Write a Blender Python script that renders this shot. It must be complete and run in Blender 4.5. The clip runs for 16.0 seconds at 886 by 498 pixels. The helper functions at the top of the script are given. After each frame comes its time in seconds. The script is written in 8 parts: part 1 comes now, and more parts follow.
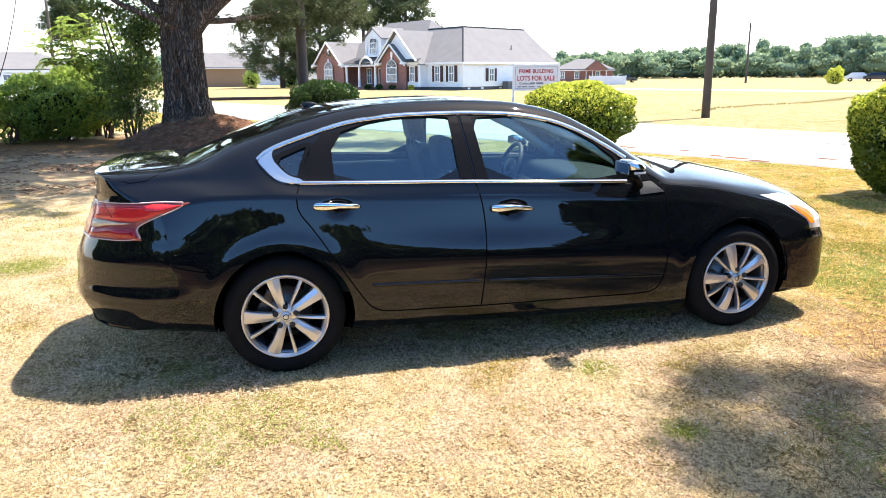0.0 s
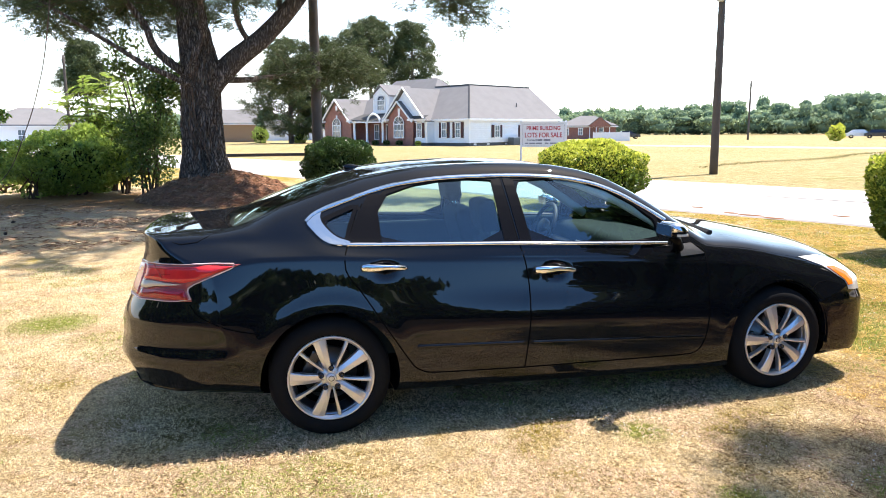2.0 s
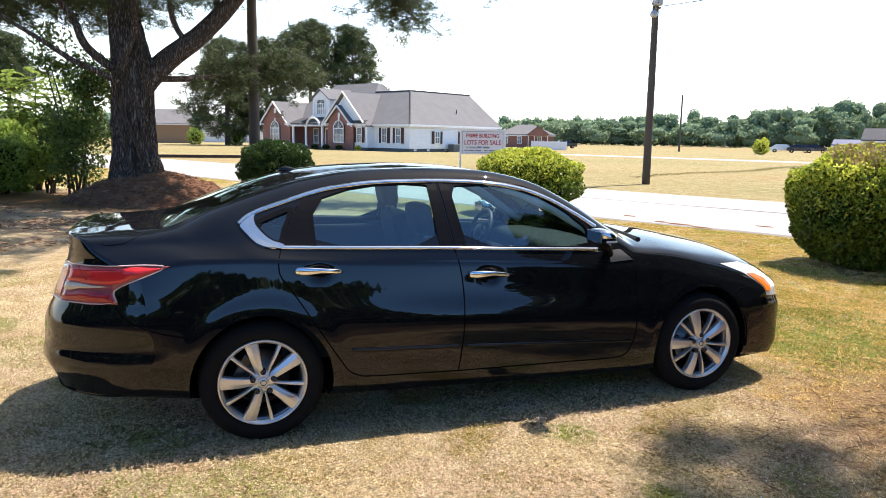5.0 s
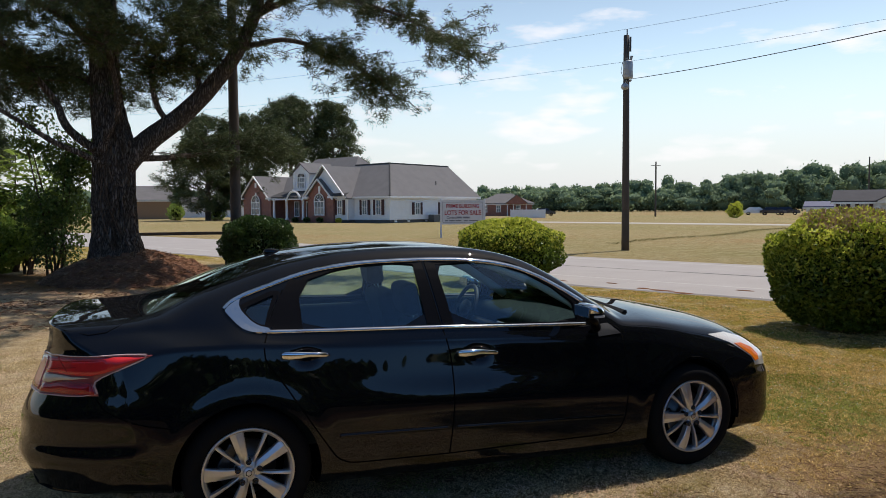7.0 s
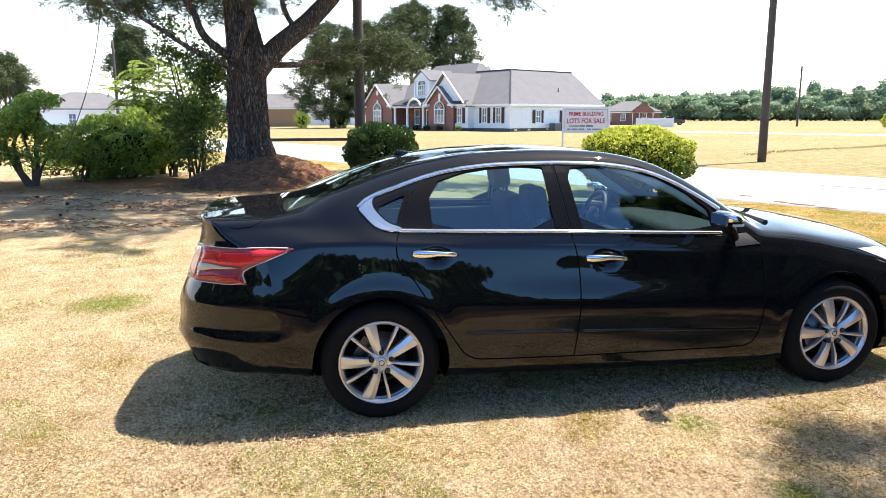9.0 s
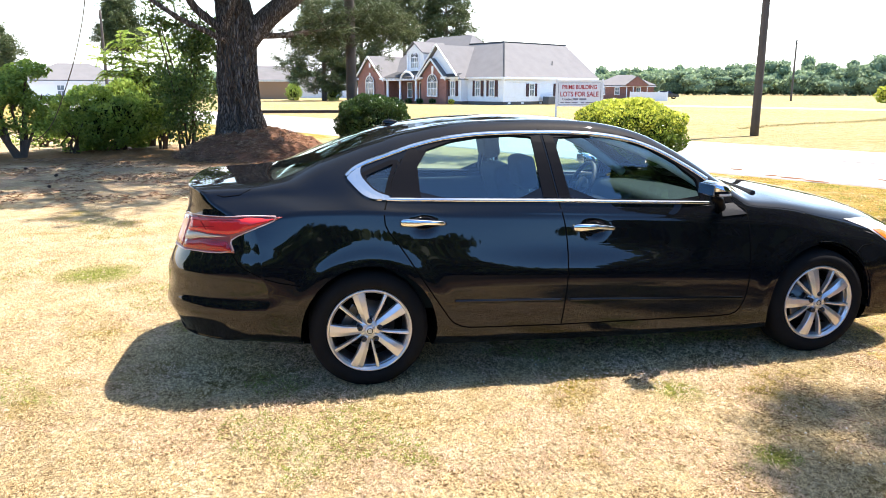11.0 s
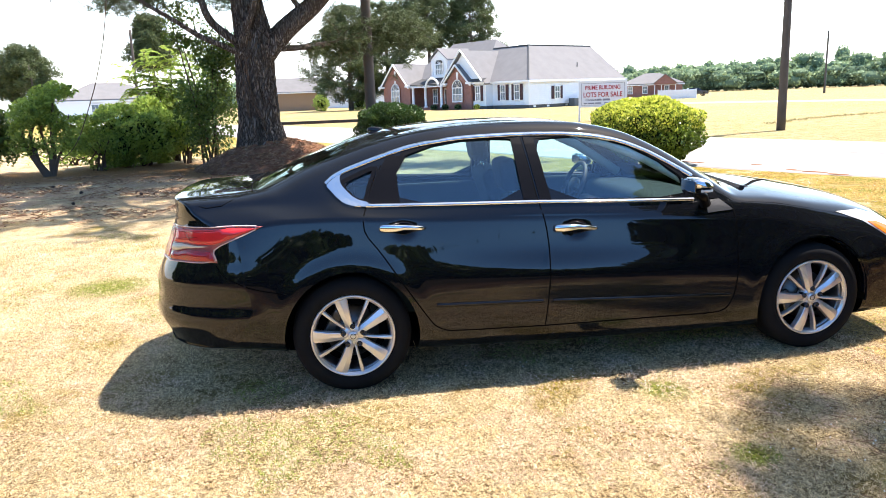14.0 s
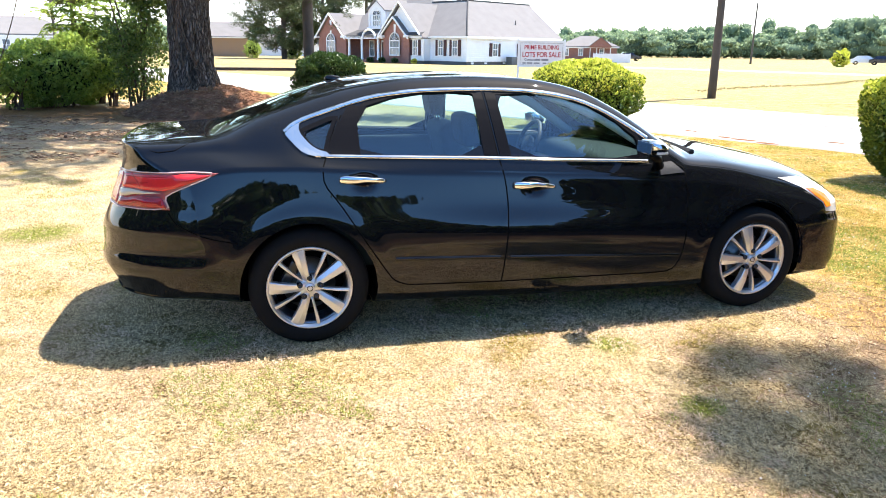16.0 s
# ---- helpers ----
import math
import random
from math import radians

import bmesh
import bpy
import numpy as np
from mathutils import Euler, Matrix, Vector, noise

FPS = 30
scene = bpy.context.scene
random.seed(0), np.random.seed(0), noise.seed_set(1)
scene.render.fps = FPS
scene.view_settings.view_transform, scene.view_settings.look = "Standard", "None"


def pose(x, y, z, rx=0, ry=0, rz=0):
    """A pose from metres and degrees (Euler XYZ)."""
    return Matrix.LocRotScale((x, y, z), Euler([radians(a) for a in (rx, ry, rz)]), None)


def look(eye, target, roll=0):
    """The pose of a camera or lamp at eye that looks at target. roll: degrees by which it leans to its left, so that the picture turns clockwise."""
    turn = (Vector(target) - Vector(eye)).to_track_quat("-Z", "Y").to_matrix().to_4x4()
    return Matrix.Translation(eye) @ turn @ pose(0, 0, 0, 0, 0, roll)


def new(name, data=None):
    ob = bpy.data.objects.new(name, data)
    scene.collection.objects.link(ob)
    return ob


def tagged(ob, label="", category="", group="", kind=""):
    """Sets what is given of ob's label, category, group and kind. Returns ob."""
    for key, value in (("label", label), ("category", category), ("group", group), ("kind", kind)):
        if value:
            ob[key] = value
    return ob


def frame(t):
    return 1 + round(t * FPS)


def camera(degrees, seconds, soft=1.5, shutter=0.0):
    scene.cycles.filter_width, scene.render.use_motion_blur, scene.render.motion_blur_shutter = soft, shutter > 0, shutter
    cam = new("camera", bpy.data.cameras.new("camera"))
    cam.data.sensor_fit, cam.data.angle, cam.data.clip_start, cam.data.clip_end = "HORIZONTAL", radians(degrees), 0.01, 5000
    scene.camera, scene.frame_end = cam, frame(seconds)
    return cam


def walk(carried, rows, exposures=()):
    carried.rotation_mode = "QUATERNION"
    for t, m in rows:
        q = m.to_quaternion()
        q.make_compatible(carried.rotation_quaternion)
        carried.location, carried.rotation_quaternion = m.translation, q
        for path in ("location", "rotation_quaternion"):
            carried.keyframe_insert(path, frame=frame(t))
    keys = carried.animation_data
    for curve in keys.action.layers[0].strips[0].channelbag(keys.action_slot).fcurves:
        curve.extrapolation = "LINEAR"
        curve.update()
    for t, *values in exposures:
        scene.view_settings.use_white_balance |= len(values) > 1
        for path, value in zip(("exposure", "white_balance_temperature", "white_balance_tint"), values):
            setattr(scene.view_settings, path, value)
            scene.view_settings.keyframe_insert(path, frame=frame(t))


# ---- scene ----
cam = camera(63.5, 16.0, soft=0.75)
METRES, EYE, TILT, LEAN, TURN = 0.997, 1.5, 0.0, 0.0, 2.5
PATH = [
    (0, (-0.0624, -3.7597, 1.5802), (0.4079, -1.8738, 1.1090), -0.52),
    (0.5, (-0.1461, -3.7322, 1.6093), (0.3376, -1.8384, 1.1856), -0.81),
    (1, (-0.2167, -3.7173, 1.6218), (0.2296, -1.8057, 1.2391), -0.88),
    (1.5, (-0.2725, -3.7075, 1.6262), (0.1799, -1.7917, 1.2725), 0.06),
    (2, (-0.2855, -3.7188, 1.6285), (0.1822, -1.8015, 1.3040), -0.39),
    (2.5, (-0.2823, -3.7219, 1.6223), (0.2186, -1.8160, 1.2808), 0.45),
    (3, (-0.2754, -3.7135, 1.6110), (0.2394, -1.8239, 1.2056), 0.91),
    (3.2, (-0.2773, -3.7059, 1.6099), (0.2408, -1.8204, 1.1899), 0.86),
    (5.3, (-0.2681, -3.7523, 1.6276), (0.4275, -1.8992, 1.3410), 1.18),
    (5.5, (-0.2646, -3.7505, 1.6303), (0.5060, -1.9256, 1.3546), 1.57),
    (6, (-0.2443, -3.7288, 1.6369), (0.6708, -1.9686, 1.3833), 1.17),
    (6.5, (-0.2663, -3.7231, 1.6611), (0.6045, -1.9314, 1.4833), 0.14),
    (7, (-0.2936, -3.7258, 1.6773), (0.3915, -1.8503, 1.5619), -0.34),
    (7.5, (-0.3093, -3.7338, 1.6749), (0.2226, -1.8105, 1.5408), -0.37),
    (8, (-0.3297, -3.7279, 1.6513), (0.1484, -1.8036, 1.3901), -0.15),
    (8.5, (-0.3531, -3.7122, 1.6445), (0.0277, -1.7758, 1.3202), -0.41),
    (9, (-0.3526, -3.7074, 1.6365), (0.0092, -1.7743, 1.2729), -0.18),
    (9.5, (-0.3448, -3.7043, 1.6283), (0.0356, -1.7826, 1.2256), 0.24),
    (12, (-0.2959, -3.7645, 1.6057), (0.0827, -1.8498, 1.1688), -0.17),
    (12.5, (-0.2149, -3.7893, 1.6133), (0.1693, -1.8703, 1.2012), -0.42),
    (13, (-0.1365, -3.8176, 1.6246), (0.1851, -1.8751, 1.2733), -0.59),
    (13.5, (-0.0595, -3.8021, 1.5984), (0.1684, -1.8601, 1.1780), -1.65),
    (14, (-0.0545, -3.8067, 1.6024), (0.2367, -1.8725, 1.1852), -2.10),
    (14.5, (-0.1313, -3.7986, 1.6160), (0.2638, -1.8903, 1.1662), -1.08),
    (15, (-0.1908, -3.8010, 1.6248), (0.2244, -1.8903, 1.2046), -0.18),
    (15.5, (-0.2055, -3.7945, 1.6125), (0.2414, -1.8977, 1.1622), -0.15),
    (16, (-0.2054, -3.7715, 1.5893), (0.2658, -1.9034, 1.0524), 0.73),
]
EXPOSURES = [(0.0, 1.42, 6750, 15), (1.0, 1.34, 6750, 15), (2.0, 1.22, 6750, 15), (3.0, 1.18, 6750, 15), (5.5, 0.58, 6750, 15), (6.0, 0.25, 6750, 15), (6.5, -0.22, 6750, 15), (7.0, -0.5, 6750, 15), (7.5, -0.35, 6750, 15), (8.0, 0.22, 6750, 15), (8.5, 0.95, 6750, 15), (9.0, 1.13, 6750, 15), (9.5, 1.23, 6750, 15), (12.0, 1.4, 6750, 15), (14.5, 1.42, 6750, 15), (16.0, 1.55, 6750, 14)]
walk(cam, [(t, look(eye, target, roll)) for t, eye, target, roll in PATH], EXPOSURES)

# ---- world, sun and exposure ----
SUN_KX, SUN_KY = 0.455, 0.175          # ground shift of a shadow per metre of height
sun_dir = Vector((SUN_KX, SUN_KY, 1.0)).normalized()
SUN_EL = math.asin(sun_dir.z)
SUN_AZ = math.atan2(sun_dir.x, sun_dir.y)

world = bpy.data.worlds.new("world")
scene.world = world
world.use_nodes = True
wn, wl = world.node_tree.nodes, world.node_tree.links
wn.clear()
w_out = wn.new("ShaderNodeOutputWorld")
w_bg = wn.new("ShaderNodeBackground")
w_sky = wn.new("ShaderNodeTexSky")
w_sky.sky_type = "NISHITA"
w_sky.sun_disc = False
w_sky.sun_elevation = SUN_EL
w_sky.sun_rotation = SUN_AZ
w_sky.dust_density = 0.8
w_sky.ozone_density = 1.2
w_bg.inputs["Strength"].default_value = 0.079
w_co = wn.new("ShaderNodeTexCoord")
w_sep = wn.new("ShaderNodeSeparateXYZ")
wl.new(w_co.outputs["Generated"], w_sep.inputs["Vector"])


def sky_range(a, b, lo, hi):
    r = wn.new("ShaderNodeMapRange")
    r.interpolation_type = "SMOOTHSTEP"
    for key, v in (("From Min", a), ("From Max", b), ("To Min", lo), ("To Max", hi)):
        r.inputs[key].default_value = v
    wl.new(w_sep.outputs["Z"], r.inputs["Value"])
    return r.outputs["Result"]


# the sky is milky on the sun's side and a deeper blue on the other
w_side = wn.new("ShaderNodeMapRange")
w_side.interpolation_type = "SMOOTHSTEP"
for key, v in (("From Min", -0.25), ("From Max", 0.35), ("To Min", 0.0), ("To Max", 1.0)):
    w_side.inputs[key].default_value = v
wl.new(w_sep.outputs["Y"], w_side.inputs["Value"])
# brighter, milky air towards the horizon
w_gain = wn.new("ShaderNodeVectorMath")
w_gain.operation = "SCALE"
w_blue = wn.new("ShaderNodeMix")
w_blue.data_type = "RGBA"
w_blue.blend_type = "MULTIPLY"
w_blue.inputs["Factor"].default_value = 1.0
w_tone = wn.new("ShaderNodeMix")
w_tone.data_type = "RGBA"
w_tone.inputs["A"].default_value = (0.66, 1.13, 1.60, 1)
w_tone.inputs["B"].default_value = (1.54, 1.56, 1.40, 1)
# and pale again towards the sun, high up
w_sun = wn.new("ShaderNodeVectorMath")
w_sun.operation = "DOT_PRODUCT"
w_sun.inputs[1].default_value = sun_dir
wl.new(w_co.outputs["Generated"], w_sun.inputs[0])
w_high = wn.new("ShaderNodeMapRange")
w_high.interpolation_type = "SMOOTHSTEP"
w_high.inputs["From Min"].default_value = 0.70
w_high.inputs["From Max"].default_value = 0.92
wl.new(w_sun.outputs["Value"], w_high.inputs["Value"])
w_pale = wn.new("ShaderNodeMath")
w_pale.operation = "MAXIMUM"
wl.new(w_side.outputs["Result"], w_pale.inputs[0])
wl.new(w_high.outputs["Result"], w_pale.inputs[1])
wl.new(w_pale.outputs[0], w_tone.inputs["Factor"])
wl.new(w_sky.outputs["Color"], w_blue.inputs["A"])
wl.new(w_tone.outputs["Result"], w_blue.inputs["B"])
wl.new(w_blue.outputs["Result"], w_gain.inputs[0])
wl.new(sky_range(0.12, 0.55, 2.1, 1.0), w_gain.inputs["Scale"])
w_haze = wn.new("ShaderNodeMix")
w_haze.data_type = "RGBA"
w_haze.inputs["B"].default_value = (13.0, 14.2, 15.6, 1)
w_milk = wn.new("ShaderNodeMath")
w_milk.operation = "MULTIPLY"
w_part = wn.new("ShaderNodeMapRange")
w_part.inputs["To Min"].default_value = 0.3
wl.new(w_side.outputs["Result"], w_part.inputs["Value"])
wl.new(sky_range(0.0, 0.22, 0.85, 0.0), w_milk.inputs[0])
wl.new(w_part.outputs["Result"], w_milk.inputs[1])
wl.new(w_milk.outputs[0], w_haze.inputs["Factor"])
wl.new(w_gain.outputs["Vector"], w_haze.inputs["A"])
# small fair-weather clouds low in the sky
w_map = wn.new("ShaderNodeMapping")
w_map.inputs["Scale"].default_value = (3.0, 3.0, 11.0)
w_noise = wn.new("ShaderNodeTexNoise")
w_noise.inputs["Scale"].default_value = 2.4
w_noise.inputs["Detail"].default_value = 7.0
w_noise.inputs["Roughness"].default_value = 0.55
w_ramp = wn.new("ShaderNodeMapRange")
w_ramp.inputs["From Min"].default_value = 0.55
w_ramp.inputs["From Max"].default_value = 0.72
w_fade = wn.new("ShaderNodeMath")
w_fade.operation = "MULTIPLY"
w_mix = wn.new("ShaderNodeMix")
w_mix.data_type = "RGBA"
w_mix.inputs["B"].default_value = (18.5, 18.8, 19.2, 1)
wl.new(w_co.outputs["Generated"], w_map.inputs["Vector"])
wl.new(w_map.outputs["Vector"], w_noise.inputs["Vector"])
wl.new(w_noise.outputs["Fac"], w_ramp.inputs["Value"])
wl.new(w_ramp.outputs["Result"], w_fade.inputs[0])
wl.new(sky_range(0.2, 0.5, 0.9, 0.0), w_fade.inputs[1])
w_near = wn.new("ShaderNodeMath")
w_near.operation = "MULTIPLY"
wl.new(w_fade.outputs[0], w_near.inputs[0])
wl.new(w_side.outputs["Result"], w_near.inputs[1])
wl.new(w_near.outputs[0], w_mix.inputs["Factor"])
wl.new(w_haze.outputs["Result"], w_mix.inputs["A"])
wl.new(w_mix.outputs["Result"], w_bg.inputs["Color"])
wl.new(w_bg.outputs["Background"], w_out.inputs["Surface"])

sun_data = bpy.data.lights.new("sun", "SUN")
sun_data.energy = 5.4
sun_data.angle = radians(0.53)
sun_data.color = (1.0, 0.97, 0.925)
sun = new("sun", sun_data)
sun.matrix_world = look(sun_dir * 60, (0, 0, 0))

# ---- helpers of this place ----
rng = random.Random(7)
nrg = np.random.default_rng(11)


def material(name, base, rough=0.6, metal=0.0, scale=8.0, vary=0.18, fine=80.0, bump=0.0, coat=0.0, spec=0.5, tint=None, obj=False, rand=0.0):
    """A surface with colour variation at two scales, a little relief and uneven gloss."""
    m = bpy.data.materials.new(name)
    m.use_nodes = True
    nt = m.node_tree
    n, l = nt.nodes, nt.links
    b = n["Principled BSDF"]
    b.inputs["Roughness"].default_value = rough
    b.inputs["Metallic"].default_value = metal
    b.inputs["Specular IOR Level"].default_value = spec
    b.inputs["Coat Weight"].default_value = coat
    b.inputs["Coat Roughness"].default_value = 0.03
    co = n.new("ShaderNodeTexCoord")
    a = n.new("ShaderNodeTexNoise")
    a.inputs["Scale"].default_value = scale
    a.inputs["Detail"].default_value = 5.0
    f = n.new("ShaderNodeTexNoise")
    f.inputs["Scale"].default_value = fine
    f.inputs["Detail"].default_value = 4.0
    for t in (a, f):
        l.new(co.outputs["Object"], t.inputs["Vector"])
    mix = n.new("ShaderNodeMix")
    mix.data_type = "RGBA"
    dark = tuple(c * (1 - vary) for c in base)
    light = tuple(min(1, c * (1 + vary)) for c in (tint or base))
    mix.inputs["A"].default_value = (*dark, 1)
    mix.inputs["B"].default_value = (*light, 1)
    add = n.new("ShaderNodeMath")
    add.operation = "MULTIPLY_ADD"
    add.inputs[1].default_value = 0.45
    l.new(f.outputs["Fac"], add.inputs[0])
    half = n.new("ShaderNodeMath")
    half.operation = "MULTIPLY_ADD"
    half.inputs[1].default_value = 0.75
    half.inputs[2].default_value = -0.1
    l.new(a.outputs["Fac"], half.inputs[0])
    l.new(half.outputs[0], add.inputs[2])
    fac = add.outputs[0]
    if rand:
        info = n.new("ShaderNodeObjectInfo")
        geo = n.new("ShaderNodeNewGeometry")
        s = n.new("ShaderNodeMath")
        s.operation = "MULTIPLY_ADD"
        s.inputs[1].default_value = rand
        l.new((info.outputs["Random"] if obj else geo.outputs["Random Per Island"]), s.inputs[0])
        l.new(fac, s.inputs[2])
        s2 = n.new("ShaderNodeMath")
        s2.operation = "SUBTRACT"
        s2.inputs[1].default_value = rand / 2
        l.new(s.outputs[0], s2.inputs[0])
        fac = s2.outputs[0]
    l.new(fac, mix.inputs["Factor"])
    l.new(mix.outputs["Result"], b.inputs["Base Color"])
    if bump:
        bp = n.new("ShaderNodeBump")
        bp.inputs["Strength"].default_value = bump
        bp.inputs["Distance"].default_value = 0.01
        l.new(f.outputs["Fac"], bp.inputs["Height"])
        l.new(bp.outputs["Normal"], b.inputs["Normal"])
    return m


def leaf_material(name, base, tint, scale=3.0, translucent=0.3, rough=0.5):
    m = bpy.data.materials.new(name)
    m.use_nodes = True
    n, l = m.node_tree.nodes, m.node_tree.links
    b = n["Principled BSDF"]
    b.inputs["Roughness"].default_value = rough
    b.inputs["Specular IOR Level"].default_value = 0.35
    geo = n.new("ShaderNodeNewGeometry")
    co = n.new("ShaderNodeTexCoord")
    a = n.new("ShaderNodeTexNoise")
    a.inputs["Scale"].default_value = scale
    l.new(co.outputs["Object"], a.inputs["Vector"])
    s = n.new("ShaderNodeMath")
    s.operation = "MULTIPLY_ADD"
    s.inputs[1].default_value = 0.7
    l.new(geo.outputs["Random Per Island"], s.inputs[0])
    s2 = n.new("ShaderNodeMath")
    s2.operation = "SUBTRACT"
    s2.inputs[1].default_value = 0.25
    l.new(a.outputs["Fac"], s2.inputs[0])
    l.new(s2.outputs[0], s.inputs[2])
    mix = n.new("ShaderNodeMix")
    mix.data_type = "RGBA"
    mix.inputs["A"].default_value = (*base, 1)
    mix.inputs["B"].default_value = (*tint, 1)
    l.new(s.outputs[0], mix.inputs["Factor"])
    l.new(mix.outputs["Result"], b.inputs["Base Color"])
    tr = n.new("ShaderNodeBsdfTranslucent")
    l.new(mix.outputs["Result"], tr.inputs["Color"])
    sh = n.new("ShaderNodeMixShader")
    sh.inputs["Fac"].default_value = translucent
    l.new(b.outputs["BSDF"], sh.inputs[1])
    l.new(tr.outputs["BSDF"], sh.inputs[2])
    l.new(sh.outputs["Shader"], n["Material Output"].inputs["Surface"])
    return m


def glass_material(name, tint=(0.75, 0.85, 0.85), rough=0.0, clear=0.8, gloss=0.10):
    """Thin glass: clear with a Fresnel gloss."""
    m = bpy.data.materials.new(name)
    m.use_nodes = True
    n, l = m.node_tree.nodes, m.node_tree.links
    n.remove(n["Principled BSDF"])
    t = n.new("ShaderNodeBsdfTransparent")
    t.inputs["Color"].default_value = (*[c * clear for c in tint], 1)
    g = n.new("ShaderNodeBsdfGlossy")
    g.inputs["Roughness"].default_value = rough
    g.inputs["Color"].default_value = (0.74 + 0.2 * tint[0], 1.0, 0.02 + tint[2], 1)
    lw = n.new("ShaderNodeLayerWeight")
    lw.inputs["Blend"].default_value = 0.5
    pw = n.new("ShaderNodeMath")
    pw.operation = "POWER"
    pw.inputs[1].default_value = 4.5
    l.new(lw.outputs["Facing"], pw.inputs[0])
    k = n.new("ShaderNodeMath")
    k.operation = "MULTIPLY_ADD"
    k.use_clamp = True
    k.inputs[1].default_value = 0.85
    k.inputs[2].default_value = gloss
    l.new(pw.outputs[0], k.inputs[0])
    x = n.new("ShaderNodeMixShader")
    l.new(k.outputs[0], x.inputs["Fac"])
    l.new(t.outputs["BSDF"], x.inputs[1])
    l.new(g.outputs["BSDF"], x.inputs[2])
    l.new(x.outputs["Shader"], n["Material Output"].inputs["Surface"])
    return m


def mesh_of(name, verts, faces, mat=None, smooth=False):
    me = bpy.data.meshes.new(name)
    me.from_pydata([tuple(v) for v in verts], [], [tuple(f) for f in faces])
    me.validate()
    if mat:
        me.materials.append(mat)
    if smooth:
        me.shade_smooth()
    return me


def bm_mesh(name, bm, mat=None, smooth=False):
    me = bpy.data.meshes.new(name)
    bmesh.ops.recalc_face_normals(bm, faces=bm.faces)
    bm.to_mesh(me)
    bm.free()
    if mat:
        me.materials.append(mat)
    if smooth:
        me.shade_smooth()
    return me


def part(name, shape, mat=None, parent=None, label="", smooth=False, at=None):
    """Links a bmesh, a mesh or (verts, faces) as one object under parent."""
    if isinstance(shape, tuple):
        me = mesh_of(name, shape[0], shape[1], mat, smooth)
    elif isinstance(shape, bpy.types.Mesh):
        me = shape
    else:
        me = bm_mesh(name, shape, mat, smooth)
    ob = new(name, me)
    if at is not None:
        ob.matrix_basis = at if isinstance(at, Matrix) else Matrix.Translation(at)
    if parent:
        ob.parent = parent
    if label:
        ob["label"] = label
    return ob


def thing(name, label, category, at=None, group="", kind=""):
    ob = new(name)
    ob.empty_display_size = 0.2
    if at is not None:
        ob.matrix_basis = at if isinstance(at, Matrix) else Matrix.Translation(at)
    return tagged(ob, label, category, group, kind)


def box_bm(sx, sy, sz, at=(0, 0, 0), bevel=0.0, turn=None, seg=2, bm=None):
    """A box of that size whose base centre is at the place given."""
    own = bm or bmesh.new()
    m = Matrix.Translation(at) @ (turn or Matrix()) @ Matrix.Translation((0, 0, sz / 2)) @ Matrix.Diagonal((sx, sy, sz, 1))
    r = bmesh.ops.create_cube(own, size=1.0, matrix=m)
    if bevel:
        edges = list({e for v in r["verts"] for e in v.link_edges})
        bmesh.ops.bevel(own, geom=edges, offset=bevel, segments=seg, affect="EDGES", profile=0.6)
    return own


def tube(points, radii, sides=8, caps=True):
    """Verts and faces of a tube along points with a radius at each."""
    pts = [Vector(p) for p in points]
    if not isinstance(radii, (list, tuple)):
        radii = [radii] * len(pts)
    verts, faces = [], []
    ref = None
    for i, p in enumerate(pts):
        d = (pts[min(i + 1, len(pts) - 1)] - pts[max(i - 1, 0)]).normalized()
        if ref is None:
            ref = d.orthogonal().normalized()
        else:
            ref = (ref - d * ref.dot(d))
            ref = ref.normalized() if ref.length > 1e-6 else d.orthogonal().normalized()
        b = d.cross(ref)
        for k in range(sides):
            a = 2 * math.pi * k / sides
            verts.append(p + (ref * math.cos(a) + b * math.sin(a)) * radii[i])
    for i in range(len(pts) - 1):
        for k in range(sides):
            k2 = (k + 1) % sides
            faces.append((i * sides + k, i * sides + k2, (i + 1) * sides + k2, (i + 1) * sides + k))
    if caps:
        faces.append(tuple(range(sides - 1, -1, -1)))
        o = (len(pts) - 1) * sides
        faces.append(tuple(o + k for k in range(sides)))
    return verts, faces


def merge(shapes):
    verts, faces = [], []
    for v, f in shapes:
        o = len(verts)
        verts.extend(v)
        faces.extend(tuple(i + o for i in q) for q in f)
    return verts, faces


def smooth_curve(pts):
    """A function through points (x, value), monotone between them."""
    xs = np.array([p[0] for p in pts], float)
    ys = np.array([p[1] for p in pts], float)
    if len(xs) == 1:
        return lambda x: ys[0]
    h = np.diff(xs)
    d = np.diff(ys) / h
    m = np.zeros(len(xs))
    m[0], m[-1] = d[0], d[-1]
    for i in range(1, len(xs) - 1):
        if d[i - 1] * d[i] > 0:
            w1, w2 = 2 * h[i] + h[i - 1], h[i] + 2 * h[i - 1]
            m[i] = (w1 + w2) / (w1 / d[i - 1] + w2 / d[i])

    def f(x):
        x = min(max(x, xs[0]), xs[-1])
        i = min(int(np.searchsorted(xs, x, "right")) - 1, len(h) - 1)
        t = (x - xs[i]) / h[i]
        return float((2 * t**3 - 3 * t**2 + 1) * ys[i] + (t**3 - 2 * t**2 + t) * h[i] * m[i] + (3 * t**2 - 2 * t**3) * ys[i + 1] + (t**3 - t**2) * h[i] * m[i + 1])
    return f


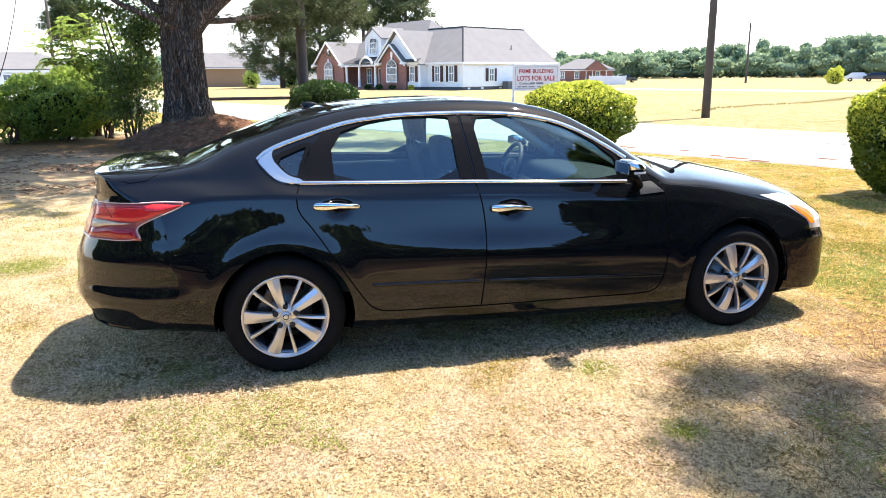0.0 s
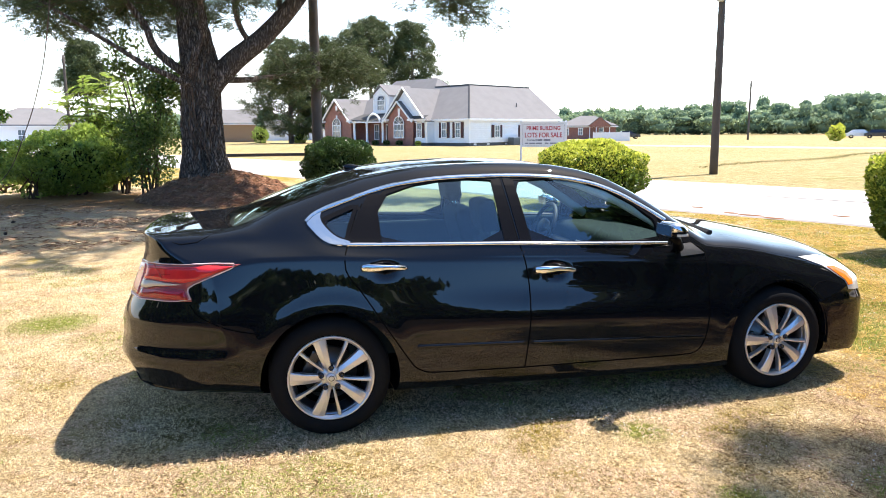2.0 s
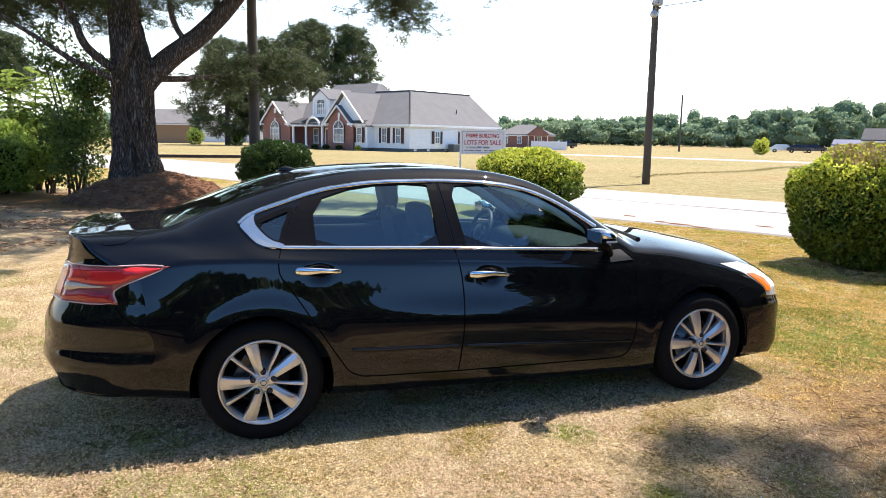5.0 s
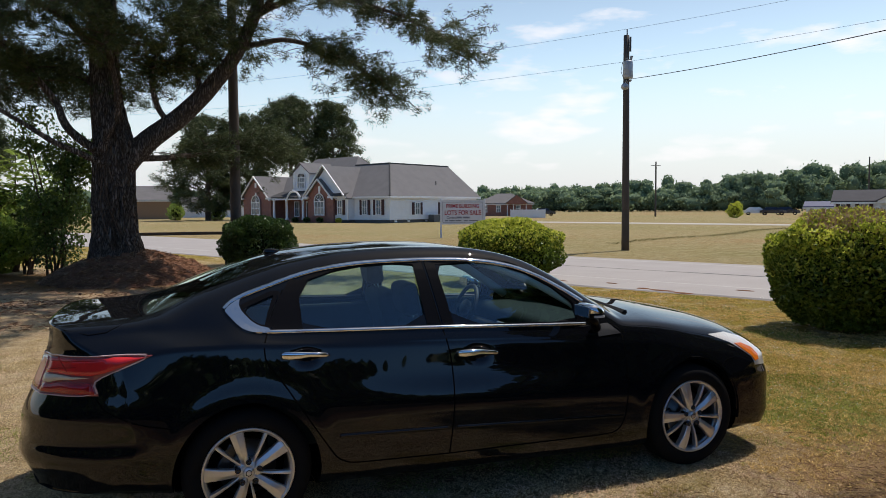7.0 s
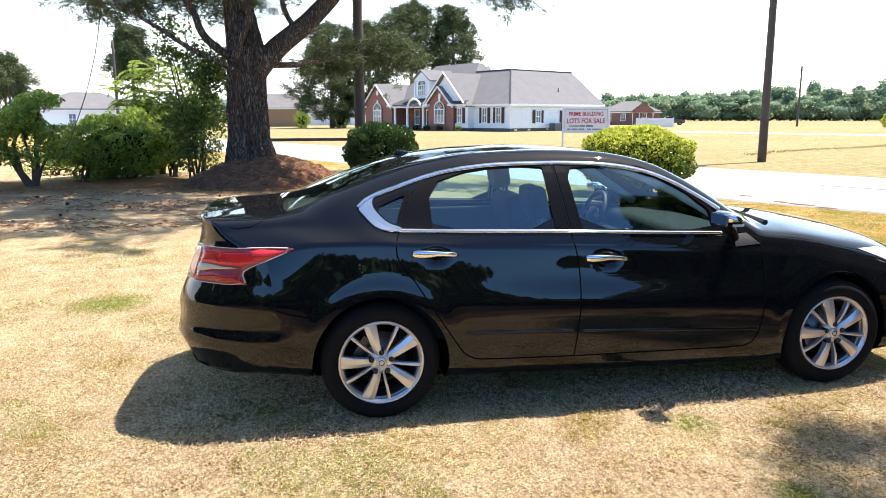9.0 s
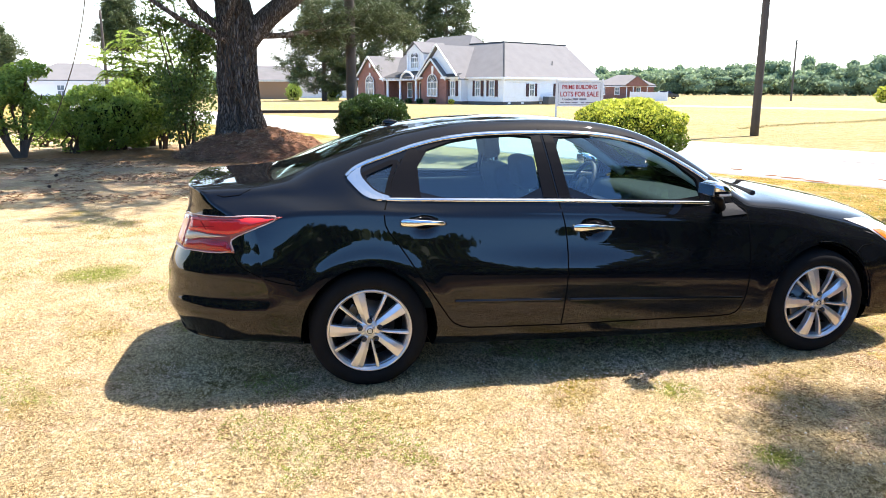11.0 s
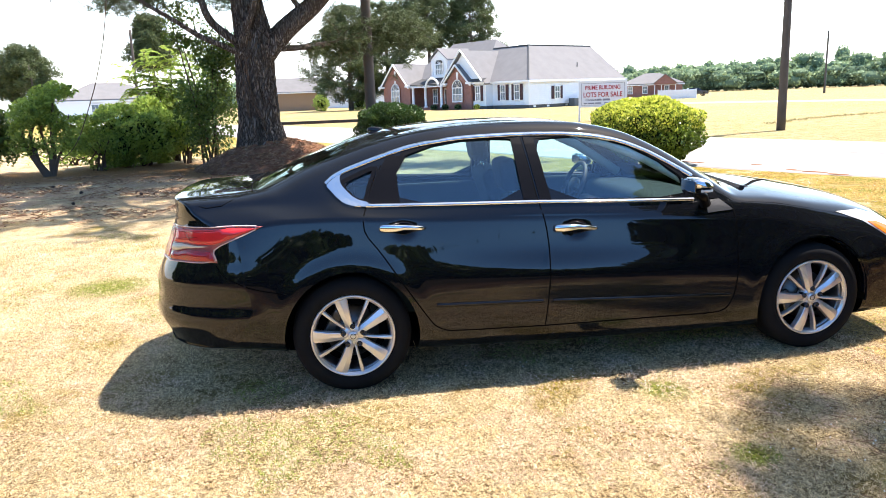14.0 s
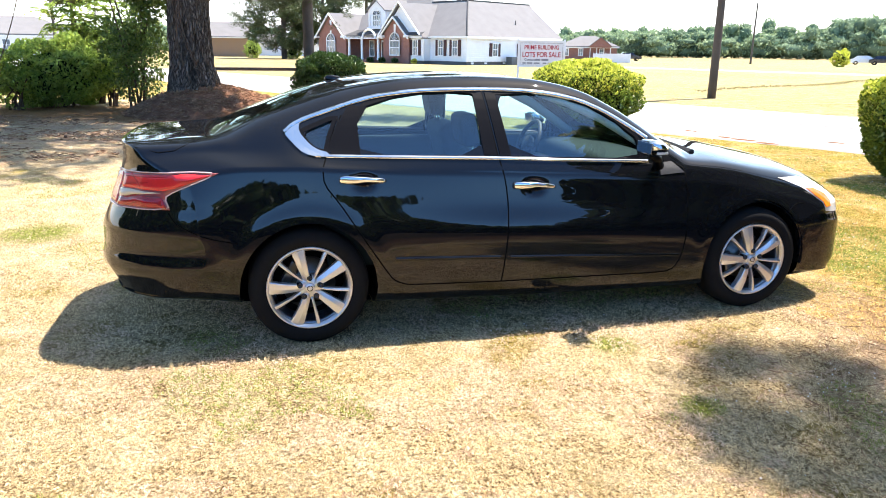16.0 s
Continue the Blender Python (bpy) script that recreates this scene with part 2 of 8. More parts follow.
def revolve(profile, sides=48, closed=True):
    """Verts and faces of a profile of (radius, y) turned about the y axis."""
    verts, faces = [], []
    n = len(profile)
    for k in range(sides):
        a = 2 * math.pi * k / sides
        for r, y in profile:
            verts.append((r * math.cos(a), y, r * math.sin(a)))
    for k in range(sides):
        k2 = (k + 1) % sides
        for i in range(n if closed else n - 1):
            j = (i + 1) % n
            faces.append((k * n + i, k * n + j, k2 * n + j, k2 * n + i))
    return verts, faces

# ---- the car ----
paint = bpy.data.materials.new("black_car_paint")
paint.use_nodes = True
pn, pl = paint.node_tree.nodes, paint.node_tree.links
pb = pn["Principled BSDF"]
pb.inputs["Base Color"].default_value = (0.0050, 0.0056, 0.0070, 1)
pb.inputs["Roughness"].default_value = 0.25
pb.inputs["Metallic"].default_value = 0.0
pb.inputs["Coat Weight"].default_value = 1.0
pb.inputs["Coat Roughness"].default_value = 0.015
pb.inputs["Coat IOR"].default_value = 1.45
pb.inputs["Specular IOR Level"].default_value = 0.0
p_co = pn.new("ShaderNodeTexCoord")
p_no = pn.new("ShaderNodeTexNoise")
p_no.inputs["Scale"].default_value = 5.0
p_no.inputs["Detail"].default_value = 8.0
p_mr = pn.new("ShaderNodeMapRange")
p_mr.inputs["To Min"].default_value = 0.006
p_mr.inputs["To Max"].default_value = 0.05
p_mr.inputs["From Min"].default_value = 0.35
p_mr.inputs["From Max"].default_value = 0.8
pl.new(p_co.outputs["Object"], p_no.inputs["Vector"])
pl.new(p_no.outputs["Fac"], p_mr.inputs["Value"])
pl.new(p_mr.outputs["Result"], pb.inputs["Coat Roughness"])

black_trim = material("black_trim", (0.0024, 0.0024, 0.0034), rough=0.3, vary=0.2, spec=0.12)
black_plastic = material("black_plastic", (0.018, 0.018, 0.018), rough=0.6, vary=0.25, bump=0.15)
gap_black = material("panel_gap", (0.003, 0.003, 0.003), rough=0.9, spec=0.05, vary=0.1)
liner = material("wheel_liner", (0.008, 0.008, 0.008), rough=0.95, spec=0.05, vary=0.3)
chrome = material("chrome", (0.80, 0.80, 0.80), rough=0.06, metal=1.0, vary=0.04)
alloy = material("silver_alloy", (0.66, 0.65, 0.64), rough=0.30, metal=0.7, vary=0.10, coat=0.25)
alloy_dark = material("alloy_barrel", (0.24, 0.245, 0.26), rough=0.28, metal=0.8, vary=0.2)
rubber = material("tyre_rubber", (0.010, 0.010, 0.010), rough=0.85, vary=0.3, fine=160, bump=0.1, spec=0.12)
steel_disc = material("brake_disc_steel", (0.13, 0.125, 0.12), rough=0.35, metal=0.9, vary=0.2)
lug_dark = material("lug_steel", (0.06, 0.06, 0.065), rough=0.25, metal=0.9, vary=0.1)
red_lens = material("red_lens", (0.62, 0.022, 0.024), rough=0.18, vary=0.25, scale=14, coat=0.25)
red_deep = material("deep_red_lens", (0.36, 0.006, 0.010), rough=0.2, vary=0.3, scale=30, coat=0.3)
clear_lens = material("clear_lens_white", (0.72, 0.70, 0.64), rough=0.1, vary=0.12, coat=0.8)
reverse_lens = material("reversing_lens", (0.62, 0.50, 0.35), rough=0.3, vary=0.2, coat=0.2)
amber_lens = material("amber_lens", (0.85, 0.20, 0.015), rough=0.12, vary=0.2, coat=0.8)
rose_lens = material("rose_lens", (0.52, 0.09, 0.075), rough=0.2, vary=0.2, scale=20, coat=0.5)
lens_edge = material("pale_lens_edge", (0.58, 0.40, 0.38), rough=0.2, vary=0.1, coat=0.5)
lens_rim = material("lens_edge", (0.30, 0.05, 0.05), rough=0.3, vary=0.1, coat=0.4)
seat_cloth = material("charcoal_seat_cloth", (0.012, 0.014, 0.016), rough=0.9, vary=0.2, fine=300, bump=0.2)
dash_plastic = material("dash_plastic", (0.017, 0.025, 0.025), rough=0.85, vary=0.15, bump=0.1, spec=0.12)
headliner = material("grey_headliner", (0.52, 0.54, 0.53), rough=0.95, vary=0.08)
side_glass = glass_material("door_glass", tint=(0.74, 0.97, 0.98), clear=0.97, gloss=0.145)
screen_glass = glass_material("screen_glass", tint=(0.72, 0.93, 0.86), clear=0.90, gloss=0.06)

veh_glass = material("far_car_glass", (0.03, 0.035, 0.04), rough=0.05, coat=0.8)

CY = 0.88                       # centre plane of the car
HUB = 0.325
WB = 2.776
ARCH = 0.370
row_w = [smooth_curve(p) for p in (
    [(0, 0.0)],
    [(-1.12, 0.78), (0, 0.83), (2.8, 0.83), (3.74, 0.78)],
    [(-1.12, 0.845), (-0.4, 0.868), (0.4, 0.874), (2.4, 0.874), (3.74, 0.845)],
    [(-1.12, 0.88), (0.4, 0.905), (2.4, 0.905), (3.74, 0.88)],
    [(-1.12, 0.905), (0.4, 0.917), (2.4, 0.917), (3.74, 0.905)],
    [(-1.12, 0.898), (0.0, 0.910), (1.2, 0.911), (2.7, 0.908), (3.74, 0.90)],
    [(-1.12, 0.872), (0.0, 0.886), (1.2, 0.870), (2.7, 0.884), (3.74, 0.87)],
    [(-1.12, 0.83), (0.0, 0.850), (1.2, 0.838), (2.7, 0.848), (3.74, 0.81)],
    [(-1.12, 0.70), (-0.6, 0.735), (-0.1, 0.785), (0.6, 0.796), (2.0, 0.796), (2.4, 0.80), (2.8, 0.79), (3.2, 0.75), (3.74, 0.70)],
    [(-1.12, 0.62), (-0.6, 0.64), (-0.26, 0.60), (0.1, 0.57), (0.6, 0.535), (1.1, 0.53), (1.5, 0.545), (1.8, 0.59), (2.05, 0.655), (2.3, 0.70), (2.6, 0.70), (3.2, 0.62), (3.74, 0.50)],
)]
row_z = [smooth_curve(p) for p in (
    [(-1.12, 0.33), (-0.4, 0.24), (0.4, 0.20), (3.74, 0.19)],
    [(-1.12, 0.29), (-0.7, 0.26), (-0.39, 0.235), (0.4, 0.205), (2.4, 0.17), (3.2, 0.17), (3.74, 0.19)],
    [(-1.12, 0.315), (-0.7, 0.285), (-0.39, 0.26), (0.4, 0.235), (2.4, 0.195), (3.2, 0.20), (3.74, 0.22)],
    [(-1.12, 0.38), (-0.4, 0.33), (0.4, 0.32), (2.3, 0.29), (3.74, 0.29)],
    [(-1.12, 0.49), (0.4, 0.47), (1.1, 0.45), (2.2, 0.41), (3.74, 0.39)],
    [(-1.12, 0.62), (0.4, 0.62), (2.2, 0.56), (3.74, 0.47)],
    [(-1.12, 0.78), (0.4, 0.78), (1.2, 0.75), (2.2, 0.70), (3.0, 0.64), (3.74, 0.54)],
    [(-1.12, 0.94), (-0.6, 0.985), (-0.18, 0.98), (0.62, 0.935), (1.97, 0.865), (2.7, 0.815), (3.2, 0.745), (3.5, 0.685), (3.74, 0.63)],
    [(-1.12, 1.03), (-0.7, 1.05), (-0.2, 1.05), (0.13, 1.03), (0.6, 1.01), (1.08, 0.995), (2.0, 0.95), (2.4, 0.925), (2.7, 0.895), (3.0, 0.852), (3.3, 0.802), (3.6, 0.73), (3.74, 0.67)],
    [(-1.12, 1.085), (-0.75, 1.10), (-0.5, 1.13), (-0.26, 1.205), (0.05, 1.28), (0.25, 1.325), (0.6, 1.38), (1.04, 1.395), (1.36, 1.385), (1.54, 1.36), (1.71, 1.315), (1.88, 1.235), (2.05, 1.135), (2.2, 1.04), (2.35, 0.97), (2.6, 0.945), (3.0, 0.892), (3.3, 0.848), (3.6, 0.775), (3.74, 0.695)],
)]
mid_z = smooth_curve([(-1.12, 1.10), (-0.9, 1.11), (-0.62, 1.124), (-0.565, 1.130), (-0.54, 1.143), (-0.26, 1.255), (0.06, 1.36), (0.3, 1.415), (0.6, 1.445), (0.92, 1.455), (1.22, 1.445), (1.5, 1.41), (1.77, 1.34), (1.96, 1.265), (2.18, 1.155), (2.38, 1.045), (2.48, 1.01), (2.7, 0.995), (3.14, 0.932), (3.44, 0.868), (3.6, 0.80), (3.74, 0.71)])
tail_shape = smooth_curve([(0.30, 0.06), (0.45, 0.0), (0.62, 0.01), (0.78, 0.07), (0.93, 0.130), (1.0, 0.147), (1.07, 0.152)])
nose_shape = smooth_curve([(0.17, 0.05), (0.28, 0.0), (0.50, 0.0), (0.60, 0.04), (0.68, 0.06)])
bumper_shape = smooth_curve([(0.28, 0.0), (0.38, 0.003), (0.46, 0.008), (0.475, 0.007), (0.54, -0.003), (0.56, -0.003), (0.66, 0.003), (0.70, 0.003), (0.78, 0.0)])
VSTEP = 8
HANDLES = ((0.305, 0.905), (1.29, 0.842))      # (x, z) of the door handles
CREASES = {1: 0.0, 7: 0.12}      # section rows with an edge, and how much of the curve runs on across it


def car_section(xc):
    """Points (half width, height) of the half section at xc, from the bottom's middle to the roof's middle."""
    ctl = [(f(xc), g(xc)) for f, g in zip(row_w, row_z)]
    w9, z9, zc = ctl[-1][0], ctl[-1][1], mid_z(xc)
    ctl.append((0.58 * w9, zc - 0.30 * (zc - z9)))
    ctl.append((0.0, zc))
    full = [(-ctl[1][0], ctl[1][1])] + ctl + [(-ctl[-2][0], ctl[-2][1])]
    out = []
    for i in range(1, len(full) - 2):
        p0, p1, p2, p3 = (np.array(q) for q in full[i - 1:i + 3])
        # sharp edges under the sill and along the shoulder
        if i - 1 in CREASES:
            p0 = p1 + CREASES[i - 1] * (p0 - p1) + (1 - CREASES[i - 1]) * (p1 - p2)
        if i in CREASES:
            p3 = p2 + CREASES[i] * (p3 - p2) + (1 - CREASES[i]) * (p2 - p1)
        for k in range(VSTEP):
            t = k / VSTEP
            out.append(0.5 * (2 * p1 + (p2 - p0) * t + (2 * p0 - 5 * p1 + 4 * p2 - p3) * t * t + (3 * p1 - p0 - 3 * p2 + p3) * t**3))
    out.append(np.array(ctl[-1]))
    return out


def car_x(xc, w, z):
    k = min(abs(w) / 0.9, 1.02)
    x = xc
    if xc < 0.2:
        s = ((0.2 - xc) / 1.32) ** 1.25
        x += s * (0.57 * k**4.9 + tail_shape(z))
    if xc > 2.2:
        s = ((xc - 2.2) / 1.54) ** 1.3
        x -= s * (0.80 * k**16 + 0.15 * k**3 + 0.10 + nose_shape(z))
    return x


stations = [(-1.12, s) for s in (0.0, 0.25, 0.5, 0.7, 0.85, 0.94)]
stations += [(-1.12 + 4.86 * i / 264, 1.0) for i in range(265)]
stations += [(3.74, s) for s in (0.997, 0.994, 0.991, 0.988, 0.985, 0.982, 0.978, 0.974, 0.970, 0.965, 0.960, 0.955, 0.950, 0.944, 0.937, 0.929, 0.92, 0.908, 0.89, 0.87, 0.84, 0.80, 0.75, 0.7, 0.6, 0.5, 0.25, 0.0)]
NV = len(car_section(1.0))
grid = np.zeros((len(stations), 2 * NV - 1, 3))
for i, (xc, sc) in enumerate(stations):
    for j, (w, z) in enumerate(car_section(xc)):
        w = max(w, 0.0)
        x = car_x(xc, w * sc, z)
        if w > 0.8 and z < 0.85:
            for hx in (0.0, WB):
                r = math.hypot(x - hx, z - HUB)
                w += 0.007 * math.exp(-max(0.0, r - ARCH - 0.03) ** 2 / 0.0030) * min(1.0, max(0.0, (z - 0.22) / 0.12))
        for hx, hz in HANDLES:
            d = math.hypot((x - hx - 0.005) / 0.088, (z - hz + 0.004) / 0.056)
            if w > 0.6 and d < 1:
                w -= 0.017 * (1 - d * d) ** 2
        ledge = bumper_shape(z) * min(1.0, max(0.0, (-0.43 - x) / 0.12))
        w += ledge
        x -= ledge
        grid[i, j] = (x, CY - w * sc, z)
        grid[i, 2 * NV - 2 - j] = (x, CY + w * sc, z)
GN = grid.shape[1]
shell_faces = [(i, j) for i in range(len(stations) - 1) for j in range(GN - 1)]


def gid(i, j):
    return i * GN + j


from mathutils.bvhtree import BVHTree
shell_verts = [Vector(v) for v in grid.reshape(-1, 3)]
shell_bvh = BVHTree.FromPolygons(shell_verts, [(gid(i, j), gid(i, j + 1), gid(i + 1, j + 1), gid(i + 1, j)) for i, j in shell_faces])
full_bm = bmesh.new()
fv = [full_bm.verts.new(v) for v in shell_verts]
for i, j in shell_faces:
    q = [fv[gid(i, j)], fv[gid(i + 1, j)], fv[gid(i + 1, j + 1)], fv[gid(i, j + 1)]]
    full_bm.faces.new(q)
full_bm.normal_update()
full_bm.verts.ensure_lookup_table()
shell_normals = [v.normal.copy() for v in full_bm.verts]
full_bm.free()


def near_y(x, z, side=1):
    """The place and outward normal on the car's flank at (x, z); side -1: the far flank."""
    o = Vector((x, CY - side * 2.0, z))
    hit, nrm, _, _ = shell_bvh.ray_cast(o, Vector((0, side, 0)))
    if hit is None:
        hit, nrm, _, _ = shell_bvh.find_nearest(Vector((x, CY - side * 0.8, z)))
    if nrm.dot(Vector((0, -side, 0))) < 0:
        nrm = -nrm
    return hit, nrm


def top_z(x, y):
    hit, nrm, _, _ = shell_bvh.ray_cast(Vector((x, y, 3)), Vector((0, 0, -1)))
    return (hit.z if hit else 1.0)


def inside(x, z, poly):
    c = False
    n = len(poly)
    for a in range(n):
        (x1, z1), (x2, z2) = poly[a], poly[(a + 1) % n]
        if (z1 > z) != (z2 > z) and x < (x2 - x1) * (z - z1) / (z2 - z1) + x1:
            c = not c
    return c


def densify(poly, step=0.02, closed=True):
    out = []
    n = len(poly)
    for a in range(n if closed else n - 1):
        p, q = np.array(poly[a], float), np.array(poly[(a + 1) % n], float)
        k = max(1, int(np.linalg.norm(q - p) / step))
        out += [tuple(p + (q - p) * t / k) for t in range(k)]
    if not closed:
        out.append(tuple(poly[-1]))
    return out


def rounded(poly, times=2, closed=True):
    for _ in range(times):
        out = [] if closed else [poly[0]]
        n = len(poly)
        for a in range(n if closed else n - 1):
            p, q = np.array(poly[a], float), np.array(poly[(a + 1) % n], float)
            out += [tuple(p * 0.8 + q * 0.2), tuple(p * 0.2 + q * 0.8)]
        if not closed:
            out.append(poly[-1])
        poly = out
    return poly


def flank_strip(inner, outer, lift=0.004, depth=0.012, side=1, closed=True, on=near_y):
    """A band on the flank between two outlines of equally many points (x, z), with thickness."""
    n = len(inner)
    verts, faces = [], []
    for a, b in zip(inner, outer):
        for (x, z), d in ((a, -depth), (a, lift), (b, lift), (b, -depth)):
            p, nr = on(x, z, side)
            verts.append(p + nr * d)
    for i in range(n if closed else n - 1):
        j = (i + 1) % n
        for k in range(3):
            faces.append((4 * i + k, 4 * j + k, 4 * j + k + 1, 4 * i + k + 1))
    return verts, faces


def flank_line(path, width, lift=0.004, side=1, depth=0.01, taper=None, on=near_y):
    """A raised line of that width along an open path of (x, z) on the flank."""
    a, b = [], []
    for i, p in enumerate(path):
        d = np.array(path[min(i + 1, len(path) - 1)]) - np.array(path[max(i - 1, 0)])
        d = d / (np.linalg.norm(d) + 1e-9)
        nrm = np.array((-d[1], d[0]))
        w = width / 2 * (taper(i / (len(path) - 1)) if taper else 1)
        a.append(tuple(np.array(p) + nrm * w))
        b.append(tuple(np.array(p) - nrm * w))
    return flank_strip(a, b, lift, depth, side, closed=False, on=on)


def poly_patch(poly, lift=0.003, side=1, step=0.02, depth=0.0, on=near_y):
    """A patch on the flank inside an outline of (x, z), with a rim of that depth."""
    bm = bmesh.new()
    pts = densify(poly, step)
    vs = [bm.verts.new((x, 0, z)) for x, z in pts]
    es = [bm.edges.new((vs[i], vs[(i + 1) % len(vs)])) for i in range(len(vs))]
    bmesh.ops.triangle_fill(bm, use_beauty=True, use_dissolve=False, edges=es)
    for _ in range(2):
        inner = [e for e in bm.edges if e.calc_length() > step * 1.6]
        if inner:
            bmesh.ops.subdivide_edges(bm, edges=inner, cuts=1)
            bmesh.ops.triangulate(bm, faces=bm.faces)
    inward = {}
    for v in bm.verts:
        p, nr = on(v.co.x, v.co.z, side)
        v.co = p + nr * lift
        inward[v] = nr
    if depth:
        rim = [e for e in bm.edges if e.is_boundary]
        near_to = [(v.co.copy(), inward[v]) for e in rim for v in e.verts]
        r = bmesh.ops.extrude_edge_only(bm, edges=rim)
        for v in r["geom"]:
            if isinstance(v, bmesh.types.BMVert):
                nr = min(near_to, key=lambda q: (q[0] - v.co).length_squared)[1]
                v.co = v.co - nr * depth
    return bm


LAMP_X, LAMP_W = -0.35, 0.30      # the corner's turning point, behind the rear wheel


def corner(u, z, side=1):
    """The place and outward normal on the rear corner: u runs from the flank round to the tail, half a metre a radian."""
    a = u / 0.5
    way = Vector((-math.sin(a), -side * math.cos(a), 0))
    o = Vector((LAMP_X, CY - side * LAMP_W, z))
    hit, nrm, _, _ = shell_bvh.ray_cast(o + way * 2.0, -way)
    if nrm.dot(way) < 0:
        nrm = -nrm
    return hit, nrm


def round_corner(poly):
    """Outline on the flank (x, z) turned into one for corner()."""
    out = []
    for x, z in poly:
        p, _ = near_y(x, z)
        out.append((0.5 * math.atan2(LAMP_X - p.x, CY - p.y - LAMP_W), z))
    return out


def shell_loft(prof, at, half):
    """A closed housing: an outline (x, z) carried along y and drawn in towards both ends."""
    verts, faces = [], []
    n, m = len(prof), 11
    for i in range(m):
        t = -1 + 2 * i / (m - 1)
        k = math.sqrt(max(0.0, 1 - abs(t) ** 5)) * 0.62 + 0.38
        for x, z in prof:
            verts.append((at[0] + 0.01 + (x - 0.01) * k, at[1] + half * t, at[2] + z * k))
    for i in range(m - 1):
        for k in range(n):
            faces.append((i * n + k, i * n + (k + 1) % n, (i + 1) * n + (k + 1) % n, (i + 1) * n + k))
    faces.append(tuple(reversed(range(n))))
    faces.append(tuple((m - 1) * n + k for k in range(n)))
    bm = bmesh.new()
    vs = [bm.verts.new(v) for v in verts]
    for f in faces:
        bm.faces.new([vs[q] for q in f])
    bmesh.ops.recalc_face_normals(bm, faces=bm.faces)
    bmesh.ops.bevel(bm, geom=[e for e in bm.edges if e.calc_face_angle(0) > 0.35], offset=0.005, segments=2, affect="EDGES")
    for f in bm.faces:
        f.smooth = True
    return bm


# outlines on the flank, as (x, z)
rear_glass = [(0.345, 1.276), (0.290, 1.194), (0.297, 1.034), (1.009, 1.012), (0.998, 1.328), (0.985, 1.345), (0.848, 1.355), (0.681, 1.349), (0.515, 1.326)]
front_glass = [(1.110, 1.338), (1.161, 1.006), (1.985, 0.976), (1.980, 1.090), (1.862, 1.184), (1.705, 1.272), (1.537, 1.326), (1.362, 1.347)]
quarter_glass = [(-0.004, 1.146), (0.160, 1.208), (0.195, 1.208), (0.125, 1.060), (0.064, 1.074)]
dlo = [(-0.095, 1.149), (-0.052, 1.185), (0.041, 1.224), (0.254, 1.290), (0.423, 1.333), (0.685, 1.362), (1.042, 1.368), (1.297, 1.360), (1.471, 1.343), (1.643, 1.306), (1.807, 1.238), (1.964, 1.145), (2.055, 1.085), (2.15, 1.01), (2.19, 0.955), (2.012, 0.958), (1.082, 1.000), (0.6, 1.016), (0.132, 1.033), (0.026, 1.045), (-0.022, 1.070)]
rear_door_line = [(0.262, 1.31), (0.218, 1.234), (0.152, 1.121), (0.124, 1.046), (0.092, 0.97), (0.097, 0.89), (0.18, 0.78), (0.30, 0.59), (0.41, 0.42), (0.455, 0.355), (0.51, 0.325), (0.56, 0.315), (1.09, 0.30)]
centre_line = [(1.035, 1.385), (1.062, 1.20), (1.088, 1.0), (1.118, 0.86), (1.128, 0.74), (1.118, 0.55), (1.09, 0.30)]
front_door_line = [(1.09, 0.30), (1.7, 0.295), (2.14, 0.29), (2.205, 0.315), (2.245, 0.40), (2.268, 0.55), (2.275, 0.72), (2.268, 0.89), (2.255, 0.925), (2.17, 0.955)]
rear_door = rear_door_line + [(p[0], p[1]) for p in reversed(centre_line[:-1])]
front_door = list(centre_line) + front_door_line[1:] + [(2.07, 1.10), (1.8, 1.255), (1.5, 1.35)]

car = thing("car", "glossy black four-door sedan with chrome window trim parked on dry grass", "car")

groups = {}
cut_cells = []
opening = [(x, z) for x, z in dlo]
for i, j in shell_faces:
    c = (grid[i, j] + grid[i + 1, j] + grid[i, j + 1] + grid[i + 1, j + 1]) / 4
    x, y, z = c
    v = min(j, GN - 2 - j) / VSTEP
    side = 1 if y < CY else -1
    w = abs(y - CY)
    where = "body"
    if v < 1.2 and not (w > 0.5 and (math.hypot(x, z - HUB) < ARCH or math.hypot(x - WB, z - HUB) < ARCH)):
        where = "underbody"
    elif v < 6.5 and w > 0.5 and (math.hypot(x, z - HUB) < ARCH or math.hypot(x - WB, z - HUB) < ARCH):
        cut_cells.append((i, j, 0 if x < 1 else 1))
        continue
    elif 7.3 < v < 9.2 and inside(x, z, opening) and (inside(x, z, rear_glass) or inside(x, z, front_glass) or inside(x, z, quarter_glass)):
        cut_cells.append((i, j, 2))
        continue
    elif v >= 9.25 and 1.46 + 0.10 * (w / 0.5) ** 2 < x < 2.42 - 0.25 * (w / 0.7) ** 2:
        where = "windshield"
    elif v >= 9.35 and -0.52 + 0.05 * (w / 0.6) ** 2 < x < 0.10 - 0.12 * (w / 0.5) ** 2:
        where = "rear_window"
    elif v >= 8.9 and x > 2.40:
        where = "hood"
    elif (v >= 8.6 and x < -0.52) or (x < -0.80 and w < 0.6 and z > 0.62):
        where = "trunk_lid"
    elif v >= 9.0 and 0.05 < x < 1.6:
        where = "roof"
    elif inside(x, z, rear_door):
        where = "rear_door" if side == 1 else "rear_door_far"
    elif inside(x, z, front_door):
        where = "front_door" if side == 1 else "front_door_far"
    groups.setdefault(where, []).append((i, j))

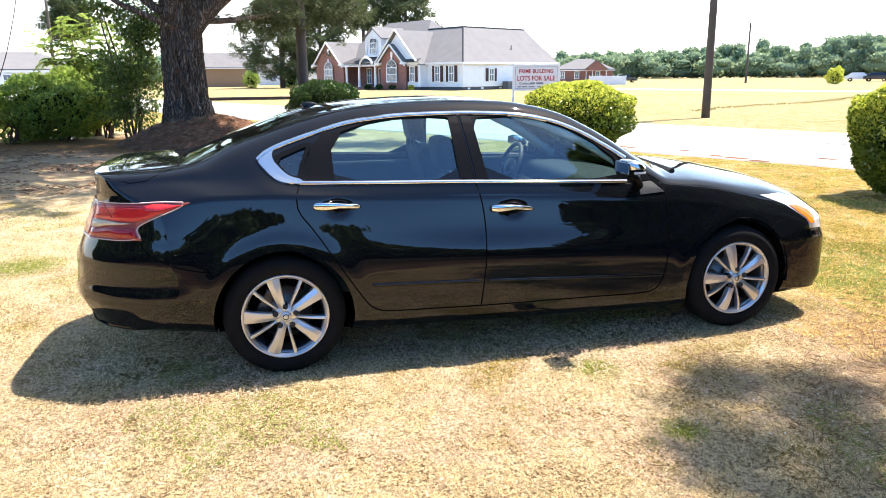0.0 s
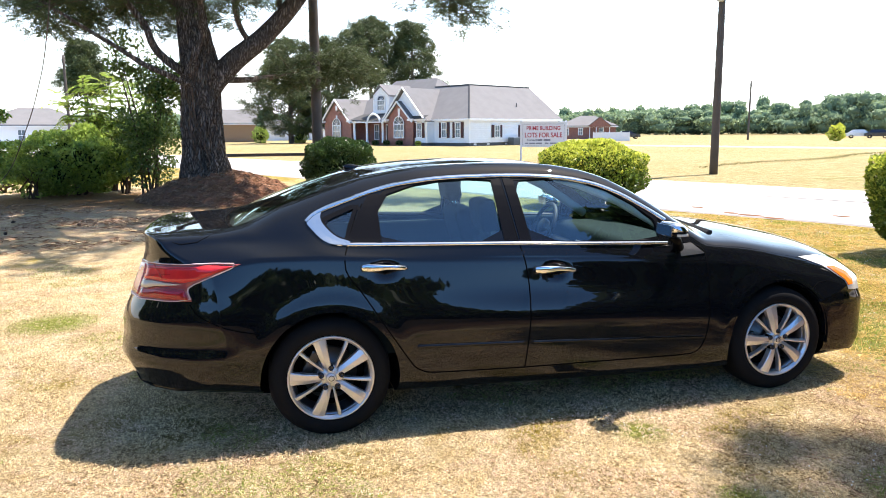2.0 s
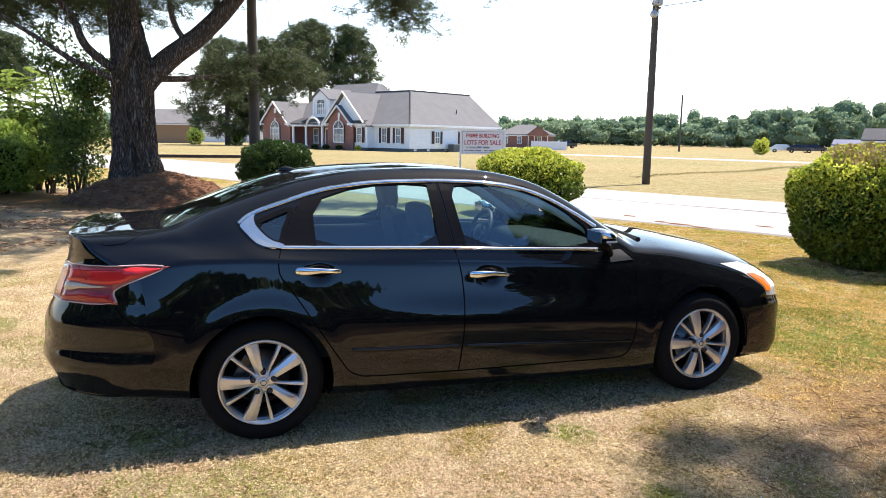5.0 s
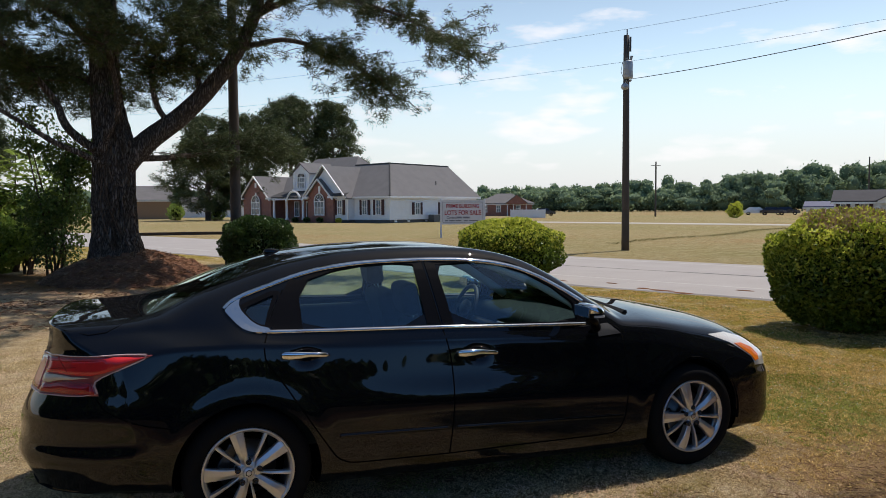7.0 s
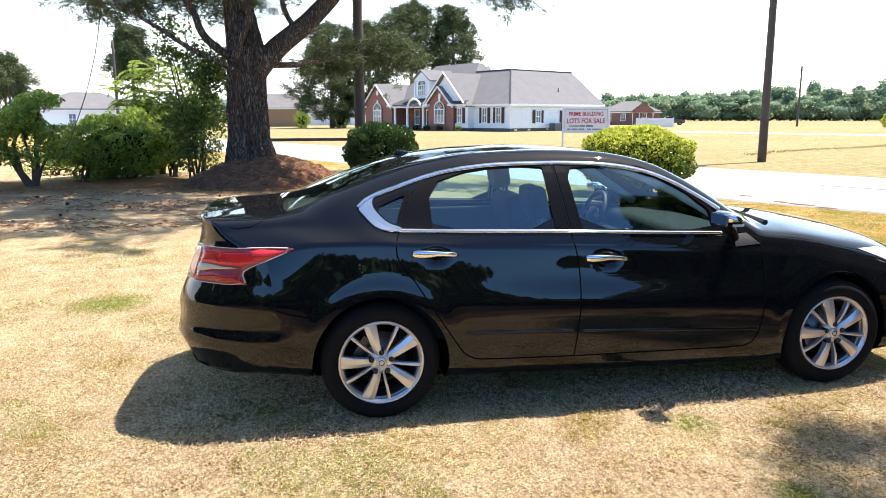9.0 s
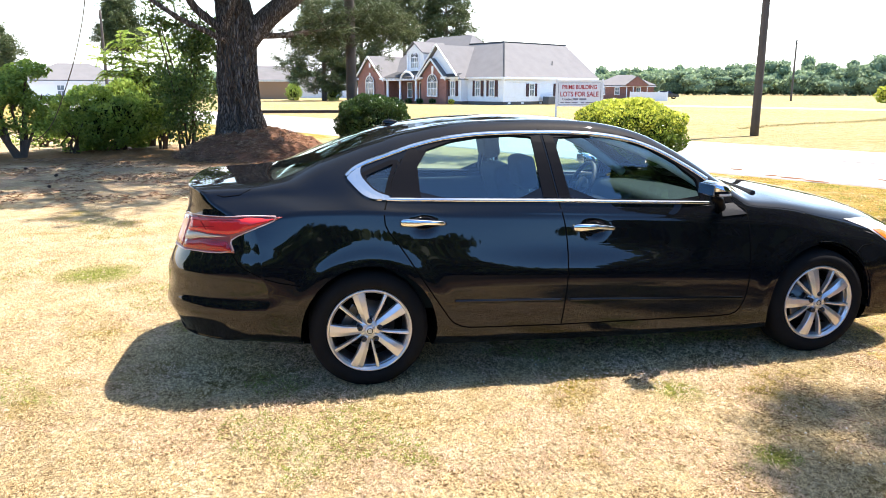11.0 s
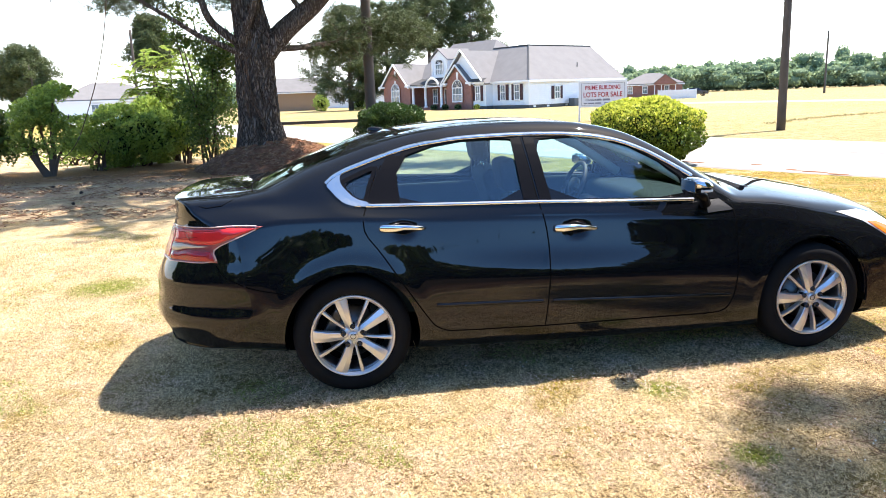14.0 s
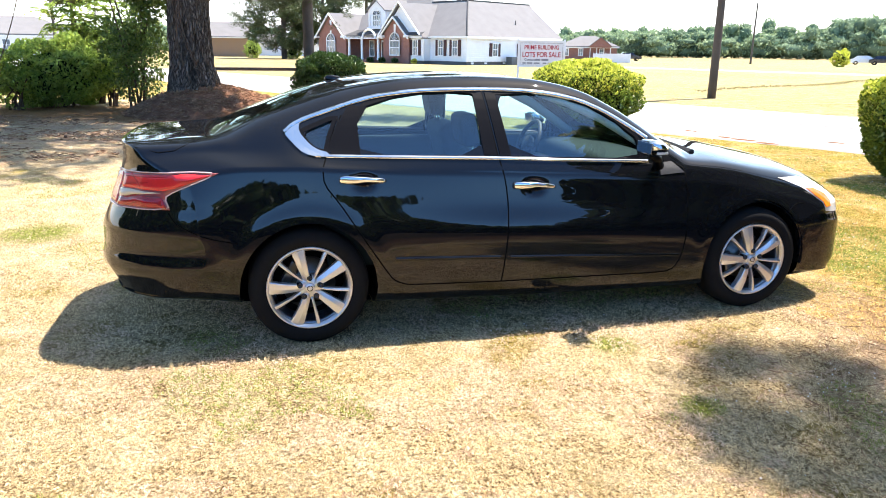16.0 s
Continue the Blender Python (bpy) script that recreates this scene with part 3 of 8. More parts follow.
# pull the torn edges of the openings onto their true outlines
edge_lines = np.array([q for poly in (rear_glass, front_glass, quarter_glass) for q in densify(rounded(poly, 1), 0.01)])
kept_ids = set()
for cells in groups.values():
    for i, j in cells:
        kept_ids.update((gid(i, j), gid(i + 1, j), gid(i + 1, j + 1), gid(i, j + 1)))
for i, j, kind_ in cut_cells:
    for a in (gid(i, j), gid(i + 1, j), gid(i + 1, j + 1), gid(i, j + 1)):
        if a not in kept_ids:
            continue
        v = shell_verts[a]
        sd = 1 if v.y < CY else -1
        if kind_ < 2:
            hx = WB * kind_
            d = Vector((v.x - hx, 0, v.z - HUB))
            if d.length > ARCH + 0.09 or v.z < 0.1:
                continue
            d = d.normalized() * ARCH
            x1, z1 = hx + d.x, HUB + d.z
        else:
            k = int(np.argmin(((edge_lines - (v.x, v.z)) ** 2).sum(1)))
            x1, z1 = edge_lines[k]
        hit, nr = near_y(float(x1), float(z1), sd)
        shell_verts[a] = hit

car_parts = {}
for where, cells in groups.items():
    ids = {}
    verts, nrms, faces = [], [], []
    for i, j in cells:
        q = []
        for a in (gid(i, j), gid(i + 1, j), gid(i + 1, j + 1), gid(i, j + 1)):
            if a not in ids:
                ids[a] = len(verts)
                verts.append(shell_verts[a])
                nrms.append(shell_normals[a])
            q.append(ids[a])
        q = [k for n_, k in enumerate(q) if k not in q[:n_]]
        if len(q) > 2:
            faces.append(q)
    mat = {"underbody": liner, "windshield": screen_glass, "rear_window": screen_glass}.get(where, paint)
    me = bpy.data.meshes.new(where)
    me.from_pydata([tuple(v) for v in verts], [], faces)
    me.materials.append(mat)
    me.shade_smooth()
    me.normals_split_custom_set_from_vertices([tuple(n_) for n_ in nrms])
    label = {"windshield": "clear curved windshield", "rear_window": "green-tinted sloping rear window", "underbody": "black plastic underbody"}.get(where, "")
    ob = part(where.replace("_far", ""), me, parent=car, label=label)
    car_parts[where] = ob
for k in ("windshield", "rear_window"):
    car_parts[k].visible_shadow = False

for side in (1, -1):
    rd = car_parts["rear_door" if side == 1 else "rear_door_far"]
    fd = car_parts["front_door" if side == 1 else "front_door_far"]
    # glass
    for poly, own, nm in ((rear_glass, rd, "window_glass"), (front_glass, fd, "window_glass"), (quarter_glass, car, "quarter_glass")):
        g = part(nm, poly_patch(rounded(poly, 1), lift=-0.012, side=side, step=0.04), side_glass, own, "tinted door glass", smooth=True)
        g.visible_shadow = False
    # black surrounds of the glass
    for poly, own in ((rear_glass, rd), (front_glass, fd), (quarter_glass, car)):
        pp = rounded(densify(poly, 0.05), 1)
        cx, cz = np.mean(pp, axis=0)
        out = []
        n = len(pp)
        for a in range(n):
            d = np.array(pp[(a + 1) % n]) - np.array(pp[a - 1])
            nr = np.array((d[1], -d[0])) / (np.linalg.norm(d) + 1e-9)
            if nr @ (np.array(pp[a]) - (cx, cz)) < 0:
                nr = -nr
            out.append(tuple(np.array(pp[a]) + nr * 0.022))
        part("window_seal", flank_strip(pp, out, 0.002, 0.02, side), black_trim, own, "matt black window surround", smooth=False)
    # black pillar covers
    for poly, own in (([(1.040, 1.355), (0.985, 1.34), (1.003, 1.02), (1.080, 1.012), (1.060, 1.2)], rd), ([(1.058, 1.355), (1.12, 1.345), (1.165, 1.010), (1.098, 1.012), (1.076, 1.2)], fd), ([(0.262, 1.286), (0.36, 1.272), (0.30, 1.19), (0.302, 1.03), (0.140, 1.038), (0.165, 1.12), (0.225, 1.235)], rd), ([(0.20, 1.23), (0.148, 1.12), (0.118, 1.04), (0.10, 1.045), (0.125, 1.12), (0.17, 1.215)], car)):
        part("pillar_cover", poly_patch(poly, lift=0.004, side=side, depth=0.012), black_trim, own, "satin black pillar cover", smooth=False)
    # bright trim round the windows
    up = rounded(dlo[:13], 2, closed=False)
    part("chrome_trim", flank_line(densify(up, 0.02, False), 0.016, 0.009, side), chrome, car, "bright chrome window trim", smooth=True)
    low = rounded([(2.03, 0.957), (1.5, 0.978), (1.082, 0.998), (0.6, 1.013), (0.132, 1.030), (0.06, 1.036)], 1, closed=False)
    part("chrome_trim", flank_line(densify(low, 0.02, False), 0.014, 0.009, side), chrome, car, "bright chrome belt line", smooth=True)
    part("chrome_trim", poly_patch(rounded([(-0.104, 1.150), (-0.045, 1.193), (0.0, 1.212), (-0.018, 1.170), (-0.010, 1.138), (0.035, 1.087), (0.075, 1.060), (0.13, 1.046), (0.13, 1.022), (0.03, 1.033), (-0.022, 1.058)], 1), lift=0.009, side=side, depth=0.014), chrome, car, "thick chrome wedge round the quarter window", smooth=False)
    # panel gaps
    for path, own in ((rear_door_line[1:], rd), (centre_line, fd), (front_door_line, fd), ([(-0.36, 0.60), (-0.50, 0.63), (-0.66, 0.70), (-0.70, 0.76)], car), ([(3.02, 0.62), (3.08, 0.665), (3.16, 0.67)], car)):
        part("panel_gap", flank_line(densify(rounded(path, 1, closed=False), 0.03, False), 0.007, 0.0012, side, 0.004), gap_black, own)
    # rub strips low on the doors
    part("door_moulding", flank_line(densify([(0.47, 0.475), (1.075, 0.452)], 0.04, False), 0.018, 0.008, side), paint, rd, "thin black body moulding", smooth=True)
    part("door_moulding", flank_line(densify([(1.135, 0.449), (2.22, 0.398)], 0.04, False), 0.018, 0.008, side), paint, fd, "thin black body moulding", smooth=True)
    # arch lips
    for hx in (0.0, WB):
        a0, a1 = (2, 176) if hx == 0 else (0, 178)
        ins, outs = [], []
        for k in range(61):
            a = radians(a0 + (a1 - a0) * k / 60)
            ins.append((hx + (ARCH - 0.002) * math.cos(a), HUB + (ARCH - 0.002) * math.sin(a)))
            outs.append((hx + (ARCH + 0.010) * math.cos(a), HUB + (ARCH + 0.010) * math.sin(a)))
        part("wheel_arch_lip", flank_strip(ins, outs, 0.0012, 0.03, side, closed=False), paint, car)
        lv, lf = [], []
        for k in range(41):
            a = radians(-8 + 196 * k / 40)
            for d in (0.06, 0.42):
                lv.append((hx + 0.384 * math.cos(a), CY - side * (0.93 - d), HUB + 0.384 * math.sin(a)))
        for k in range(40):
            lf.append((2 * k, 2 * k + 1, 2 * k + 3, 2 * k + 2))
        o = len(lv)
        for k in range(40):
            lf.append((2 * k + 1, o, 2 * k + 3))
        lv.append((hx, CY - side * 0.51, HUB))
        part("wheel_housing", (lv, lf), liner, car, "black wheel housing")
    # lamps
    tip = round_corner([(-0.437, 0.962), (-0.60, 0.966)])
    low = round_corner([(-0.69, 0.775), (-0.712, 0.835), (-0.665, 0.868)])
    outline = tip + [(0.62, 0.948), (0.80, 0.925), (0.80, 0.765), (0.62, 0.762)] + low
    lamp = part("tail_lamp", poly_patch(outline, lift=0.004, side=side, depth=0.02, on=corner), lens_rim, car, "red and clear wraparound tail lamp", smooth=True)
    inner = round_corner([(-0.475, 0.952), (-0.60, 0.955)])
    mid = round_corner([(-0.72, 0.868), (-0.66, 0.884)])
    part("red_lens", poly_patch(inner + [(0.575, 0.936), (0.570, 0.868)] + mid, lift=0.0075, side=side, depth=0.005, on=corner), red_lens, lamp, "bright red upper lens", smooth=True)
    foot = round_corner([(-0.705, 0.782), (-0.725, 0.832)])
    part("red_lens", poly_patch([(0.565, 0.812), (0.575, 0.776)] + foot + [(0.47, 0.838), (0.52, 0.818)], lift=0.0075, side=side, depth=0.005, on=corner), red_deep, lamp, "deep red lower lens", smooth=True)
    strip = round_corner([(-0.728, 0.858)])
    part("clear_strip", poly_patch([(0.575, 0.858), (0.578, 0.826), (0.53, 0.822), (0.485, 0.836)] + strip + [(0.50, 0.862)], lift=0.009, side=side, depth=0.006, on=corner), reverse_lens, lamp, "clear reversing lamp strip", smooth=True)
    part("side_lens", poly_patch([(0.588, 0.938), (0.78, 0.912), (0.78, 0.780), (0.588, 0.776)], lift=0.0075, side=side, depth=0.005, on=corner), rose_lens, lamp, "pale rose wraparound side lens", smooth=True)
    for a, b, w in (((0.565, 0.922), (0.30, 0.942), 0.004), ((0.568, 0.880), (0.40, 0.905), 0.004), ((0.51, 0.945), (0.44, 0.880), 0.004)):
        part("lamp_facet", flank_line(densify([a, b], 0.02, False), w, 0.0095, side, 0.004, on=corner), red_deep, lamp, "deep red inner facet")
    rim_path = densify(rounded(outline, 1), 0.02)
    part("lens_edge", flank_line(rim_path + rim_path[:1], 0.005, 0.007, side, on=corner), lens_edge, lamp, "pale lens edge", smooth=True)
    head = part("head_lamp", poly_patch([(2.98, 0.824), (3.18, 0.815), (3.34, 0.77), (3.45, 0.69), (3.52, 0.60), (3.50, 0.585), (3.345, 0.60), (3.325, 0.655), (3.245, 0.708), (3.165, 0.757)], lift=0.004, side=side, depth=0.015), clear_lens, car, "clear swept-back headlamp")
    part("turn_signal", poly_patch([(3.20, 0.748), (3.27, 0.742), (3.36, 0.705), (3.395, 0.66), (3.385, 0.632), (3.338, 0.630), (3.325, 0.66), (3.255, 0.71)], lift=0.008, side=side, depth=0.006), amber_lens, head, "orange turn signal")
    # door handles
    for (x0, z0), own in zip(HANDLES, (rd, fd)):
        bm = bmesh.new()
        prof = [(-0.128, 0.012), (-0.120, 0.020), (-0.095, 0.022), (-0.05, 0.020), (0.0, 0.015), (0.05, 0.014), (0.10, 0.013), (0.122, 0.007)]
        rings = []
        for dx, r in prof:
            p, nr = near_y(x0 + dx, z0 - dx * 0.05, side)
            out = (0.030 if -0.11 < dx < 0.11 else 0.014) + 0.016 * max(0.0, 1 - (dx / 0.088) ** 2) ** 2
            ring = []
            for k in range(10):
                a = 2 * math.pi * k / 10
                ring.append(bm.verts.new(p + nr * (out + 0.010 * math.cos(a)) + Vector((0, 0, r * math.sin(a)))))
            rings.append(ring)
        for a, b in zip(rings, rings[1:]):
            for k in range(10):
                bm.faces.new((a[k], a[(k + 1) % 10], b[(k + 1) % 10], b[k]))
        bm.faces.new(rings[0])
        bm.faces.new(rings[-1][::-1])
        part("door_handle", bm, chrome, own, "chrome pull handle", smooth=True)
    # wing mirror
    p, nr = near_y(2.08, 0.965, side)
    mx, my, mz = 1.965, CY - side * 0.945, 1.058
    mir = part("wing_mirror", shell_loft([(-0.050, -0.010), (-0.049, 0.034), (-0.038, 0.047), (0.006, 0.047), (0.042, 0.034), (0.064, 0.010), (0.068, -0.010)], (mx, my, mz), 0.095), chrome, car, "chrome-capped wing mirror", smooth=False)
    part("mirror_base", shell_loft([(-0.049, -0.0105), (0.067, -0.0105), (0.060, -0.026), (0.040, -0.036), (-0.030, -0.036), (-0.045, -0.028)], (mx, my, mz), 0.096), black_trim, mir, "black lower housing", smooth=False)
    part("mirror_glass", box_bm(0.006, 0.16, 0.062, (mx - 0.051, my, mz - 0.026), 0.002), chrome, mir, "silver mirror glass")
    part("mirror_lamp", box_bm(0.070, 0.010, 0.014, (mx + 0.012, my - side * 0.090, mz - 0.026), 0.004), clear_lens, mir, "clear indicator strip")
    arm = tube([(mx + 0.03, my + side * 0.06, mz - 0.05), (2.05, CY - side * 0.86, 0.985), (2.09, CY - side * 0.82, 0.93)], [0.022, 0.028, 0.032], 10)
    part("mirror_arm", arm, black_trim, mir, "black mirror arm", smooth=True)
    part("mirror_patch", poly_patch([(2.06, 0.955), (2.075, 1.085), (2.17, 1.0), (2.19, 0.955)], lift=0.004, side=side, depth=0.01), black_trim, fd, "black sail panel at the mirror")
    part("fender_cover", poly_patch([(2.10, 0.88), (2.10, 0.948), (2.19, 0.952), (2.262, 0.89)], lift=0.004, side=side, depth=0.006), black_plastic, fd, "matt black corner cover")

# ---- wheels ----
def spoke(r0, r1, w0, w1, y0, y1, thick, lean=0.0, ridge=0.12, fall=0.012):
    """A spoke along x with two facets that meet in a ridge and a falling edge."""
    verts, faces = [], []
    n = 9
    for i in range(n):
        t = i / (n - 1)
        r = r0 + (r1 - r0) * t
        w = w0 + (w1 - w0) * t**1.2
        y = y0 + (y1 - y0) * t - 0.012 * math.sin(math.pi * t)
        off = lean * math.sin(math.pi * t * 0.9)
        f = fall * (1 - 0.55 * t)
        for dw, dy in ((-0.5, thick), (-0.5, 0.005), (-0.42, 0.001), (ridge, 0.0), (0.46, f), (0.5, f + 0.004), (0.5, thick)):
            verts.append((r, y + dy, off + w * dw))
    m = 7
    for i in range(n - 1):
        for k in range(m):
            k2 = (k + 1) % m
            faces.append((m * i + k, m * i + k2, m * i + m + k2, m * i + m + k))
    faces.append(tuple(range(m)))
    faces.append(tuple(m * (n - 1) + k for k in reversed(range(m))))
    return verts, faces


def turned(shape, deg):
    c, s = math.cos(radians(deg)), math.sin(radians(deg))
    return [(x * c - z * s, y, x * s + z * c) for x, y, z in shape[0]], shape[1]


tyre_me = mesh_of("tyre", *revolve([(0.226, 0.022), (0.236, -0.002), (0.262, -0.013), (0.292, -0.010), (0.313, 0.006), (0.325, 0.024), (0.329, 0.05), (0.329, 0.175), (0.318, 0.215), (0.285, 0.228), (0.226, 0.205)], 64), rubber, True)
lip_me = mesh_of("rim_lip", *revolve([(0.234, 0.002), (0.233, -0.006), (0.228, -0.009), (0.221, -0.004), (0.218, 0.004), (0.213, 0.006), (0.211, 0.012), (0.211, 0.040), (0.222, 0.040), (0.230, 0.012)], 64), alloy, True)
barrel_me = mesh_of("rim_barrel", *revolve([(0.213, 0.012), (0.205, 0.05), (0.196, 0.12), (0.202, 0.20), (0.214, 0.20), (0.214, 0.03)], 64), alloy_dark, True)
hub_me = mesh_of("hub", *revolve([(0.0, 0.004), (0.030, 0.004), (0.050, 0.008), (0.064, 0.018), (0.076, 0.040), (0.0, 0.050)], 40, closed=False), alloy, True)
cap_me = mesh_of("centre_cap", *revolve([(0.0, -0.008), (0.024, -0.007), (0.029, -0.002), (0.029, 0.01), (0.0, 0.01)], 32, closed=False), alloy, True)
ring_me = mesh_of("cap_ring", *revolve([(0.013, -0.0095), (0.016, -0.0095), (0.016, -0.006), (0.013, -0.006)], 32), lug_dark, True)
disc_me = mesh_of("brake_disc", *revolve([(0.0, 0.085), (0.085, 0.085), (0.09, 0.098), (0.148, 0.098), (0.148, 0.122), (0.0, 0.122)], 48, closed=False), steel_disc, True)
# black disc added behind the brake, stands in for shade between the spokes
back_me = mesh_of("wheel_shadow", *revolve([(0.0, 0.150), (0.200, 0.150), (0.200, 0.16), (0.0, 0.16)], 40, closed=False), liner, True)
wide_me = mesh_of("spoke", *spoke(0.018, 0.218, 0.036, 0.074, 0.004, -0.002, 0.040, 0.003, 0.05, 0.016), alloy, False)
thin_me = mesh_of("spoke", *spoke(0.040, 0.217, 0.012, 0.020, 0.014, 0.002, 0.032, 0.0, 0.0, 0.005), alloy, False)
lug_me = mesh_of("lug_nut", *revolve([(0.0, -0.006), (0.007, -0.006), (0.009, -0.013), (0.014, -0.010), (0.0165, 0.0), (0.0165, 0.03), (0.0, 0.03)], 12, closed=False), lug_dark, True)
caliper_me = bm_mesh("brake_caliper", box_bm(0.06, 0.06, 0.15, (0.115, 0.11, -0.075), 0.012), steel_disc)


def wheel(x, side):
    m = pose(x, CY - side * 0.88, HUB, 0, 0, 0 if side == 1 else 180)
    wh = part("wheel", tyre_me, parent=None, at=m)
    wh.parent = car
    wh.name = "wheel"
    rim = part("rim", lip_me, parent=wh, label="silver alloy rim with five paired spokes")
    part("barrel", barrel_me, parent=wh)
    part("hub", hub_me, parent=wh)
    cap = part("centre_cap", cap_me, parent=wh, label="round silver centre cap")
    part("cap_ring", ring_me, parent=wh)
    part("brake_disc", disc_me, parent=wh, label="grey steel brake disc")
    part("wheel_back", back_me, parent=wh)
    part("brake_caliper", caliper_me, parent=wh, at=pose(0, 0, 0, 0, -150 if x < 1 else -200, 0))
    for k in range(5):
        part("spoke", wide_me, parent=wh, at=pose(0, 0, 0, 0, -(33 + 72 * k), 0))
        part("spoke", thin_me, parent=wh, at=pose(0, 0, 0, 0, -(65 + 72 * k), 0))
        a = radians(90 + 72 * k)
        part("lug_nut", lug_me, parent=wh, at=(0.057 * math.cos(a), 0, 0.057 * math.sin(a)))
    return wh


for hx in (0.0, WB):
    for side in (1, -1):
        wheel(hx, side)

# ---- inside the car ----
def seat_shape(sx, sy, sz, at, lean=0.0, bevel=0.05):
    return box_bm(sx, sy, sz, at, bevel, pose(0, 0, 0, 0, lean, 0), seg=4)


for yc, hz in ((0.50, -0.12), (1.26, 0.0)):
    seat = part("seat", seat_shape(0.52, 0.50, 0.16, (1.42, yc, 0.40), -4), seat_cloth, car, "dark cloth front seat", smooth=True)
    part("seat_back", seat_shape(0.15, 0.48, 0.60 + hz, (1.20, yc, 0.52), -16, 0.06), seat_cloth, seat, smooth=True)
    part("head_rest", seat_shape(0.11, 0.28, 0.20, (0.995 - hz * 0.2, yc, 1.145 + hz), -10, 0.05), seat_cloth, seat, "padded dark headrest", smooth=True)
    for dy in (-0.05, 0.05):
        part("headrest_post", tube([(1.03 - hz * 0.2, yc + dy, 1.06 + hz), (0.99 - hz * 0.2, yc + dy, 1.18 + hz)], 0.007, 8), chrome, seat, "thin chrome post", smooth=True)
part("rear_bench", seat_shape(0.5, 1.3, 0.16, (0.42, CY, 0.42), -4), seat_cloth, car, "dark cloth rear bench", smooth=True)
part("rear_seat_back", seat_shape(0.14, 1.26, 0.60, (0.10, CY, 0.52), -24, 0.05), seat_cloth, car, smooth=True)
part("parcel_shelf", box_bm(0.5, 1.2, 0.03, (-0.30, CY, 1.045), 0.01), black_plastic, car)
part("cabin_floor", box_bm(1.86, 1.5, 0.04, (1.38, CY, 0.30), 0.01), black_plastic, car)
dash = box_bm(0.50, 1.42, 0.30, (2.15, CY, 0.62), 0.08, seg=4)
for v in dash.verts:
    if v.co.z > 0.8:
        v.co.z += 0.05 * math.cos((v.co.y - CY) * 2.2) + 0.06 * (v.co.x < 2.1) * math.exp(-((v.co.y - 1.26) / 0.2) ** 2)
part("dashboard", dash, dash_plastic, car, "dark grey moulded dashboard", smooth=True)
part("dash_face", box_bm(0.08, 1.34, 0.22, (1.885, CY, 0.60), 0.03, seg=3), black_plastic, car, "black lower dashboard", smooth=True)
part("dash_trim", tube([(1.86 - 0.03 * math.sin(2.6 * (y - 0.2)), y, 0.835 + 0.02 * math.sin(3.0 * (y - 0.2))) for y in [0.25 + 0.1 * k for k in range(8)]], 0.011, 8), alloy, car, "curved silver dashboard trim", smooth=True)
wheel_v, wheel_f = revolve([(0.170 + 0.016 * math.cos(a * math.pi / 4), 0.016 * math.sin(a * math.pi / 4)) for a in range(8)], 40)
sw = part("steering_wheel", (wheel_v, wheel_f), black_plastic, car, "black three-spoke steering wheel", smooth=True, at=pose(1.70, 1.26, 0.93, 0, 0, 90) @ pose(0, 0, 0, 24, 0, 0))
for a in (0, 180, 270):
    part("steering_spoke", turned(([(0.03, -0.008, -0.018), (0.165, -0.008, -0.013), (0.165, 0.008, -0.013), (0.03, 0.008, -0.018), (0.03, -0.008, 0.018), (0.165, -0.008, 0.013), (0.165, 0.008, 0.013), (0.03, 0.008, 0.018)], [(0, 1, 2, 3), (7, 6, 5, 4), (0, 4, 5, 1), (1, 5, 6, 2), (2, 6, 7, 3), (3, 7, 4, 0)]), a), black_plastic, sw)
part("steering_hub", revolve([(0.0, -0.03), (0.05, -0.028), (0.06, 0.0), (0.05, 0.02), (0.0, 0.02)], 24, closed=False), black_plastic, sw, smooth=True)
for side, yy in ((1, CY - 0.76), (-1, CY + 0.76)):
    part("door_panel", box_bm(1.95, 0.05, 0.56, (1.08, yy, 0.40), 0.02), dash_plastic, car, "grey inner door panel")
for side in (1, -1):
    rail = [(1.42, 0.50, 1.385), (1.60, 0.545, 1.325), (1.80, 0.60, 1.235), (2.0, 0.66, 1.115), (2.17, 0.70, 1.005)]
    part("pillar_trim", tube([(x, CY - side * w, z - 0.03) for x, w, z in rail], 0.034, 8), headliner, car, "pale grey windshield pillar trim", smooth=True)
for side in (1, -1):
    seam = [(-0.53, 0.60), (-0.568, 0.634), (-0.612, 0.672), (-0.66, 0.690), (-0.74, 0.686), (-0.85, 0.645), (-0.905, 0.57)]
    part("panel_gap", tube([(x, CY - side * w, top_z(x, CY - side * w) - 0.001) for x, w in seam], 0.0035, 6), gap_black, car)
# roof aerial
bm = bmesh.new()
bmesh.ops.create_uvsphere(bm, u_segments=16, v_segments=8, radius=1.0)
for v in bm.verts:
    c = v.co
    v.co = Vector((0.24 + 0.055 * c.x * (1 - 0.25 * max(0, c.z)) - 0.012 * max(0, c.z), CY + 0.024 * c.y * (1 - 0.3 * max(0, c.z)), top_z(0.24, CY) + 0.023 * max(-0.3, math.copysign(abs(c.z) ** 0.6, c.z))))
part("roof_aerial", bm, paint, car, "small black fin aerial", smooth=True)
part("wiper", tube([(2.40, 0.75, top_z(2.40, 0.75) + 0.015), (2.42, 1.25, top_z(2.42, 1.25) + 0.015)], 0.009, 6), black_plastic, car, "black wiper blade")
part("screen_seal", tube([(-0.545 + 0.05 * (w / 0.6) ** 2, CY + w, top_z(-0.545 + 0.05 * (w / 0.6) ** 2, CY + w)) for w in [-0.56 + 0.08 * k for k in range(15)]], 0.0035, 6), gap_black, car, "black rear window seal")
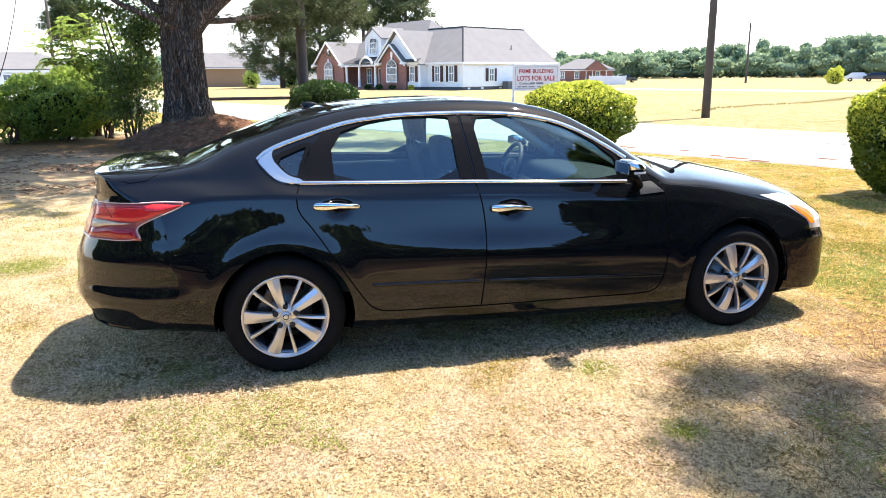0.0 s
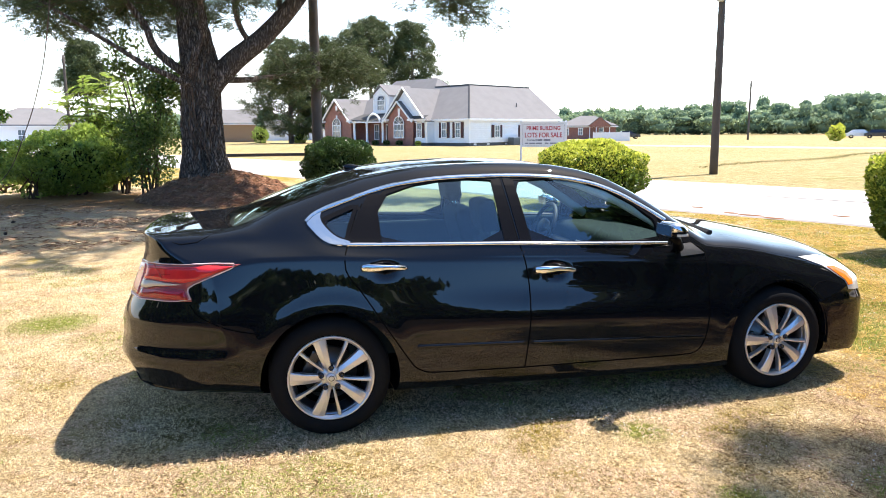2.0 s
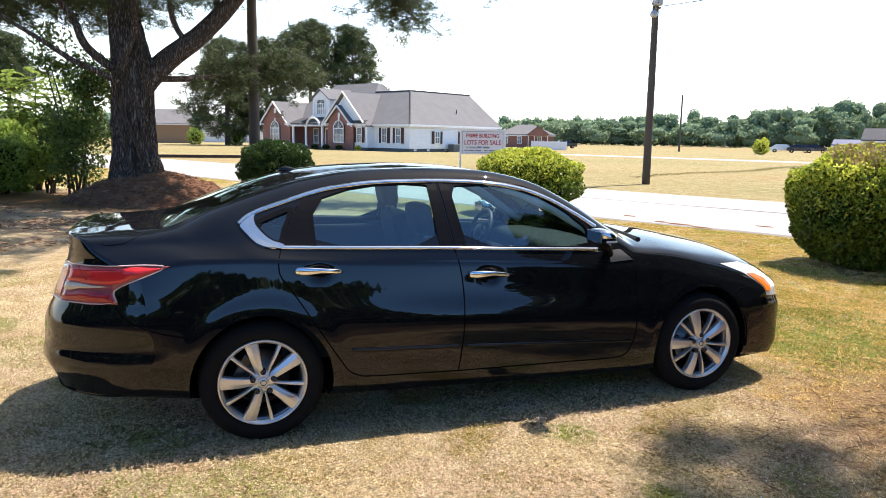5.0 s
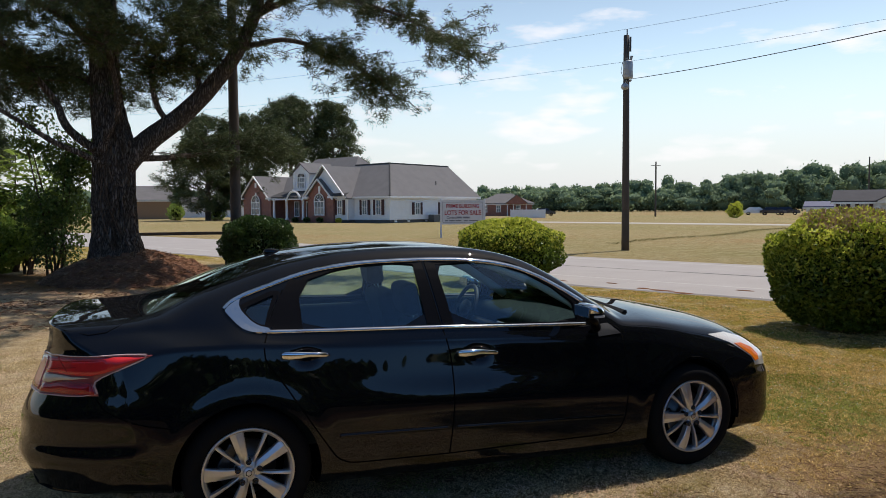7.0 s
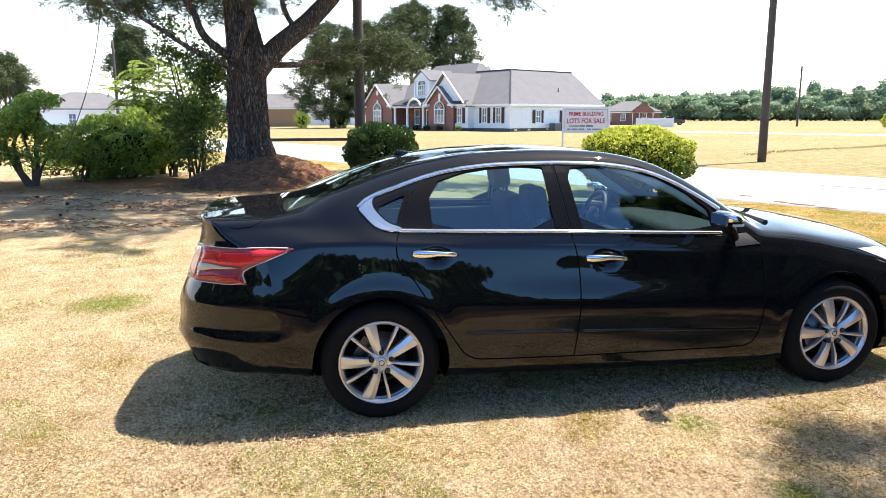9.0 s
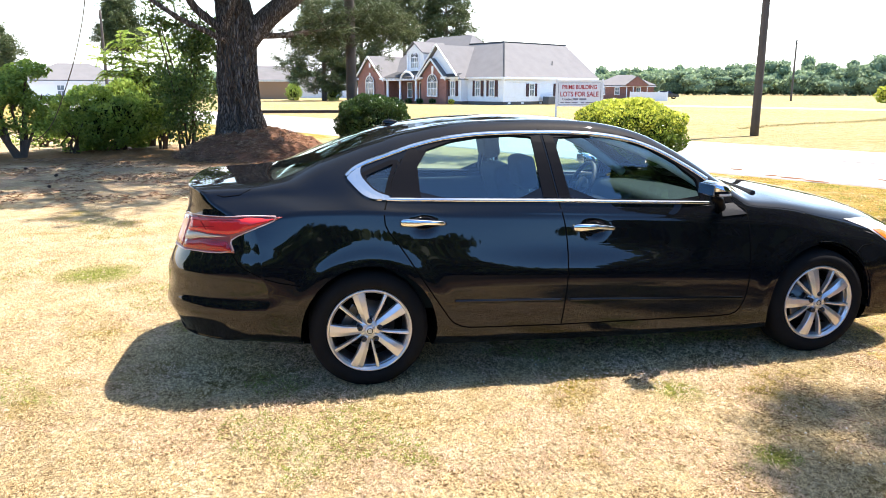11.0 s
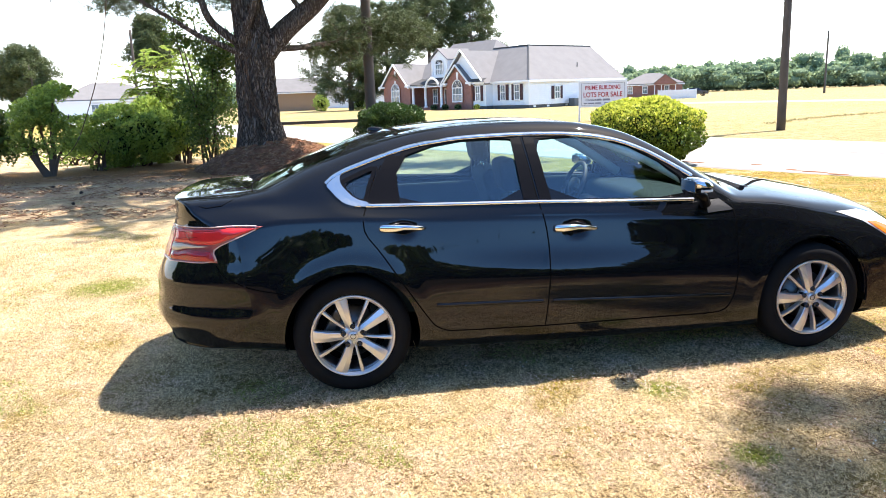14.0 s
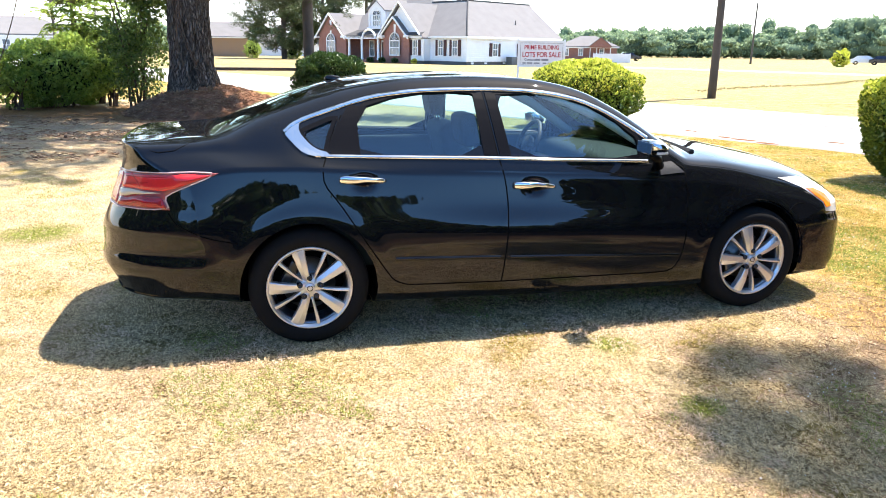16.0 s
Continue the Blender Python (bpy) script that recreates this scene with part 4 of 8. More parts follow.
part("cowl", tube([(2.46, 0.30, top_z(2.46, 0.30) + 0.0), (2.47, 0.88, top_z(2.47, 0.88)), (2.46, 1.46, top_z(2.46, 1.46))], 0.02, 6), black_plastic, car, "black cowl strip")

# ---- ground, road ----
GREEN_SPOTS = ((1.66, -0.36, 0.20, 0.08), (-2.14, 2.95, 0.45, 0.15), (1.72, -1.13, 0.14, 0.05), (4.67, 0.73, 1.0, 0.3))
def ground_material():
    m = bpy.data.materials.new("dry_lawn")
    m.use_nodes = True
    n, l = m.node_tree.nodes, m.node_tree.links
    b = n["Principled BSDF"]
    b.inputs["Roughness"].default_value = 0.95
    b.inputs["Specular IOR Level"].default_value = 0.1
    co = n.new("ShaderNodeTexCoord")

    def tex(scale, detail=6.0, rough=0.6):
        t = n.new("ShaderNodeTexNoise")
        t.inputs["Scale"].default_value = scale
        t.inputs["Detail"].default_value = detail
        t.inputs["Roughness"].default_value = rough
        l.new(co.outputs["Object"], t.inputs["Vector"])
        return t

    def ramp(src, a, c):
        r = n.new("ShaderNodeMapRange")
        r.inputs["From Min"].default_value = a
        r.inputs["From Max"].default_value = c
        l.new(src, r.inputs["Value"])
        return r.outputs["Result"]

    def blend(f, a, c):
        x = n.new("ShaderNodeMix")
        x.data_type = "RGBA"
        l.new(f, x.inputs["Factor"])
        for key, val in (("A", a), ("B", c)):
            if isinstance(val, tuple):
                x.inputs[key].default_value = (*val, 1)
            else:
                l.new(val, x.inputs[key])
        return x.outputs["Result"]

    def near(px, py, r0, r1):
        d = n.new("ShaderNodeVectorMath")
        d.operation = "DISTANCE"
        flat = n.new("ShaderNodeVectorMath")
        flat.operation = "MULTIPLY"
        flat.inputs[1].default_value = (1, 1, 0)
        l.new(co.outputs["Object"], flat.inputs[0])
        l.new(flat.outputs["Vector"], d.inputs[0])
        d.inputs[1].default_value = (px, py, 0)
        wob = n.new("ShaderNodeMath")
        wob.operation = "MULTIPLY_ADD"
        wob.inputs[1].default_value = (r0 - r1) * 1.2
        l.new(tex(0.7, 6).outputs["Fac"], wob.inputs[0])
        l.new(d.outputs["Value"], wob.inputs[2])
        return ramp(wob.outputs[0], r0 + (r0 - r1) * 0.6, r1 + (r0 - r1) * 0.6)

    straw = blend(ramp(tex(75, 5, 0.8).outputs["Fac"], 0.44, 0.58), (0.15, 0.092, 0.042), (0.79, 0.61, 0.34))
    pale = blend(ramp(tex(60, 5, 0.8).outputs["Fac"], 0.42, 0.56), (0.26, 0.185, 0.10), (0.90, 0.75, 0.49))
    straw = blend(ramp(tex(3.2, 5).outputs["Fac"], 0.42, 0.68), straw, pale)
    green = blend(ramp(tex(65, 6, 0.8).outputs["Fac"], 0.40, 0.62), (0.085, 0.072, 0.016), (0.47, 0.35, 0.06))
    clover = blend(ramp(tex(65, 6, 0.8).outputs["Fac"], 0.40, 0.62), (0.075, 0.085, 0.018), (0.36, 0.37, 0.08))
    lawn = blend(ramp(tex(1.3, 7, 0.65).outputs["Fac"], 0.54, 0.70), straw, green)
    verge = blend(ramp(tex(2.0, 7, 0.65).outputs["Fac"], 0.28, 0.54), straw, green)
    dirt = blend(ramp(tex(30, 8, 0.7).outputs["Fac"], 0.3, 0.7), (0.14, 0.068, 0.028), (0.43, 0.235, 0.10))
    field = blend(ramp(tex(0.10, 7, 0.6).outputs["Fac"], 0.42, 0.62), (0.35, 0.268, 0.135), (0.265, 0.228, 0.095))
    field = blend(ramp(tex(0.035, 6, 0.6).outputs["Fac"], 0.5, 0.62), field, (0.35, 0.215, 0.10))
    field = blend(ramp(tex(1.8, 6, 0.7).outputs["Fac"], 0.44, 0.64), field, (0.41, 0.355, 0.205))
    field = blend(ramp(tex(5.0, 7, 0.8).outputs["Fac"], 0.46, 0.66), field, (0.17, 0.15, 0.05))
    # the strip beside the road is greener; the far fields begin past the road
    mapped = n.new("ShaderNodeVectorMath")
    mapped.operation = "DOT_PRODUCT"
    mapped.inputs[1].default_value = (0.885, 0.466, 0)
    l.new(co.outputs["Object"], mapped.inputs[0])
    across = mapped.outputs["Value"]
    col = blend(ramp(across, 2.8, 4.8), lawn, verge)
    col = blend(ramp(across, 16.0, 17.0), col, field)
    duff = blend(ramp(tex(38, 8, 0.75).outputs["Fac"], 0.36, 0.62), (0.20, 0.115, 0.068), (0.62, 0.445, 0.31))
    duff = blend(ramp(tex(1.7, 6, 0.65).outputs["Fac"], 0.40, 0.60), duff, straw)
    # the last dirt patch is unseen ground behind, darkened for the paint's reflections
    for px, py, r0, r1, what in ((-2.0, 14.2, 8.2, 4.0, duff), (-7.5, 13.6, 7.6, 3.6, duff), (-1.7, 15.3, 3.3, 2.3, dirt), (4.5, -1.4, 2.1, 0.8, dirt), (-5.4, 15.7, 2.8, 1.4, dirt), (-8.2, 15.0, 2.4, 1.2, dirt), (1.0, -10.5, 7.6, 6.2, dirt)):
        col = blend(near(px, py, r0, r1), col, what)
    for px, py, r0, r1 in GREEN_SPOTS:
        col = blend(near(px, py, r0, r1), col, clover)
    # unseen ground behind the lawn: brown earth, then dark, tree shade put into colour
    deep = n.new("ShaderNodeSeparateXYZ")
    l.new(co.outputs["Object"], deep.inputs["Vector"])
    shade_tone = blend(ramp(tex(14, 8, 0.7).outputs["Fac"], 0.3, 0.7), (0.030, 0.024, 0.016), (0.085, 0.065, 0.042))
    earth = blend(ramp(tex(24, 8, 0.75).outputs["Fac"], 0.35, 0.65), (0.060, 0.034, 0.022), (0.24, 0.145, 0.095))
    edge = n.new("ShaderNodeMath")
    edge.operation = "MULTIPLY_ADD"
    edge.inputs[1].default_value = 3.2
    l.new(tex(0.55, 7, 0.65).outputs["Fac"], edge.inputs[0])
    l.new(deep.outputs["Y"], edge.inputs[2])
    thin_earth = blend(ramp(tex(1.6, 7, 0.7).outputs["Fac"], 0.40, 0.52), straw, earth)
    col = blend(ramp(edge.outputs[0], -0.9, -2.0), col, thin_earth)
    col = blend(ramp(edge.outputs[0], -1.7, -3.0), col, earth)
    col = blend(ramp(edge.outputs[0], -3.2, -5.6), col, shade_tone)
    # thin and bare spots
    worn = n.new("ShaderNodeMix")
    worn.data_type = "RGBA"
    worn.blend_type = "MULTIPLY"
    worn.inputs["B"].default_value = (0.76, 0.72, 0.66, 1)
    l.new(ramp(tex(10, 7, 0.8).outputs["Fac"], 0.50, 0.62), worn.inputs["Factor"])
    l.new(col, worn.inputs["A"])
    # small matted clumps
    matted = n.new("ShaderNodeMix")
    matted.data_type = "RGBA"
    matted.blend_type = "MULTIPLY"
    matted.inputs["B"].default_value = (0.78, 0.74, 0.64, 1)
    l.new(ramp(tex(26, 6, 0.85).outputs["Fac"], 0.48, 0.60), matted.inputs["Factor"])
    l.new(worn.outputs["Result"], matted.inputs["A"])
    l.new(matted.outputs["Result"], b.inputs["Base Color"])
    bp = n.new("ShaderNodeBump")
    bp.inputs["Strength"].default_value = 1.0
    bp.inputs["Distance"].default_value = 0.026
    l.new(tex(70, 6, 0.85).outputs["Fac"], bp.inputs["Height"])
    l.new(bp.outputs["Normal"], b.inputs["Normal"])
    return m


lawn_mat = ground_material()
ROAD_N = Vector((0.885, 0.466, 0)).normalized()
ROAD_D = Vector((-ROAD_N.y, ROAD_N.x, 0))
ROAD_IN, ROAD_OUT = 11.15, 18.7


def ground_height(x, y):
    h = 0.012 * noise.noise(Vector((x * 0.8, y * 0.8, 0))) if -6 < x < 12 and -6 < y < 24 else 0.0
    return h


gx = sorted(set([-2600, -900, -350, -140, -60, -30, -16] + [round(-10 + 0.25 * i, 3) for i in range(0, 97)] + [16, 20, 26, 34, 45, 60, 90, 140, 250, 500, 1100, 2600]))
gy = sorted(set([-2600, -900, -300, -100, -40, -16] + [round(-8 + 0.25 * i, 3) for i in range(0, 121)] + [24, 28, 34, 42, 55, 75, 110, 160, 260, 500, 1100, 2600]))
gverts, gfaces = [], []
for x in gx:
    for y in gy:
        gverts.append((x, y, ground_height(x, y) - 0.004))
for i in range(len(gx) - 1):
    for j in range(len(gy) - 1):
        o = i * len(gy) + j
        gfaces.append((o, o + len(gy), o + len(gy) + 1, o + 1))
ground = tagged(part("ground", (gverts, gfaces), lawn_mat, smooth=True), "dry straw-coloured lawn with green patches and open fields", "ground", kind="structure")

asphalt = material("pale_road", (0.36, 0.335, 0.315), rough=0.9, scale=0.9, vary=0.17, fine=30, bump=0.3, spec=0.2)
line_paint = material("road_paint", (0.47, 0.455, 0.43), rough=0.8, scale=3, vary=0.25, fine=30)
tar = material("tar_seal", (0.06, 0.06, 0.06), rough=0.7, vary=0.3)


def road_strip(a, b, z0, z1, s0=-160, s1=220, step=4.0, wob=0.0):
    verts, faces = [], []
    n = int((s1 - s0) / step)
    for i in range(n + 1):
        s = s0 + step * i
        w = wob * noise.noise(Vector((s * 0.35, a, 3)))
        for off, z in ((a + w, z0), (a + 0.06 + w, z1), (b - 0.06, z1), (b, z0)):
            p = ROAD_N * off + ROAD_D * s
            verts.append((p.x, p.y, z))
    for i in range(n):
        for k in range(3):
            faces.append((4 * i + k, 4 * i + 4 + k, 4 * i + 5 + k, 4 * i + 1 + k))
    return verts, faces


tagged(part("road", road_strip(ROAD_IN, ROAD_OUT, -0.02, 0.022, wob=0.25, step=1.0), asphalt), "sun-bleached pale grey two-lane road", "road", kind="structure")
for a in (12.75, 17.95):
    tagged(part("trim", road_strip(a, a + 0.11, 0.020, 0.026), line_paint), "worn white edge line on the road", "road line", kind="structure")
tagged(part("trim", road_strip(15.3, 15.36, 0.020, 0.026, wob=0.15, step=0.8, s0=-20, s1=8), tar), "thin dark crack along the road", "road crack", kind="structure")
tagged(part("pavement", road_strip(62, 66, -0.02, 0.03, s0=-170, s1=60), material("pale_gravel", (0.45, 0.42, 0.37), rough=0.95, vary=0.15)), "pale gravel side lane across the field", "lane", kind="structure")

# ---- foliage helpers ----
def cards(name, centres, normals, length, width, mat, jitter=0.5, gen=None, bend=0.0, face=None):
    """Many small leaves as one mesh: centres (n, 3), directions (n, 3), lengths (n), widths (n)."""
    g = gen or nrg
    n = len(centres)
    d = normals + g.normal(0, jitter, (n, 3))
    d /= np.linalg.norm(d, axis=1, keepdims=True) + 1e-9
    r = g.normal(0, 1, (n, 3)) if face is None else face + g.normal(0, 0.35, (n, 3))
    s = np.cross(d, r)
    s /= np.linalg.norm(s, axis=1, keepdims=True) + 1e-9
    L = np.broadcast_to(length, (n,))[:, None]
    W = np.broadcast_to(width, (n,))[:, None]
    up = np.cross(s, d)
    a = centres - d * L * 0.5
    m1 = centres + s * W * 0.5 + up * L * bend
    m2 = centres - s * W * 0.5 + up * L * bend
    e = centres + d * L * 0.5
    co = np.stack([a, m1, e, m2], 1).reshape(-1, 3)
    me = bpy.data.meshes.new(name)
    me.vertices.add(4 * n)
    me.vertices.foreach_set("co", co.ravel())
    me.loops.add(4 * n)
    me.loops.foreach_set("vertex_index", np.arange(4 * n))
    me.polygons.add(n)
    me.polygons.foreach_set("loop_start", np.arange(n) * 4)
    me.update()
    me.materials.append(mat)
    return me


def ball(n, gen=None):
    v = (gen or nrg).normal(0, 1, (n, 3))
    return v / np.linalg.norm(v, axis=1, keepdims=True)


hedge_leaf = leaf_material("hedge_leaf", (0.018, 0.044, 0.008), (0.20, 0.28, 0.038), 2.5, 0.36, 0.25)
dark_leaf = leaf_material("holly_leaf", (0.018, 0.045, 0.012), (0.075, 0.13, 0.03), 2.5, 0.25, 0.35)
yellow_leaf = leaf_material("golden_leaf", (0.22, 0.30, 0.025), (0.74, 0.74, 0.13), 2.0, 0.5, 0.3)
shrub_leaf = leaf_material("shrub_leaf", (0.085, 0.160, 0.030), (0.42, 0.54, 0.11), 1.2, 0.55, 0.42)
ivy_leaf = leaf_material("ivy_leaf", (0.034, 0.072, 0.020), (0.21, 0.29, 0.065), 1.6, 0.42, 0.4)
brown_leaf = leaf_material("dry_leaf", (0.22, 0.12, 0.05), (0.56, 0.40, 0.20), 4.0, 0.2, 0.7)
needle_mat = leaf_material("pine_needles", (0.020, 0.036, 0.013), (0.110, 0.138, 0.045), 0.7, 0.25, 0.5)
# paler, greyer green: the haze of distance is put into the leaf colour
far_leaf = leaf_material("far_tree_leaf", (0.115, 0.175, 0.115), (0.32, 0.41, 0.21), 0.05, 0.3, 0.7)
bark = material("pine_bark", (0.185, 0.150, 0.122), rough=0.95, scale=5, vary=0.25, fine=40, bump=0.0, spec=0.05, tint=(0.30, 0.25, 0.205))


def plated(m, deep=0.06):
    """Long broken plates with dark cracks between them."""
    n, l = m.node_tree.nodes, m.node_tree.links
    b = n["Principled BSDF"]
    co = n.new("ShaderNodeTexCoord")
    mp = n.new("ShaderNodeMapping")
    mp.inputs["Scale"].default_value = (1, 1, 0.22)
    l.new(co.outputs["Object"], mp.inputs["Vector"])
    wob = n.new("ShaderNodeTexNoise")
    wob.inputs["Scale"].default_value = 9
    wob.inputs["Detail"].default_value = 4
    l.new(mp.outputs["Vector"], wob.inputs["Vector"])
    add = n.new("ShaderNodeMix")
    add.data_type = "RGBA"
    add.blend_type = "LINEAR_LIGHT"
    add.inputs["Factor"].default_value = 0.10
    l.new(mp.outputs["Vector"], add.inputs["A"])
    l.new(wob.outputs["Color"], add.inputs["B"])
    v = n.new("ShaderNodeTexVoronoi")
    v.feature = "DISTANCE_TO_EDGE"
    v.inputs["Scale"].default_value = 19.0
    l.new(add.outputs["Result"], v.inputs["Vector"])
    r = n.new("ShaderNodeMapRange")
    r.inputs["From Max"].default_value = 0.30
    l.new(v.outputs["Distance"], r.inputs["Value"])
    col = b.inputs["Base Color"].links[0].from_socket
    mx = n.new("ShaderNodeMix")
    mx.data_type = "RGBA"
    mx.inputs["A"].default_value = (0.080, 0.060, 0.047, 1)
    l.new(r.outputs["Result"], mx.inputs["Factor"])
    l.new(col, mx.inputs["B"])
    l.new(mx.outputs["Result"], b.inputs["Base Color"])
    bp = n.new("ShaderNodeBump")
    bp.inputs["Strength"].default_value = 1.0
    bp.inputs["Distance"].default_value = deep
    l.new(r.outputs["Result"], bp.inputs["Height"])
    l.new(bp.outputs["Normal"], b.inputs["Normal"])


plated(bark)
twig = material("grey_twig", (0.105, 0.068, 0.044), rough=0.9, vary=0.3)
# near-black colour stands in for the shade deep inside bushes and crowns
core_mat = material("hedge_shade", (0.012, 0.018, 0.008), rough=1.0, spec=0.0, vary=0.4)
dead_bush = leaf_material("bare_twigs", (0.26, 0.17, 0.095), (0.60, 0.44, 0.26), 4.0, 0.1, 0.8)


def lumpy(d, seed, amount=0.12, freq=2.2):
    return np.array([1 + amount * noise.noise(Vector(q) * freq + Vector((seed, 0, 0))) + 0.05 * noise.noise(Vector(q) * 7 + Vector((0, seed, 0))) for q in d])


def bush(name, at, size, leaves, mat, label, seed, top=None, leaf=(0.075, 0.042), flat=0.75, group="", bare=0.0, lump=0.12, top_from=0.62):
    """A clipped round shrub: a solid core coloured as shade, stems and a shell of leaves."""
    g = np.random.default_rng(seed)
    ob = thing(name, label, "bush", at, group)
    rx, ry, rz = size[0] / 2, size[1] / 2, size[2]
    d = ball(leaves, g)
    d[:, 2] = np.where(d[:, 2] < -0.93, -d[:, 2], d[:, 2])
    r = lumpy(d, seed, lump) * (1 - 0.22 * g.random(leaves) ** 2.2)
    sq = np.sign(d) * np.abs(d) ** flat
    sq /= (np.abs(sq) ** 2.25).sum(1, keepdims=True) ** (1 / 2.25)
    c = sq * r[:, None] * np.array((rx, ry, rz * 0.53))
    c[:, 2] += rz * 0.50
    c[:, 2] = np.maximum(c[:, 2], 0.04 + 0.1 * g.random(leaves))
    c[:, :2] *= (1 - 0.30 * np.clip(0.42 - c[:, 2] / rz, 0, 1))[:, None]
    nrm = d * 0.6 + np.array((0, 0, 0.25))
    size_l = leaf[0] * (0.7 + 0.6 * g.random(leaves))
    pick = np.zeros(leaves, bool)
    # leaves near the top get a paler material: sunlight put into their colour
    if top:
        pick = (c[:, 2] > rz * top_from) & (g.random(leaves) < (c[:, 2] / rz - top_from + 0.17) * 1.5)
    bare_pick = np.zeros(leaves, bool)
    if bare:
        bare_pick = (np.hypot(c[:, 0] + 0.05, c[:, 1] + 0.1) < rx * bare) & (c[:, 2] > rz * 0.68) & (g.random(leaves) < 0.48)
    rest = ~pick & ~bare_pick
    part("leaves", cards("leaves", c[rest], nrm[rest], size_l[rest], size_l[rest] * leaf[1] / leaf[0], mat, 0.75, g, 0.08), parent=ob)
    if pick.any():
        part("sunlit_leaves", cards("leaves", c[pick & ~bare_pick], nrm[pick & ~bare_pick], size_l[pick & ~bare_pick], size_l[pick & ~bare_pick] * leaf[1] / leaf[0], top, 0.75, g, 0.08), parent=ob, label="paler yellow-green top leaves with sunlight in their colour")
    if bare_pick.any():
        part("dead_growth", cards("dead_growth", c[bare_pick], nrm[bare_pick], size_l[bare_pick] * 1.5, 0.026, dead_bush, 0.6, g), parent=ob, label="bare brown twigs")
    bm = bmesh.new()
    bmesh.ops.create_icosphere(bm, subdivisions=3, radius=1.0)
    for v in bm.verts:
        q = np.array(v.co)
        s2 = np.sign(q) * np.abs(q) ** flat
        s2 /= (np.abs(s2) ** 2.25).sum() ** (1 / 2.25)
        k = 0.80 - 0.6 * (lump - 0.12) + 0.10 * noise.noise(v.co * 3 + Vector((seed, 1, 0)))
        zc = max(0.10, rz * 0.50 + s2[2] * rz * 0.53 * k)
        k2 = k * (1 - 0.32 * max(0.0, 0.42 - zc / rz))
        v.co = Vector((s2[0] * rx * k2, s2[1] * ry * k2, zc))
    part("inner_core", bm, core_mat, ob, "solid near-black core coloured as inner shade", smooth=True)
    for k in range(7):
        a = g.random() * 6.28
        q = (0.35 * rx * math.cos(a), 0.35 * ry * math.sin(a))
        part("stem", tube([(q[0] * 0.5, q[1] * 0.5, -0.02), (q[0], q[1], 0.35)], [0.03, 0.02], 6), twig, ob)
    return ob


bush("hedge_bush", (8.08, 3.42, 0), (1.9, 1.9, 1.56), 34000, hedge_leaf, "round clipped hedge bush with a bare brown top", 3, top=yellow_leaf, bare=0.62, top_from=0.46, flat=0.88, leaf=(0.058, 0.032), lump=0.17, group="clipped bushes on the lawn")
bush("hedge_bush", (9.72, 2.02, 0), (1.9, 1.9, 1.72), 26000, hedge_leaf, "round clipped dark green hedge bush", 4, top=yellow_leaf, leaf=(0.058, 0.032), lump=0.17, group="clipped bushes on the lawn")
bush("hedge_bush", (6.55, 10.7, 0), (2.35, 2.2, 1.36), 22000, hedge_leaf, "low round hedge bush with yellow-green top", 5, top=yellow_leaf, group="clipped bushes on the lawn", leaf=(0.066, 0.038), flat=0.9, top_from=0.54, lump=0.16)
bush("hedge_bush", (1.72, 16.7, 0), (2.1, 2.0, 1.42), 17000, dark_leaf, "low round dark green bush beside the pole", 6, group="clipped bushes on the lawn", leaf=(0.075, 0.045), lump=0.17)
# lighter copy of the shrub leaf, painted as its sunlit top
sunlit_leaf = leaf_material("sunlit_shrub_leaf", (0.13, 0.22, 0.04), (0.52, 0.63, 0.15), 1.5, 0.5, 0.35)
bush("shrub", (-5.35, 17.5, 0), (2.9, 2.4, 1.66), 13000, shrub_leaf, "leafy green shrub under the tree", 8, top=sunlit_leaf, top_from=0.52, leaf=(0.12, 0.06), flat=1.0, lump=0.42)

# ---- mound and large pine ----
soil = material("pine_straw_soil", (0.095, 0.046, 0.028), rough=1.0, scale=4, vary=0.5, fine=60, bump=1.0, spec=0.05, tint=(0.23, 0.115, 0.068))
TREE = Vector((-1.78, 15.2, 0))
mv, mf = [], []
NM = 110
for i in range(NM + 1):
    for j in range(NM + 1):
        x, y = -3.4 + 6.8 * i / NM, -3.0 + 6.0 * j / NM
        rr = math.hypot(x / 2.05, y / 2.2)
        h = 0.70 * max(0.0, 1 - rr**1.7) + 0.10 * noise.noise(Vector((x, y, 4))) * (rr < 1) * (1 - min(rr, 1)) + (0.10 * noise.noise(Vector((x * 4, y * 4, 0))) + 0.085 * noise.noise(Vector((x * 9, y * 9, 2))) + 0.05 * noise.noise(Vector((x * 20, y * 20, 5)))) * (rr < 1)
        mv.append((TREE.x + 0.36 + x, TREE.y + y, h - 0.02 if rr < 1 else -0.03))
for i in range(NM):
    for j in range(NM):
        o = i * (NM + 1) + j
        mf.append((o, o + NM + 1, o + NM + 2, o + 1))
tagged(part("soil_mound", (mv, mf), soil, smooth=True), "reddish brown mound of soil and pine straw", "mound", kind="structure")
straw_mat = leaf_material("fallen_straw", (0.10, 0.055, 0.033), (0.44, 0.26, 0.145), 2.0, 0.05, 0.9)
g9 = np.random.default_rng(21)
pts = []
while len(pts) < 9000:
    x, y = g9.uniform(-3.2, 3.2), g9.uniform(-2.9, 2.0)
    rr = math.hypot(x / 2.05, y / 2.2)
    if rr < 1:
        pts.append((TREE.x + 0.36 + x, TREE.y + y, 0.70 * (1 - rr**1.7) + 0.01 + 0.05 * noise.noise(Vector((x * 5, y * 5, 0)))))
pts = np.array(pts)
